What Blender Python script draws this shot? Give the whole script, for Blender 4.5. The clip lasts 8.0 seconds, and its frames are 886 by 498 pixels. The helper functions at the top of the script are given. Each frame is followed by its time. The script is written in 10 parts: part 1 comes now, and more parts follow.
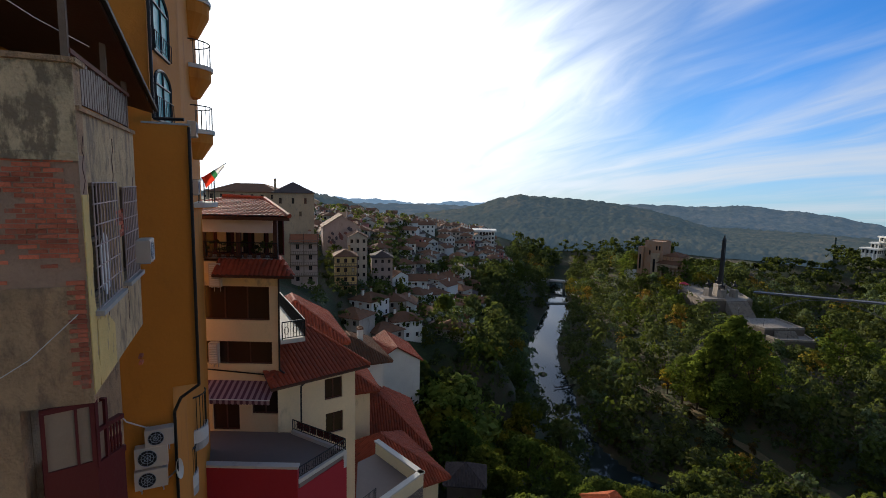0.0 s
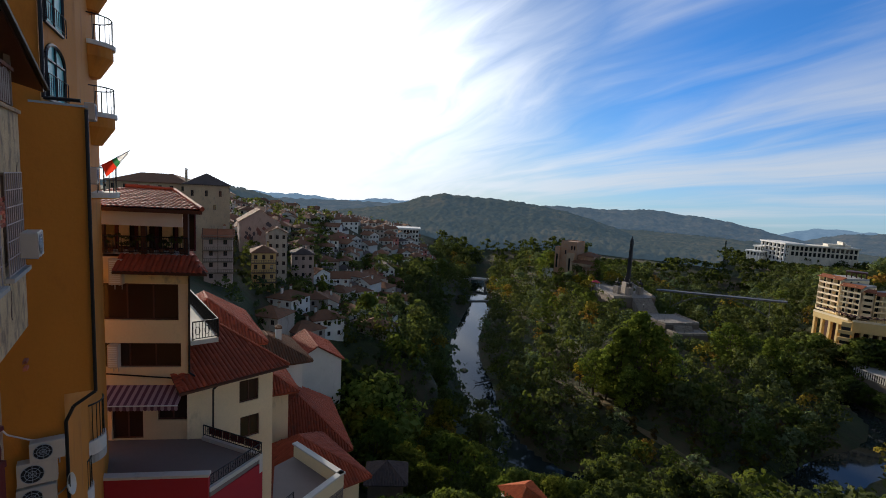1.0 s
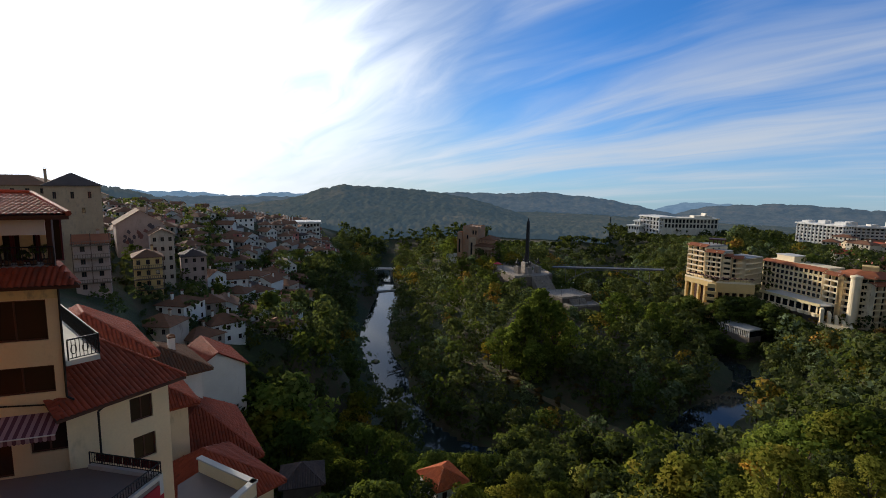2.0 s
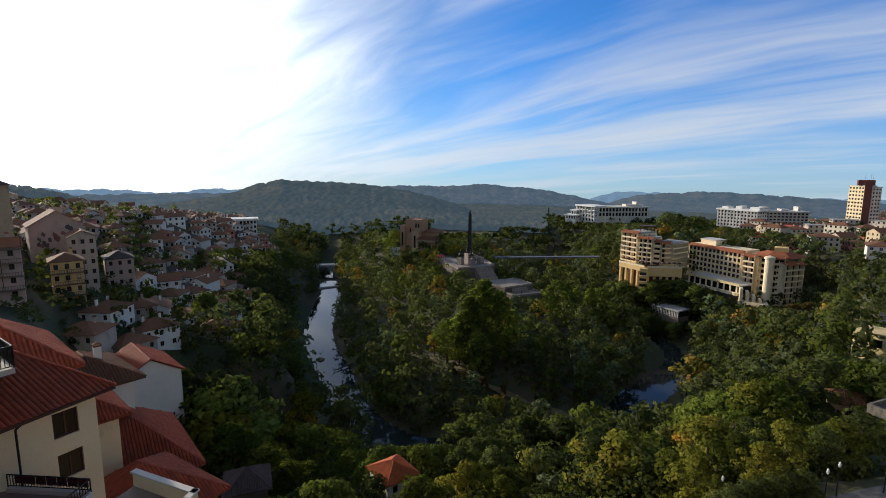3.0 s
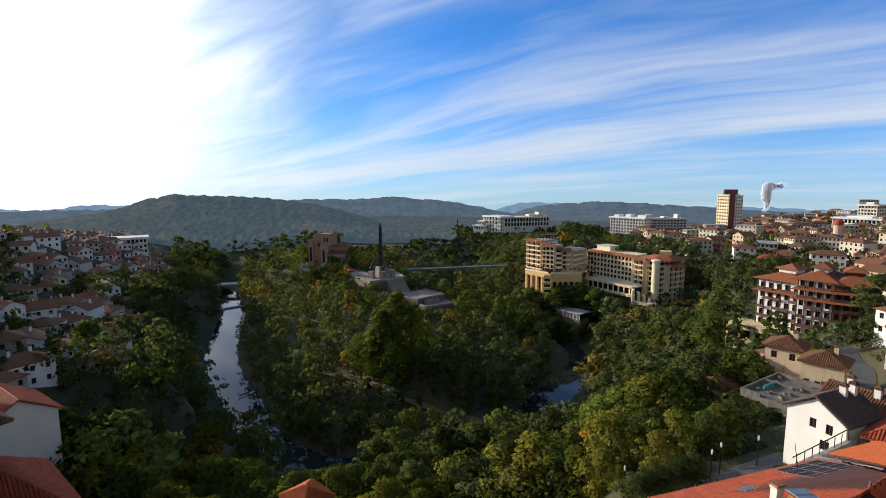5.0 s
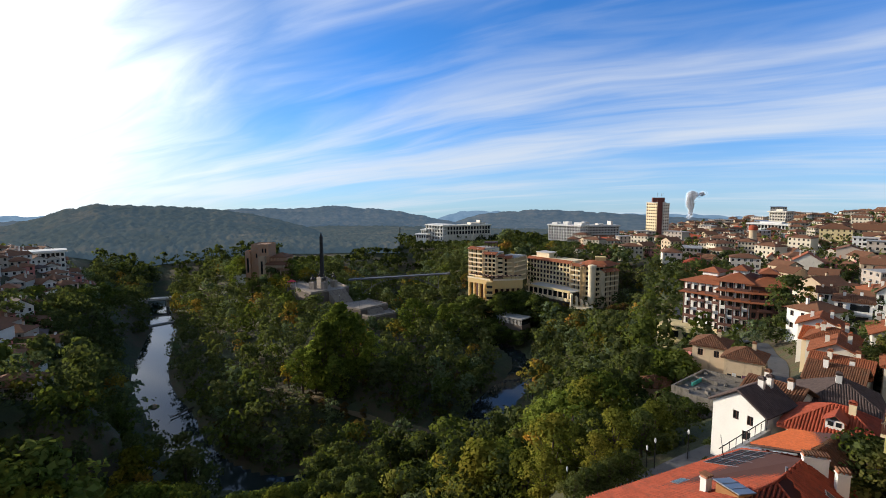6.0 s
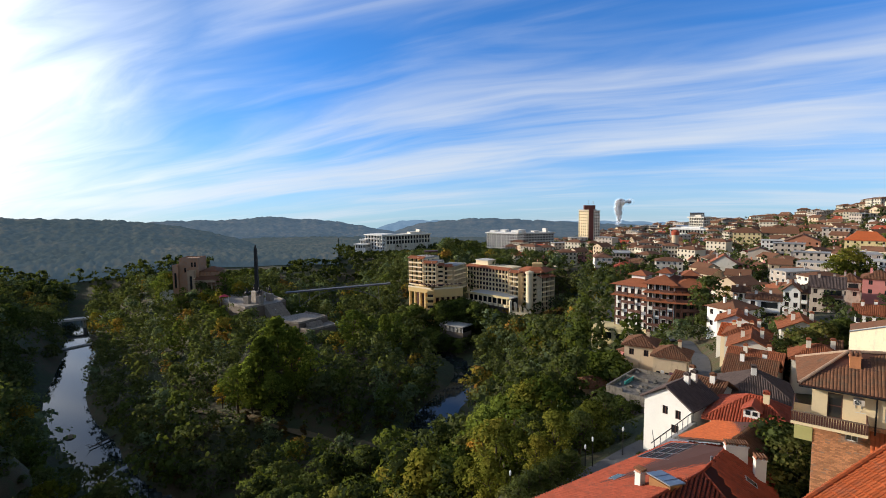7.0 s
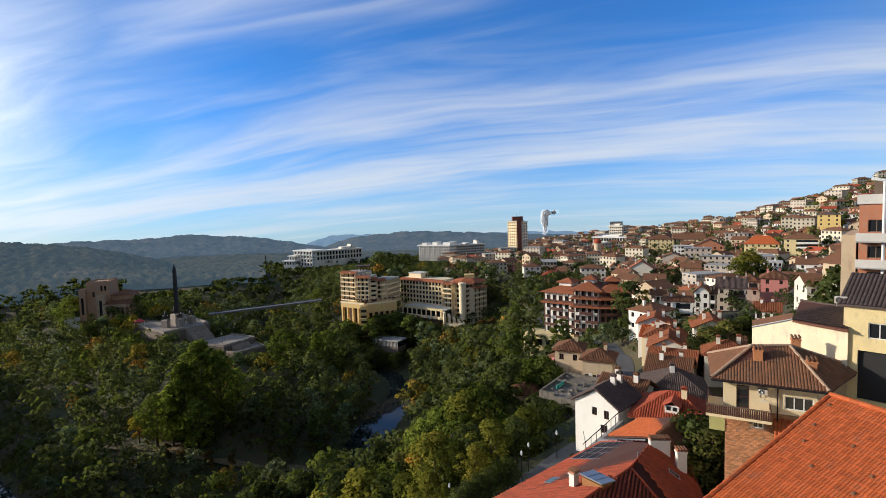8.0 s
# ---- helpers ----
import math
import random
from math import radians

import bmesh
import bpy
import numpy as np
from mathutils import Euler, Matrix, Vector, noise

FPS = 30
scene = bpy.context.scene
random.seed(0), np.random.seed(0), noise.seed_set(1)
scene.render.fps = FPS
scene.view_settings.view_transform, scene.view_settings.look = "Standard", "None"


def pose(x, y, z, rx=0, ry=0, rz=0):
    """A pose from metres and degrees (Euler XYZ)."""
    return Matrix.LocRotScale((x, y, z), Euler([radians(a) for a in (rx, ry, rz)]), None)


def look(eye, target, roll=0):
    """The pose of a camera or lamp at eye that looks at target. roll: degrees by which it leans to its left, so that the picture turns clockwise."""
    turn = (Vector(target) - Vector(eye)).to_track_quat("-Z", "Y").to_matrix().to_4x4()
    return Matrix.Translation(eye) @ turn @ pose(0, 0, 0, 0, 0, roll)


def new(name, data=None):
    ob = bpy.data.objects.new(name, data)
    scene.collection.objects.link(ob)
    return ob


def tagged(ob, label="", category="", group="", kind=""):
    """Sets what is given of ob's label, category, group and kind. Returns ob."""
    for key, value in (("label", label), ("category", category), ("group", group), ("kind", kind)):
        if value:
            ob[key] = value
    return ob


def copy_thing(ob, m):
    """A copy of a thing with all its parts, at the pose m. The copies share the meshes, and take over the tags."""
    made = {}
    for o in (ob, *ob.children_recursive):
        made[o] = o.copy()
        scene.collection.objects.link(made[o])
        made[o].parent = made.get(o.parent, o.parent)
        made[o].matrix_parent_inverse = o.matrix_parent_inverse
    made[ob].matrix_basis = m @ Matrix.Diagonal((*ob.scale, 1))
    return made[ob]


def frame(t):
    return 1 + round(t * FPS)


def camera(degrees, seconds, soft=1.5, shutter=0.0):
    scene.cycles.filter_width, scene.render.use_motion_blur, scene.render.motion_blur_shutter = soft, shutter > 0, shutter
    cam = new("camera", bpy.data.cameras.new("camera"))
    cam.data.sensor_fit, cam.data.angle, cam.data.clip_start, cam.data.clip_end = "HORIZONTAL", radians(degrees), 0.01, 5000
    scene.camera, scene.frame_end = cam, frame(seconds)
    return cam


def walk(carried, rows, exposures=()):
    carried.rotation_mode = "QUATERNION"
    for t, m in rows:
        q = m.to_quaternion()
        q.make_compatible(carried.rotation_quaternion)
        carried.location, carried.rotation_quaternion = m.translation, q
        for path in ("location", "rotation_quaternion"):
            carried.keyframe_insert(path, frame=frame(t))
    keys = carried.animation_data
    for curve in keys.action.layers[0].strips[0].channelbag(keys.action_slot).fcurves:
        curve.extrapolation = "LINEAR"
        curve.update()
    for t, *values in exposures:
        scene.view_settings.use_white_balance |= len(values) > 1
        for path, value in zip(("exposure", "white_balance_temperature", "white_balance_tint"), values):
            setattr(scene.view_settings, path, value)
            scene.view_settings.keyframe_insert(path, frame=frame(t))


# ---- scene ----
EYE = (0.0, 0.0, 85.0)
cam = camera(82.55, 8.0, soft=0.9)
ROWS = [  # seconds, yaw, pitch, lean
    (0.0, 0.00, -7.29, -1.32),
    (0.5, -3.91, -7.07, -3.13),
    (1.0, -8.47, -7.21, -3.09),
    (1.5, -14.14, -7.48, -1.86),
    (2.0, -19.69, -8.04, -0.96),
    (2.3, -22.0, -8.40, -0.62),
    (3.5, -28.80, -8.60, -0.02),
    (4.0, -31.03, -8.24, 0.17),
    (5.5, -39.71, -6.84, 0.18),
    (6.0, -43.05, -6.37, 0.25),
    (6.5, -46.54, -5.92, 0.19),
    (7.0, -49.94, -5.38, 0.72),
    (7.5, -53.62, -4.76, 1.79),
    (8.0, -57.71, -4.05, 1.72),
]
walk(cam, [(t, pose(*EYE, 90 + pitch, roll, yaw)) for t, yaw, pitch, roll in ROWS],
     exposures=[(t, stops, 6150, 10) for t, stops in ((0.0, -0.14), (0.7, -0.18), (1.5, -0.32), (2.3, -0.26), (3.5, -0.06), (5.5, 0.03), (6.5, 0.06), (8.0, 0.0))])

# ---------------------------------------------------------------- light
SUN_AZ, SUN_EL = -27.0, 17.0
GLARE_AZ, GLARE_EL = -17.0, 15.0  # middle of the bright veil of thin cloud
SKY_TURN, SKY_STRENGTH = -14.0, 0.11
SUN = Vector((math.sin(radians(SUN_AZ)) * math.cos(radians(SUN_EL)),
              math.cos(radians(SUN_AZ)) * math.cos(radians(SUN_EL)), math.sin(radians(SUN_EL))))
GLARE = Vector((math.sin(radians(GLARE_AZ)) * math.cos(radians(GLARE_EL)),
                math.cos(radians(GLARE_AZ)) * math.cos(radians(GLARE_EL)), math.sin(radians(GLARE_EL))))
sun = new("sun", bpy.data.lights.new("sun", "SUN"))
sun.data.energy, sun.data.angle, sun.data.color = 5.0, radians(0.6), (1.0, 0.87, 0.69)
sun.matrix_world = look(SUN * 300, (0, 0, 0))


class Graph:
    """Short hand for building a node tree."""

    def __init__(self, tree):
        self.t = tree
        tree.nodes.clear()

    def n(self, kind, **props):
        node = self.t.nodes.new(kind)
        for k, v in props.items():
            if k in ("operation",):
                node.operation = v
        return node

    def link(self, a, b):
        self.t.links.new(a, b)

    def put(self, socket, v):
        if isinstance(v, bpy.types.NodeSocket):
            self.link(v, socket)
        else:
            socket.default_value = v

    def math(self, op, a, b=0.0, c=0.0, clamp=False):
        m = self.t.nodes.new("ShaderNodeMath")
        m.operation, m.use_clamp = op, clamp
        for s, v in zip(m.inputs, (a, b, c)):
            self.put(s, v)
        return m.outputs[0]

    def vec(self, op, a, b=(0, 0, 0)):
        m = self.t.nodes.new("ShaderNodeVectorMath")
        m.operation = op
        self.put(m.inputs[0], a)
        self.put(m.inputs[1], b)
        return m.outputs["Value"] if op in ("DOT_PRODUCT", "LENGTH") else m.outputs[0]

    def mix(self, f, a, b, kind="MIX"):
        m = self.t.nodes.new("ShaderNodeMix")
        m.data_type, m.blend_type, m.clamp_factor = "RGBA", kind, True
        self.put(m.inputs[0], f)
        self.put(m.inputs[6], a if isinstance(a, bpy.types.NodeSocket) else (*a[:3], 1))
        self.put(m.inputs[7], b if isinstance(b, bpy.types.NodeSocket) else (*b[:3], 1))
        return m.outputs[2]

    def noise(self, vector, scale, detail=4.0, rough=0.55, distort=0.0):
        m = self.t.nodes.new("ShaderNodeTexNoise")
        self.put(m.inputs["Vector"], vector)
        m.inputs["Scale"].default_value, m.inputs["Detail"].default_value = scale, detail
        m.inputs["Roughness"].default_value, m.inputs["Distortion"].default_value = rough, distort
        return m.outputs["Fac"]

    def span(self, v, a, b, c=0.0, d=1.0):
        m = self.t.nodes.new("ShaderNodeMapRange")
        m.interpolation_type = "SMOOTHSTEP"
        for s, x in zip(m.inputs, (v, a, b, c, d)):
            self.put(s, x)
        return m.outputs[0]

    def xyz(self, x, y, z):
        m = self.t.nodes.new("ShaderNodeCombineXYZ")
        for s, v in zip(m.inputs, (x, y, z)):
            self.put(s, v)
        return m.outputs[0]

    def split(self, v):
        m = self.t.nodes.new("ShaderNodeSeparateXYZ")
        self.link(v, m.inputs[0])
        return m.outputs


def build_sky():
    w = bpy.data.worlds.new("sky")
    scene.world = w
    w.use_nodes = True
    g = Graph(w.node_tree)
    ray = g.t.nodes.new("ShaderNodeTexCoord").outputs["Generated"]
    x, y, z = g.split(ray)
    low = g.math("MAXIMUM", g.math("ADD", z, 0.055), 0.012)
    sky = g.t.nodes.new("ShaderNodeTexSky")
    sky.sky_type, sky.sun_disc = "NISHITA", False
    sky.sun_elevation, sky.sun_rotation = radians(SUN_EL), radians(SUN_AZ)
    sky.altitude, sky.air_density, sky.dust_density, sky.ozone_density = 200, 1.0, 0.6, 2.5
    g.link(g.vec("NORMALIZE", g.xyz(x, y, low)), sky.inputs[0])
    # cirrus on a high flat layer, combed along one direction
    px = g.math("DIVIDE", x, g.math("ADD", low, 0.10))
    py = g.math("DIVIDE", y, g.math("ADD", low, 0.10))
    turn = radians(SKY_TURN)
    sx = g.math("SUBTRACT", g.math("MULTIPLY", px, math.cos(turn)), g.math("MULTIPLY", py, math.sin(turn)))
    sy = g.math("ADD", g.math("MULTIPLY", px, math.sin(turn)), g.math("MULTIPLY", py, math.cos(turn)))
    wob = g.noise(g.xyz(sx, sy, 3.0), 0.55, 2.0)
    sx = g.math("ADD", sx, g.math("MULTIPLY", wob, 0.55))
    broad = g.noise(g.xyz(g.math("MULTIPLY", sx, 0.8), g.math("MULTIPLY", sy, 0.14), 1.0), 1.5, 4.0, 0.5, 0.4)
    fine = g.noise(g.xyz(g.math("MULTIPLY", sx, 2.3), g.math("MULTIPLY", sy, 0.42), 7.0), 1.7, 7.0, 0.55, 0.7)
    veil = g.noise(g.xyz(sx, g.math("MULTIPLY", sy, 0.5), 11.0), 0.6, 3.0)
    cloud = g.math("ADD", g.math("MULTIPLY", broad, 0.70), g.math("MULTIPLY", fine, 0.24))
    cloud = g.span(g.math("ADD", cloud, g.math("MULTIPLY", veil, 0.42)), 0.58, 0.90)
    near = g.vec("DOT_PRODUCT", ray, tuple(GLARE))
    near = g.math("MAXIMUM", near, 0.0)
    veil_sun = g.span(g.math("ADD", near, g.math("ADD", g.math("MULTIPLY", g.math("SUBTRACT", broad, 0.5), 0.34), g.math("MULTIPLY", g.math("SUBTRACT", fine, 0.5), 0.16))), 0.70, 0.97)
    cloud = g.math("MAXIMUM", g.math("MULTIPLY", cloud, 0.80), g.math("MULTIPLY", veil_sun, g.span(fine, 0.1, 0.62, 0.72, 1.0)), clamp=True)
    white = g.math("ADD", 7.2, g.math("MULTIPLY", g.math("POWER", near, 7.0), 16.0))
    rich = g.mix(1.0, sky.outputs[0], (0.50, 1.10, 1.80), "MULTIPLY")
    rich = g.mix(g.span(z, 0.42, 0.75), rich, g.mix(1.0, sky.outputs[0], (1.25, 1.2, 1.15), "MULTIPLY"))
    rich = g.mix(g.span(y, 0.05, -0.45), rich, g.mix(1.0, sky.outputs[0], (1.38, 1.2, 1.08), "MULTIPLY"))
    blue = g.mix(g.span(near, 0.62, 0.92), rich, g.mix(1.0, sky.outputs[0], (1.0, 1.12, 1.3), "MULTIPLY"))
    hot = g.vec("MULTIPLY", g.xyz(0.97, 0.985, 1.0), g.xyz(white, white, white))
    m = g.mix(cloud, blue, hot)
    haze = g.span(z, 0.16, -0.03)
    m = g.mix(g.math("MULTIPLY", haze, 0.45), m, (6.0, 6.6, 7.4))
    bg = g.t.nodes.new("ShaderNodeBackground")
    g.link(m, bg.inputs[0])
    bg.inputs[1].default_value = SKY_STRENGTH
    out = g.t.nodes.new("ShaderNodeOutputWorld")
    g.link(bg.outputs[0], out.inputs[0])



build_sky()

# ---------------------------------------------------------------- materials


def surface(name, colour, rough=0.85, metal=0.0, vary=0.25, scale=0.35, grain=9.0, stain=None, stain_at=0.62,
            bump=0.25, each=0.0, spec=0.35, islands=0.0, tall=1.0, edge=0.1):
    """A procedural surface: broad mottling, fine grain, blotchy stains and a little relief, in world metres."""
    m = bpy.data.materials.new(name)
    m.use_nodes = True
    g = Graph(m.node_tree)
    geo = g.t.nodes.new("ShaderNodeNewGeometry")
    at = geo.outputs["Position"]
    if tall != 1.0:
        at = g.vec("MULTIPLY", at, (1, 1, tall))
    broad, fine = g.noise(at, scale, 5.0, 0.6), g.noise(at, grain, 4.0, 0.6)
    k = g.math("ADD", 1.0 - vary, g.math("ADD", g.math("MULTIPLY", broad, vary * 1.3), g.math("MULTIPLY", fine, vary * 0.7)))
    if each:
        rnd = g.t.nodes.new("ShaderNodeObjectInfo").outputs["Random"]
        k = g.math("MULTIPLY", k, g.math("ADD", 1.0 - each, g.math("MULTIPLY", rnd, 2 * each)))
    if islands:
        k = g.math("MULTIPLY", k, g.math("ADD", 1.0 - islands, g.math("MULTIPLY", geo.outputs["Random Per Island"], 2 * islands)))
    c = g.mix(1.0, colour, g.xyz(k, k, k), "MULTIPLY")
    if stain:
        s = g.noise(g.vec("MULTIPLY", geo.outputs["Position"], (1, 1, 0.45)), scale * 2.7, 6.0, 0.65)
        c = g.mix(g.span(s, stain_at - edge, stain_at + edge, 0.0, 0.8), c, stain)
    b = g.t.nodes.new("ShaderNodeBsdfPrincipled")
    g.link(c, b.inputs["Base Color"])
    b.inputs["Metallic"].default_value = metal
    b.inputs["Specular IOR Level"].default_value = spec
    g.link(g.math("ADD", rough - 0.08, g.math("MULTIPLY", fine, 0.16), clamp=True), b.inputs["Roughness"])
    if bump:
        bp = g.t.nodes.new("ShaderNodeBump")
        bp.inputs["Strength"].default_value, bp.inputs["Distance"].default_value = bump, 0.03
        g.link(g.math("ADD", fine, g.math("MULTIPLY", broad, 0.6)), bp.inputs["Height"])
        g.link(bp.outputs[0], b.inputs["Normal"])
    o = g.t.nodes.new("ShaderNodeOutputMaterial")
    g.link(b.outputs[0], o.inputs[0])
    return m


def foliage(name, dark, mid, light, patch=0.09, through_light=0.42, spread=0.8):
    """Leaves: hue by tree and by patch, brightness by leaf, and light that shines through."""
    m = bpy.data.materials.new(name)
    m.use_nodes = True
    g = Graph(m.node_tree)
    geo = g.t.nodes.new("ShaderNodeNewGeometry")
    rnd = g.t.nodes.new("ShaderNodeObjectInfo").outputs["Random"]
    p = g.noise(geo.outputs["Position"], patch, 3.0, 0.6)
    h = g.math("ADD", g.math("MULTIPLY", g.span(p, 0.3, 0.7), 0.5), g.math("MULTIPLY", rnd, 0.5))
    c = g.mix(g.span(h, 0.15, 0.55), dark, mid)
    c = g.mix(g.span(h, 0.62, 0.95), c, light)
    k = g.math("ADD", 0.55, g.math("MULTIPLY", geo.outputs["Random Per Island"], spread))
    k = g.math("MULTIPLY", k, g.math("ADD", 0.62, g.math("MULTIPLY", rnd, 0.8)))
    c = g.mix(1.0, c, g.xyz(k, k, k), "MULTIPLY")
    d = g.t.nodes.new("ShaderNodeBsdfDiffuse")
    g.link(c, d.inputs[0])
    tr = g.t.nodes.new("ShaderNodeBsdfTranslucent")
    g.link(g.mix(0.5, c, (0.17, 0.205, 0.018)), tr.inputs[0])
    mx = g.t.nodes.new("ShaderNodeMixShader")
    mx.inputs[0].default_value = through_light
    g.link(d.outputs[0], mx.inputs[1])
    g.link(tr.outputs[0], mx.inputs[2])
    o = g.t.nodes.new("ShaderNodeOutputMaterial")
    g.link(mx.outputs[0], o.inputs[0])
    return m


def plain(name, colour, rough=0.5, metal=0.0, spec=0.5):
    m = bpy.data.materials.new(name)
    m.use_nodes = True
    b = m.node_tree.nodes["Principled BSDF"]
    b.inputs["Base Color"].default_value = (*colour, 1)
    b.inputs["Roughness"].default_value, b.inputs["Metallic"].default_value = rough, metal
    b.inputs["Specular IOR Level"].default_value = spec
    return m


PLASTER_WHITE = surface("plaster_white", (0.74, 0.71, 0.65), stain=(0.45, 0.41, 0.35), stain_at=0.70, each=0.06)
PLASTER_CREAM = surface("plaster_cream", (0.72, 0.58, 0.36), stain=(0.46, 0.37, 0.24), stain_at=0.68, each=0.08)
PLASTER_BLIND = surface("plaster_blind_wall", (0.68, 0.57, 0.39), vary=0.3, scale=0.5, grain=7, stain=(0.42, 0.37, 0.30), stain_at=0.60)
PLASTER_BEIGE = surface("plaster_beige", (0.52, 0.40, 0.26), stain=(0.32, 0.24, 0.16), stain_at=0.62, each=0.10)
PLASTER_GREY = surface("plaster_grey", (0.44, 0.37, 0.30), stain=(0.26, 0.21, 0.17), stain_at=0.62, each=0.10)
PLASTER_OCHRE = surface("plaster_ochre", (0.50, 0.185, 0.022), vary=0.2, stain=(0.36, 0.13, 0.02), stain_at=0.64)
PLASTER_OCHRE_PALE = surface("plaster_pale_ochre", (0.66, 0.46, 0.19), vary=0.2, scale=0.6)
PLASTER_PINKGREY = surface("plaster_pink_grey", (0.42, 0.31, 0.26), vary=0.3, stain=(0.3, 0.22, 0.18), stain_at=0.6)
MURAL_DARK = surface("mural_dark", (0.09, 0.07, 0.075), vary=0.3)
MURAL_RED = surface("mural_red", (0.22, 0.09, 0.07), vary=0.3)
PLASTER_RED = surface("plaster_red", (0.36, 0.025, 0.035), vary=0.14, bump=0.12)
PLASTER_PINK = surface("plaster_pink", (0.52, 0.20, 0.17), vary=0.2, each=0.08)
PLASTER_OLD = surface("plaster_old", (0.47, 0.30, 0.165), vary=0.75, scale=1.3, grain=22, stain=(0.24, 0.155, 0.10), stain_at=0.56, bump=2.4, edge=0.10)
PLASTER_PEEL = surface("plaster_peeling", (0.52, 0.375, 0.21), vary=0.6, scale=1.4, grain=20, stain=(0.20, 0.145, 0.10), stain_at=0.56, bump=1.6, edge=0.09, tall=0.5)
PLASTER_LICHEN = surface("plaster_lichen", (0.60, 0.46, 0.28), vary=0.7, scale=1.8, grain=18, stain=(0.15, 0.11, 0.075), stain_at=0.50, bump=2.0, edge=0.08)
YELLOW_MOTTLED = surface("yellow_mottled", (0.66, 0.47, 0.17), vary=0.4, scale=1.6, grain=16, stain=(0.34, 0.25, 0.14), stain_at=0.62, bump=0.8, edge=0.03)
BAR_PALE = surface("bar_pale", (0.40, 0.33, 0.31), rough=0.6, vary=0.3, scale=6, grain=30)
BLIND = surface("blind_beige", (0.26, 0.19, 0.13), vary=0.3, scale=2.0, grain=10)
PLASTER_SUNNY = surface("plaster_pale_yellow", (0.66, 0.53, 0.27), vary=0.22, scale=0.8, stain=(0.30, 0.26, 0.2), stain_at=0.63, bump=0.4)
STONE = surface("stone", (0.42, 0.30, 0.19), vary=0.4, scale=0.5, grain=3.0, stain=(0.2, 0.17, 0.14), bump=0.5)
BRICK = surface("brick_wall", (0.42, 0.17, 0.09), vary=0.35, scale=0.5, grain=6, each=0.12, stain=(0.30, 0.22, 0.16), bump=0.5)
BRICK_PIECE = surface("brick_piece", (0.50, 0.14, 0.075), vary=0.6, scale=2.5, grain=25, each=0.4, stain=(0.24, 0.16, 0.11), stain_at=0.62, bump=1.0)
BRICK_ORANGE = surface("brick_orange", (0.48, 0.20, 0.085), vary=0.4, scale=2, grain=14, bump=0.6)
CAP_PALE = surface("ridge_cap_pale", (0.34, 0.23, 0.155), vary=0.4, scale=2, grain=8, islands=0.25)
MORTAR = surface("mortar", (0.34, 0.22, 0.15), vary=0.5, scale=2.0, grain=20, bump=0.9)
CONCRETE = surface("concrete", (0.36, 0.345, 0.32), vary=0.3, scale=0.4, stain=(0.2, 0.19, 0.17), bump=0.3)
CONCRETE_LIGHT = surface("concrete_light", (0.55, 0.52, 0.47), vary=0.22, scale=0.5, stain=(0.36, 0.33, 0.3), stain_at=0.66)
PAVING = surface("paving", (0.21, 0.165, 0.145), vary=0.25, scale=0.25, grain=3.0)
TILE_RED = surface("tile_red", (0.33, 0.072, 0.036), rough=0.7, vary=0.35, scale=0.6, grain=5, each=0.14, stain=(0.16, 0.06, 0.04), spec=0.12, islands=0.15)
TILE_ORANGE = surface("tile_orange", (0.40, 0.098, 0.032), rough=0.7, vary=0.3, scale=0.6, grain=5, each=0.14, stain=(0.30, 0.10, 0.05), spec=0.12, islands=0.15)
TILE_BROWN = surface("tile_brown", (0.180, 0.084, 0.046), rough=0.85, vary=0.4, scale=0.6, grain=5, each=0.16, stain=(0.13, 0.085, 0.055), stain_at=0.58, spec=0.12, islands=0.15)
TILE_GREY = surface("tile_grey", (0.098, 0.072, 0.064), rough=0.85, vary=0.35, scale=0.6, grain=5, each=0.16, spec=0.12, islands=0.15)
WOOD_DARK = surface("wood_dark", (0.075, 0.028, 0.018), rough=0.6, vary=0.3, scale=1.5, grain=14, bump=0.2)
WOOD_RED = surface("wood_red_brown", (0.095, 0.009, 0.010), rough=0.55, vary=0.25, scale=1.2, grain=14, bump=0.2)
WOOD_BROWN = surface("wood_brown", (0.115, 0.05, 0.034), rough=0.65, vary=0.35, scale=1.0, grain=10)
WOOD_OLD = surface("wood_weathered", (0.17, 0.12, 0.085), rough=0.85, vary=0.4, scale=1.5, grain=12, each=0.15)
WOOD_ORANGE = surface("wood_orange", (0.32, 0.15, 0.055), rough=0.7, vary=0.35, scale=1.5, grain=12)
METAL_DARK = surface("metal_dark", (0.025, 0.023, 0.024), rough=0.45, metal=0.6, vary=0.2, bump=0.05)
METAL_WHITE = surface("metal_white", (0.66, 0.66, 0.64), rough=0.45, vary=0.12, scale=3, bump=0.05)
METAL_GREY = surface("metal_grey", (0.33, 0.35, 0.37), rough=0.4, metal=0.7, vary=0.2, bump=0.05)
METAL_RUST = surface("metal_rust", (0.16, 0.055, 0.03), rough=0.8, vary=0.4, scale=2, bump=0.2)
# darker copy of the plaza stone: the walls' shade put into colour
STONE_SHADED = surface("stone_shaded", (0.145, 0.115, 0.09), vary=0.4, scale=0.5, grain=2.0)
PLAZA = surface("plaza_stone", (0.29, 0.245, 0.20), vary=0.35, scale=0.3, grain=2.0, stain=(0.13, 0.11, 0.095), stain_at=0.58)
IRON = surface("iron_grey", (0.10, 0.10, 0.105), rough=0.6, vary=0.25)
PLASTER_PALE = surface("plaster_pale", (0.68, 0.62, 0.51), stain=(0.42, 0.37, 0.3), stain_at=0.66, each=0.10)
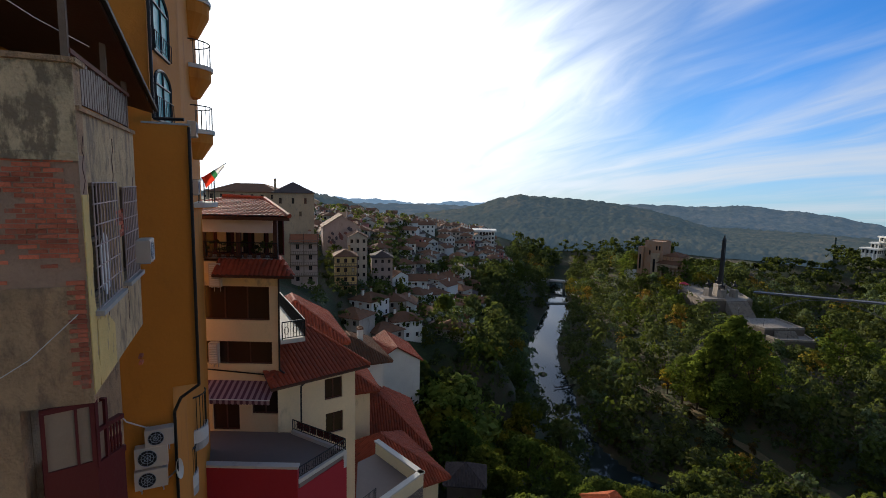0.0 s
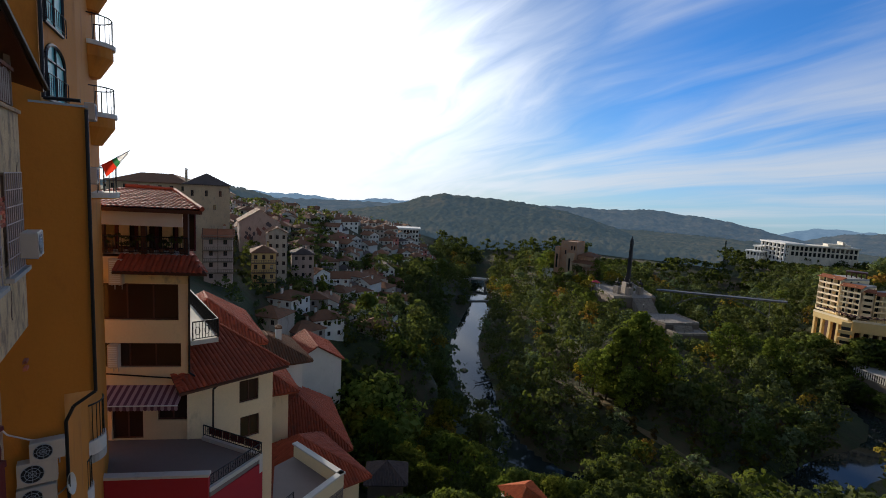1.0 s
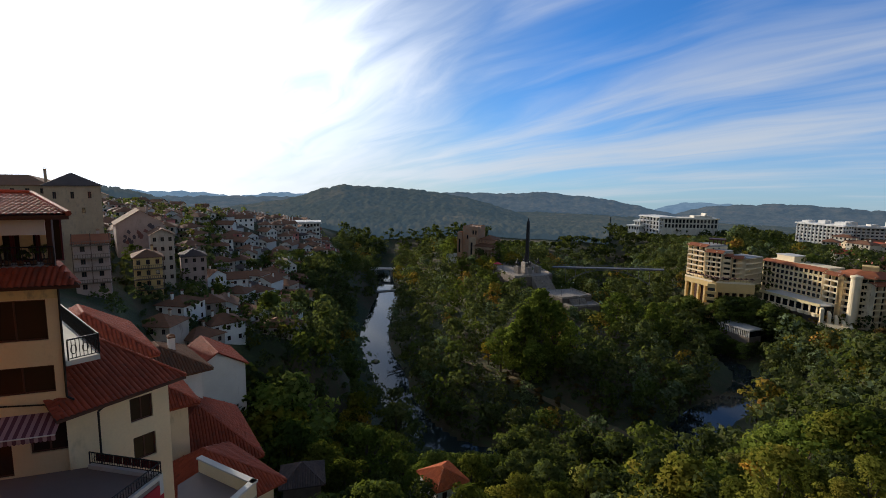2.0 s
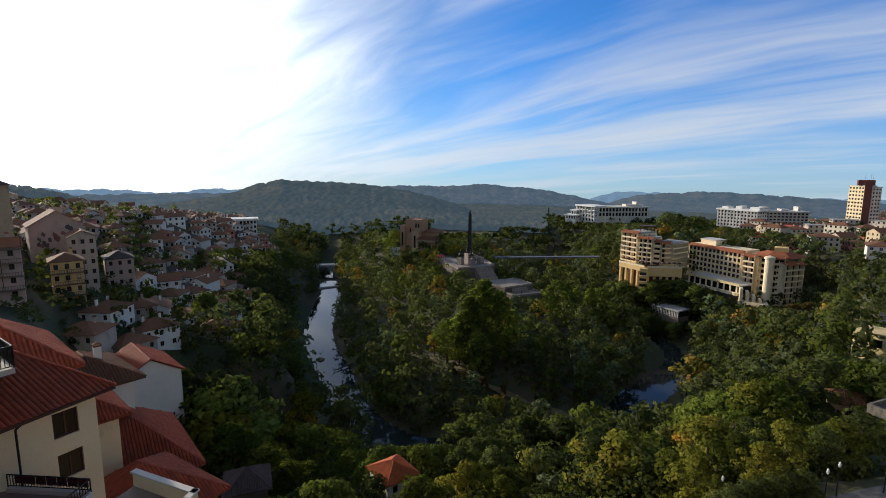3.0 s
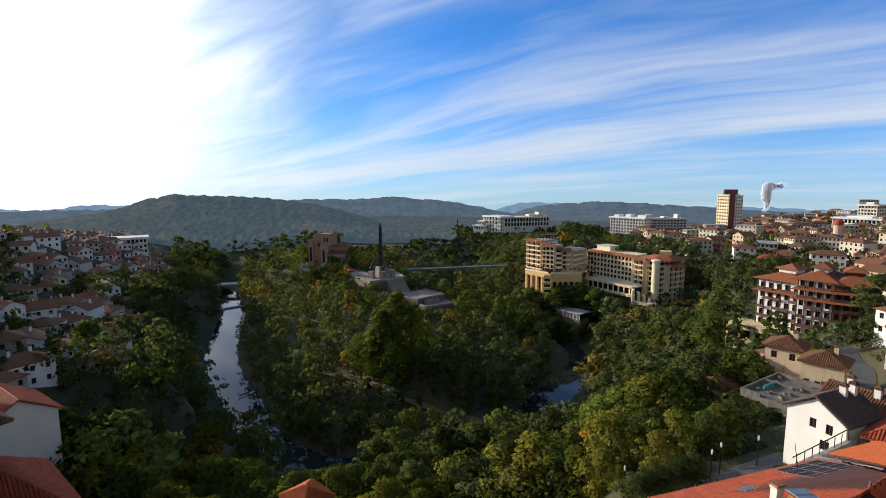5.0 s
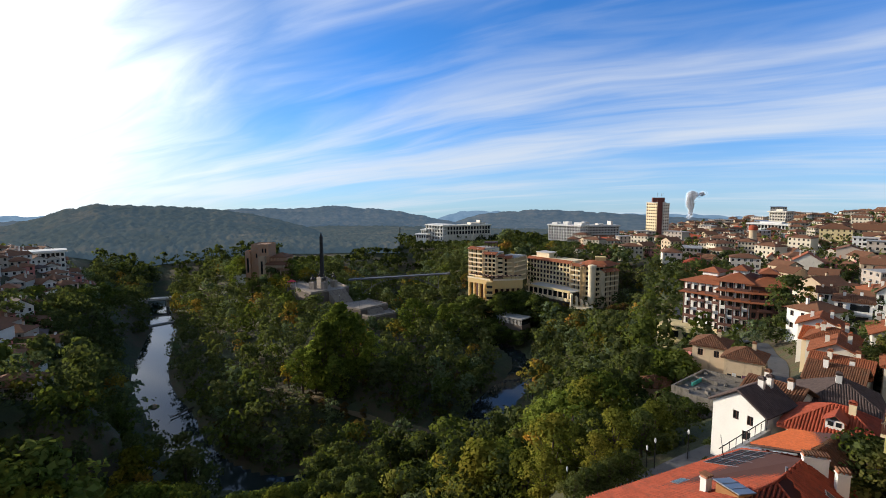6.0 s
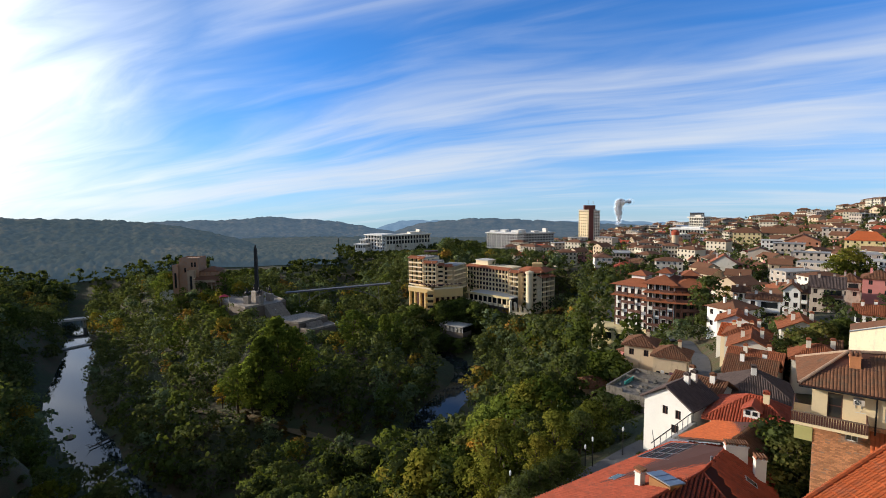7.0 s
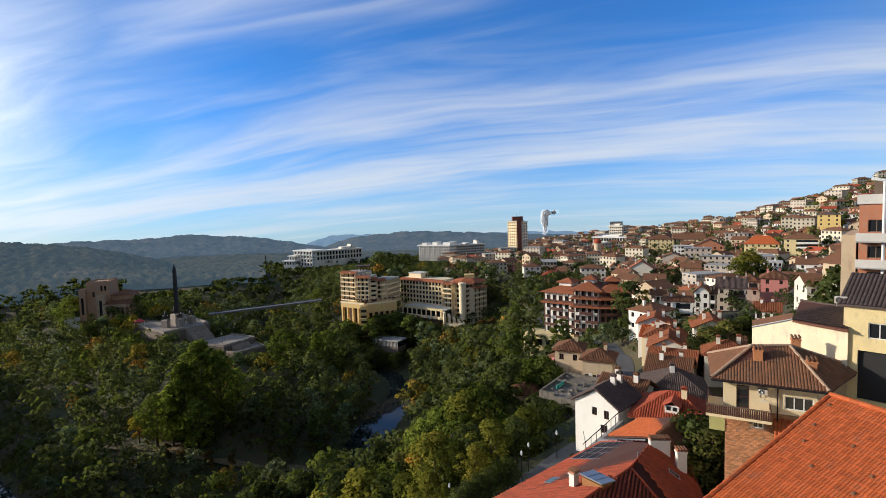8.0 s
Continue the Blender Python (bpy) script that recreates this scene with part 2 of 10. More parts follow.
GALLERY_STONE = surface("gallery_stone", (0.37, 0.23, 0.145), vary=0.35, scale=0.4, grain=4, stain=(0.42, 0.20, 0.10), stain_at=0.55)
FAR_WHITE = surface("far_plaster_white", (0.62, 0.58, 0.52), islands=0.3, vary=0.2, scale=0.1)
FAR_PALE = surface("far_plaster_pale", (0.55, 0.48, 0.36), islands=0.3, vary=0.2, scale=0.1)
TILE_TERRACOTTA = surface("tile_terracotta", (0.272, 0.093, 0.043), rough=0.75, vary=0.35, scale=0.6, grain=5, each=0.16, stain=(0.2, 0.09, 0.05), spec=0.12, islands=0.15)
METAL_CREAM = surface("metal_cream", (0.50, 0.44, 0.37), rough=0.5, vary=0.15, scale=3, bump=0.05)
BRONZE = surface("bronze", (0.035, 0.032, 0.032), rough=0.55, metal=0.4, vary=0.25)
GLASS = plain("window_glass", (0.018, 0.02, 0.022), 0.06, 0.0, 0.6)
GLASS_BROWN = plain("window_glass_brown", (0.035, 0.018, 0.012), 0.07, 0.0, 0.5)
GLASS_TEAL = plain("window_glass_teal", (0.07, 0.36, 0.38), 0.4, 0.0, 0.2)
SOLAR = plain("solar_panel_glass", (0.022, 0.023, 0.025), 0.55, 0.0, 0.06)
# slab below the tiles, darkened to paint the shade in their grooves
ROOF_SHADE = surface("roof_groove_shade", (0.085, 0.035, 0.024), vary=0.3, scale=1.0)
HOTEL_CREAM = surface("hotel_cream", (0.80, 0.66, 0.43), vary=0.2, scale=0.3, stain=(0.5, 0.38, 0.24), stain_at=0.66)
RUBBER = plain("black_rubber", (0.012, 0.012, 0.012), 0.7)
CLOTH_WHITE = surface("cloth_white", (0.62, 0.58, 0.56), vary=0.15, bump=0.05)
CLOTH_PURPLE = surface("cloth_purple", (0.11, 0.045, 0.07), vary=0.2, bump=0.05)
CLOTH_CURTAIN = surface("cloth_curtain", (0.62, 0.44, 0.22), vary=0.3, scale=3.0, bump=0.1)
CLOTH_MAUVE = surface("cloth_mauve", (0.36, 0.24, 0.27), vary=0.2, bump=0.05)


def thin_cloth(name, colour):
    """Flag cloth that lets light through."""
    m = bpy.data.materials.new(name)
    m.use_nodes = True
    g = Graph(m.node_tree)
    a, b, mx = g.n("ShaderNodeBsdfDiffuse"), g.n("ShaderNodeBsdfTranslucent"), g.n("ShaderNodeMixShader")
    a.inputs[0].default_value = b.inputs[0].default_value = (*colour, 1)
    mx.inputs[0].default_value = 0.6
    g.link(a.outputs[0], mx.inputs[1])
    g.link(b.outputs[0], mx.inputs[2])
    g.link(mx.outputs[0], g.n("ShaderNodeOutputMaterial").inputs[0])
    return m


FLAG_RED, FLAG_GREEN, FLAG_WHITE = thin_cloth("flag_red", (0.75, 0.05, 0.02)), thin_cloth("flag_green", (0.05, 0.22, 0.08)), thin_cloth("flag_white", (0.8, 0.8, 0.78))
ASPHALT = surface("asphalt", (0.085, 0.085, 0.088), vary=0.3, scale=0.3, grain=4, stain=(0.05, 0.05, 0.05))
DRY_GRASS = surface("dry_grass", (0.19, 0.125, 0.065), vary=0.5, scale=0.25, grain=2.5, stain=(0.10, 0.10, 0.035), stain_at=0.5, bump=0.8)
BARK = surface("bark", (0.075, 0.055, 0.04), vary=0.4, scale=1.5, grain=10, bump=0.6)
LEAF = foliage("leaves", (0.038, 0.052, 0.024), (0.075, 0.092, 0.032), (0.15, 0.135, 0.036))
LEAF_BRIGHT = foliage("leaves_bright", (0.082, 0.118, 0.024), (0.12, 0.155, 0.028), (0.185, 0.185, 0.032))
LEAF_YELLOW = foliage("leaves_yellow", (0.17, 0.17, 0.02), (0.26, 0.20, 0.022), (0.34, 0.17, 0.03))
LEAF_WOODS = foliage("leaves_woods", (0.044, 0.055, 0.028), (0.074, 0.088, 0.036), (0.115, 0.112, 0.04), patch=0.085)
# sunlit copy of the woods' leaves: sun on the crowns put into colour
LEAF_WOODS_LIT = foliage("leaves_woods_lit", (0.098, 0.13, 0.034), (0.14, 0.168, 0.038), (0.195, 0.185, 0.042), patch=0.085)
LEAF_WOODS_AUTUMN = foliage("leaves_woods_autumn", (0.13, 0.12, 0.025), (0.20, 0.15, 0.025), (0.25, 0.12, 0.03), patch=0.085)
LEAF_WILLOW = foliage("leaves_willow", (0.07, 0.10, 0.055), (0.10, 0.13, 0.07), (0.13, 0.15, 0.07), patch=0.085)
LEAF_RUST = foliage("leaves_rust", (0.075, 0.045, 0.022), (0.115, 0.062, 0.026), (0.16, 0.085, 0.03))
LEAF_POPLAR = foliage("leaves_poplar", (0.14, 0.18, 0.032), (0.18, 0.225, 0.038), (0.24, 0.25, 0.042), patch=0.15, through_light=0.5)
LEAF_LIME = foliage("leaves_yellow_green", (0.075, 0.088, 0.018), (0.125, 0.13, 0.022), (0.20, 0.165, 0.026))


def ground_material():
    m = bpy.data.materials.new("ground_soil_grass")
    m.use_nodes = True
    g = Graph(m.node_tree)
    at = g.t.nodes.new("ShaderNodeNewGeometry").outputs["Position"]
    a, b, c = g.noise(at, 0.035, 5.0), g.noise(at, 0.4, 5.0), g.noise(at, 4.0, 4.0)
    col = g.mix(g.span(a, 0.40, 0.62), (0.035, 0.045, 0.014), (0.085, 0.060, 0.028))
    col = g.mix(g.span(b, 0.45, 0.7), col, (0.055, 0.07, 0.02))
    k = g.math("ADD", 0.6, g.math("MULTIPLY", c, 0.8))
    col = g.mix(1.0, col, g.xyz(k, k, k), "MULTIPLY")
    s = g.t.nodes.new("ShaderNodeBsdfPrincipled")
    g.link(col, s.inputs["Base Color"])
    s.inputs["Roughness"].default_value = 0.95
    bp = g.t.nodes.new("ShaderNodeBump")
    bp.inputs["Strength"].default_value, bp.inputs["Distance"].default_value = 0.6, 0.25
    g.link(g.math("ADD", b, c), bp.inputs["Height"])
    g.link(bp.outputs[0], s.inputs["Normal"])
    o = g.t.nodes.new("ShaderNodeOutputMaterial")
    g.link(s.outputs[0], o.inputs[0])
    return m


def water_material():
    m = bpy.data.materials.new("river_water")
    m.use_nodes = True
    g = Graph(m.node_tree)
    at = g.t.nodes.new("ShaderNodeNewGeometry").outputs["Position"]
    s = g.t.nodes.new("ShaderNodeBsdfPrincipled")
    s.inputs["Base Color"].default_value = (0.022, 0.03, 0.03, 1)
    s.inputs["Roughness"].default_value, s.inputs["IOR"].default_value = 0.05, 1.33
    bp = g.t.nodes.new("ShaderNodeBump")
    bp.inputs["Strength"].default_value, bp.inputs["Distance"].default_value = 0.012, 0.02
    g.link(g.noise(at, 0.9, 3.0), bp.inputs["Height"])
    g.link(bp.outputs[0], s.inputs["Normal"])
    o = g.t.nodes.new("ShaderNodeOutputMaterial")
    g.link(s.outputs[0], o.inputs[0])
    return m


SOIL, WATER = ground_material(), water_material()


def haze_glow_material():
    m = bpy.data.materials.new("blue_haze_glow")
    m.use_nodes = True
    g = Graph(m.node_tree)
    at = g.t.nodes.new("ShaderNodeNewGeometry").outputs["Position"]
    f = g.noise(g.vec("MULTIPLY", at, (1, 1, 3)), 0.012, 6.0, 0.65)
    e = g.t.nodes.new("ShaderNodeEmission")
    # haze over the far hills painted as a blue glow
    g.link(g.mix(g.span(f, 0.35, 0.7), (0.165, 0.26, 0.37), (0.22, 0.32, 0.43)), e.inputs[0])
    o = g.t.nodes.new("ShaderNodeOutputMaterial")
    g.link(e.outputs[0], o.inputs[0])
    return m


HAZE_GLOW = haze_glow_material()


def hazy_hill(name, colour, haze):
    """Woods of a hill: rough canopy, with the blue of hazy air added as emission."""
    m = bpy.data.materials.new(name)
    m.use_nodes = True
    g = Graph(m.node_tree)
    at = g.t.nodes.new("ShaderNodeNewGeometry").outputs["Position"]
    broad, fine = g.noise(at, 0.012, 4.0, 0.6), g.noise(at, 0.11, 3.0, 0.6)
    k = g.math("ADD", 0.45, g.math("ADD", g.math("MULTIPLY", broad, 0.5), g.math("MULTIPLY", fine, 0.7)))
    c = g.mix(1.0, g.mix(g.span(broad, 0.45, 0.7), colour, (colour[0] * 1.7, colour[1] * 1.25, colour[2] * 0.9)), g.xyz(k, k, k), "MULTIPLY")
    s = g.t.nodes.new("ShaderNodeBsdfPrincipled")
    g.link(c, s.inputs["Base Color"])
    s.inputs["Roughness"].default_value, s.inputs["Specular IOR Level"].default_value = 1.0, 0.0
    # blue air haze put into the emission, on top of the woods
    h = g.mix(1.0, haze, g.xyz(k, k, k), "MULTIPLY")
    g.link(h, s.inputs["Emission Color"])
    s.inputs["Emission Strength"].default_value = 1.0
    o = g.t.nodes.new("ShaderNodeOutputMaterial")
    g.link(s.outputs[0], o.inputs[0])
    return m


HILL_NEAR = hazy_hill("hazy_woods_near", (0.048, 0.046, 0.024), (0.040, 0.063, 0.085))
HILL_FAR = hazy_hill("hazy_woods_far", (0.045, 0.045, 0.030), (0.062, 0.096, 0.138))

# ---------------------------------------------------------------- mesh helpers


class Shape:
    """Vertices and faces of one mesh, gathered piece by piece."""

    def __init__(self):
        self.v, self.f, self.k = [], [], []

    def poly(self, pts, slot=0):
        n = len(self.v)
        self.v += [tuple(p) for p in pts]
        self.f.append(tuple(range(n, n + len(pts))))
        self.k.append(slot)

    def box(self, x0, x1, y0, y1, z0, z1, slot=0, chamfer=0.0, m=None):
        c = [(x, y, z) for z in (z0, z1) for x, y in ((x0, y0), (x1, y0), (x1, y1), (x0, y1))]
        if chamfer:
            e = chamfer
            c = [(x0, y0, z0), (x1, y0, z0), (x1, y1, z0), (x0, y1, z0), (x0, y0, z1 - e), (x1, y0, z1 - e), (x1, y1, z1 - e), (x0, y1, z1 - e),
                 (x0 + e, y0 + e, z1), (x1 - e, y0 + e, z1), (x1 - e, y1 - e, z1), (x0 + e, y1 - e, z1)]
            faces = [(3, 2, 1, 0), (8, 9, 10, 11)] + [(a, (a + 1) % 4, 4 + (a + 1) % 4, 4 + a) for a in range(4)] + \
                    [(4 + a, 4 + (a + 1) % 4, 8 + (a + 1) % 4, 8 + a) for a in range(4)]
        else:
            faces = [(3, 2, 1, 0), (4, 5, 6, 7), (0, 1, 5, 4), (1, 2, 6, 5), (2, 3, 7, 6), (3, 0, 4, 7)]
        if m is not None:
            c = [tuple(m @ Vector(p)) for p in c]
        n = len(self.v)
        self.v += c
        self.f += [tuple(n + i for i in q) for q in faces]
        self.k += [slot] * len(faces)
        return self

    def prism(self, ring, z0, z1, slot=0, top=1.0):
        """An upright prism over a ring of points, drawn in by top at its upper end."""
        cx, cy = sum(p[0] for p in ring) / len(ring), sum(p[1] for p in ring) / len(ring)
        n, k = len(self.v), len(ring)
        self.v += [(x, y, z0) for x, y in ring] + [(cx + (x - cx) * top, cy + (y - cy) * top, z1) for x, y in ring]
        self.f += [(n + i, n + (i + 1) % k, n + k + (i + 1) % k, n + k + i) for i in range(k)]
        self.f += [tuple(n + k + i for i in range(k)), tuple(n + k - 1 - i for i in range(k))]
        self.k += [slot] * (k + 2)
        return self

    def rod(self, a, b, r0, r1=None, sides=6, slot=0):
        a, b = Vector(a), Vector(b)
        r1 = r0 if r1 is None else r1
        q = (b - a).to_track_quat("Z", "Y").to_matrix()
        n = len(self.v)
        for p, r in ((a, r0), (b, r1)):
            for i in range(sides):
                w = 2 * math.pi * i / sides
                self.v.append(tuple(p + q @ Vector((r * math.cos(w), r * math.sin(w), 0))))
        self.f += [(n + i, n + (i + 1) % sides, n + sides + (i + 1) % sides, n + sides + i) for i in range(sides)]
        self.f += [tuple(n + sides + i for i in range(sides)), tuple(n + sides - 1 - i for i in range(sides))]
        self.k += [slot] * (sides + 2)
        return self

    def line(self, pts, r, sides=6, slot=0):
        for a, b in zip(pts, pts[1:]):
            self.rod(a, b, r, r, sides, slot)
        return self

    def lathe(self, profile, at=(0, 0, 0), sides=16, slot=0):
        """Turned about an upright axis: profile rows are (radius, height)."""
        n = len(self.v)
        for r, z in profile:
            for i in range(sides):
                w = 2 * math.pi * i / sides
                self.v.append((at[0] + r * math.cos(w), at[1] + r * math.sin(w), at[2] + z))
        for j in range(len(profile) - 1):
            for i in range(sides):
                a, b = n + j * sides + i, n + j * sides + (i + 1) % sides
                self.f.append((a, b, b + sides, a + sides))
                self.k.append(slot)
        return self

    def data(self, name, *materials):
        me = bpy.data.meshes.new(name)
        me.from_pydata(self.v, [], self.f)
        for m in materials:
            me.materials.append(m)
        if len(materials) > 1:
            me.polygons.foreach_set("material_index", self.k)
        me.update()
        return me


def part(name, shape, material, parent=None, label="", at=None):
    me = shape if isinstance(shape, bpy.types.Mesh) else shape.data(name, *(material if isinstance(material, (list, tuple)) else (material,)))
    ob = new(name, me)
    if parent is not None:
        ob.parent = parent
    if at is not None:
        ob.matrix_basis = at
    if label:
        ob["label"] = label
    return ob


def thing(name, m, label, category, group="", kind=""):
    ob = new(name)
    ob.matrix_basis = m
    return tagged(ob, label, category, group, kind)


def wall_with_openings(s, p, q, z0, z1, holes, deep=0.14, slot=0):
    """A wall face from p to q (left to right from outside), with reveals round its openings (u0, u1, z0, z1)."""
    p, q = Vector((*p, 0)), Vector((*q, 0))
    span = (q - p).length
    t = (q - p) / span
    inn = Vector((-t.y, t.x, 0)) * deep
    us = sorted({0.0, span, *[u for h in holes for u in h[:2]]})
    zs = sorted({z0, z1, *[z for h in holes for z in h[2:4]]})
    at = lambda u, z, d=0: p + t * u + Vector((0, 0, z)) + inn * d
    for a, b in zip(us, us[1:]):
        for c, d in zip(zs, zs[1:]):
            if not any(h[0] - 1e-6 <= a and b <= h[1] + 1e-6 and h[2] - 1e-6 <= c and d <= h[3] + 1e-6 for h in holes):
                s.poly([at(a, c), at(b, c), at(b, d), at(a, d)], slot)
    for u0, u1, w0, w1 in [h[:4] for h in holes]:
        s.poly([at(u0, w0), at(u1, w0), at(u1, w0, 1), at(u0, w0, 1)], slot)
        s.poly([at(u0, w1, 1), at(u1, w1, 1), at(u1, w1), at(u0, w1)], slot)
        s.poly([at(u0, w0), at(u0, w0, 1), at(u0, w1, 1), at(u0, w1)], slot)
        s.poly([at(u1, w0, 1), at(u1, w0), at(u1, w1), at(u1, w1, 1)], slot)


def cap_line(a, b, r=0.12, pitch=0.4):
    """Overlapping cap tiles along a ridge or hip, as one stepped tube."""
    a, b = Vector(a), Vector(b)
    n = max(2, int((b - a).length / pitch))
    s, q = Shape(), (b - a).to_track_quat("Z", "Y").to_matrix()
    rings = []
    for i in range(n):
        rings += [(i / n, r), ((i + 0.97) / n, r * 0.86)]
    for k, (t, rad) in enumerate(rings):
        p = a.lerp(b, t)
        for j in range(7):
            w = 2 * math.pi * j / 7
            s.v.append(tuple(p + q @ Vector((rad * math.cos(w), rad * math.sin(w), 0))))
        if k:
            o = 7 * (k - 1)
            for j in range(7):
                s.f.append((o + j, o + (j + 1) % 7, o + 7 + (j + 1) % 7, o + 7 + j))
                s.k.append(0)
    return s


def window_shape(w, h, bar=0.07, mullions=1, transoms=0, deep=0.06):
    """A frame with its bars, in the xz plane, looking to -y, from (0, 0) to (w, h)."""
    s = Shape()
    s.box(0, w, 0, deep, 0, bar).box(0, w, 0, deep, h - bar, h).box(0, bar, 0, deep, bar, h - bar).box(w - bar, w, 0, deep, bar, h - bar)
    for i in range(mullions):
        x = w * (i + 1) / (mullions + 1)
        s.box(x - bar / 2, x + bar / 2, 0.005, deep - 0.005, bar, h - bar)
    for i in range(transoms):
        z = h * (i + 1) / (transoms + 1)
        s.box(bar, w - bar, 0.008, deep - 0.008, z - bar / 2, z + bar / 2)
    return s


def framed_pane(w, h, mullions):
    """A frame and its pane in one light mesh, for windows seen from far off."""
    s = Shape()
    s.box(0, w, 0, 0.06, 0, 0.08).box(0, w, 0, 0.06, h - 0.08, h).box(0, 0.08, 0, 0.06, 0.08, h - 0.08).box(w - 0.08, w, 0, 0.06, 0.08, h - 0.08)
    if mullions:
        s.box(w / 2 - 0.04, w / 2 + 0.04, 0.005, 0.055, 0.08, h - 0.08)
    s.poly([(0.02, 0.04, 0.02), (w - 0.02, 0.04, 0.02), (w - 0.02, 0.04, h - 0.02), (0.02, 0.04, h - 0.02)], 1)
    return s


def pane_shape(w, h):
    s = Shape()
    s.poly([(0.03, 0.04, 0.03), (w - 0.03, 0.04, 0.03), (w - 0.03, 0.04, h - 0.03), (0.03, 0.04, h - 0.03)])
    return s


WINDOW_STORE = {}


def window(parent, p, q, u0, z0, w, h, frame_mat=None, glass=None, mullions=1, transoms=0, deep=0.09, pane=True):
    """A window in an opening of the wall p-q of a house."""
    frame_mat, glass = frame_mat or WOOD_DARK, glass or GLASS
    key = (round(w, 2), round(h, 2), frame_mat.name, glass.name, mullions, transoms, pane)
    if key not in WINDOW_STORE:
        WINDOW_STORE[key] = (window_shape(w, h, 0.07, mullions, transoms).data("window", frame_mat) if pane else framed_pane(w, h, mullions).data("window", frame_mat, glass),
                             pane_shape(w, h).data("pane", glass))
    fm, pm = WINDOW_STORE[key]
    t = (Vector((*q, 0)) - Vector((*p, 0))).normalized()
    inn = Vector((-t.y, t.x, 0))
    m = Matrix.Translation(Vector((*p, z0)) + t * u0 + inn * deep) @ Matrix.Rotation(math.atan2(t.y, t.x), 4, "Z")
    ob = part("window", fm, None, parent, at=m)
    if pane:
        part("pane", pm, None, ob)
    return ob


def inside(poly, x, y):
    hit = False
    for (ax, ay), (bx, by) in zip(poly, poly[1:] + poly[:1]):
        if (ay > y) != (by > y) and x < (bx - ax) * (y - ay) / (by - ay) + ax:
            hit = not hit
    return hit


def tiled(s, poly, col=0.24, row=0.36, lift=0.055, step=0.03, fineness=4, gap=0.0):
    """Barrel tiles over a roof plane. poly: 3D corners, the first edge the eave, from left to right seen from outside."""
    p = [Vector(c) for c in poly]
    u = (p[1] - p[0]).normalized()
    n = (p[1] - p[0]).cross(p[2] - p[0]).normalized()
    w = n.cross(u)
    flat = [((c - p[0]).dot(u), (c - p[0]).dot(w)) for c in p]
    u0, u1 = min(a for a, b in flat), max(a for a, b in flat)
    top = max(b for a, b in flat)
    cols, rows = max(1, round((u1 - u0) / col)), max(1, round(top / row))
    cw, rh = (u1 - u0) / cols, top / rows
    prof = [(gap + (1 - 2 * gap) * i / fineness, lift * math.sin(math.pi * i / fineness) ** 0.55 if 0 < i < fineness else 0.0) for i in range(fineness + 1)]
    for j in range(rows):
        for i in range(cols):
            cx, cy = u0 + (i + 0.5) * cw, (j + 0.5) * rh
            if not inside(flat, cx, cy):
                continue
            jit = (random.random() - 0.5) * 0.012
            k = len(s.v)
            for a, z in prof:
                for yy, zz in ((j * rh - 0.03, z + step + jit), ((j + 1) * rh, z + jit)):
                    s.v.append(tuple(p[0] + u * (u0 + (i + a) * cw) + w * yy + n * (zz + 0.02)))
            for a in range(fineness):
                s.f.append((k + 2 * a, k + 2 * a + 2, k + 2 * a + 3, k + 2 * a + 1))
                s.k.append(0)
    return s


def roof_planes(w, d, ze, rise, form, over):
    """Corner lists of a roof's planes over a w x d plan centred on the origin, eave first."""
    a, b = w / 2 + over, d / 2 + over
    e = [(-a, -b, ze), (a, -b, ze), (a, b, ze), (-a, b, ze)]
    zr = ze + rise
    if form == "hip":
        if w >= d:
            r0, r1 = (-(a - b), 0, zr), (a - b, 0, zr)
            return [[e[0], e[1], r1, r0], [e[2], e[3], r0, r1], [e[1], e[2], r1], [e[3], e[0], r0]]
        r0, r1 = (0, -(b - a), zr), (0, b - a, zr)
        return [[e[0], e[1], r0], [e[2], e[3], r1], [e[1], e[2], r1, r0], [e[3], e[0], r0, r1]]
    if form == "gable_x":  # ridge along x
        return [[e[0], e[1], (a, 0, zr), (-a, 0, zr)], [e[2], e[3], (-a, 0, zr), (a, 0, zr)]]
    if form == "gable_y":
        return [[e[1], e[2], (0, b, zr), (0, -b, zr)], [e[3], e[0], (0, -b, zr), (0, b, zr)]]
    if form == "shed":  # rises to the back
        return [[e[0], e[1], (a, b, zr), (-a, b, zr)]]
    return [[e[0], e[1], e[2], e[3]]]


def roof_slab(planes, thick=0.14):
    s = Shape()
    for pl in planes:
        s.poly(pl)
        lo = [(x, y, z - thick) for x, y, z in pl]
        s.poly(lo[::-1])
        for i in range(len(pl)):
            j = (i + 1) % len(pl)
            s.poly([lo[i], lo[j], pl[j], pl[i]])
    return s


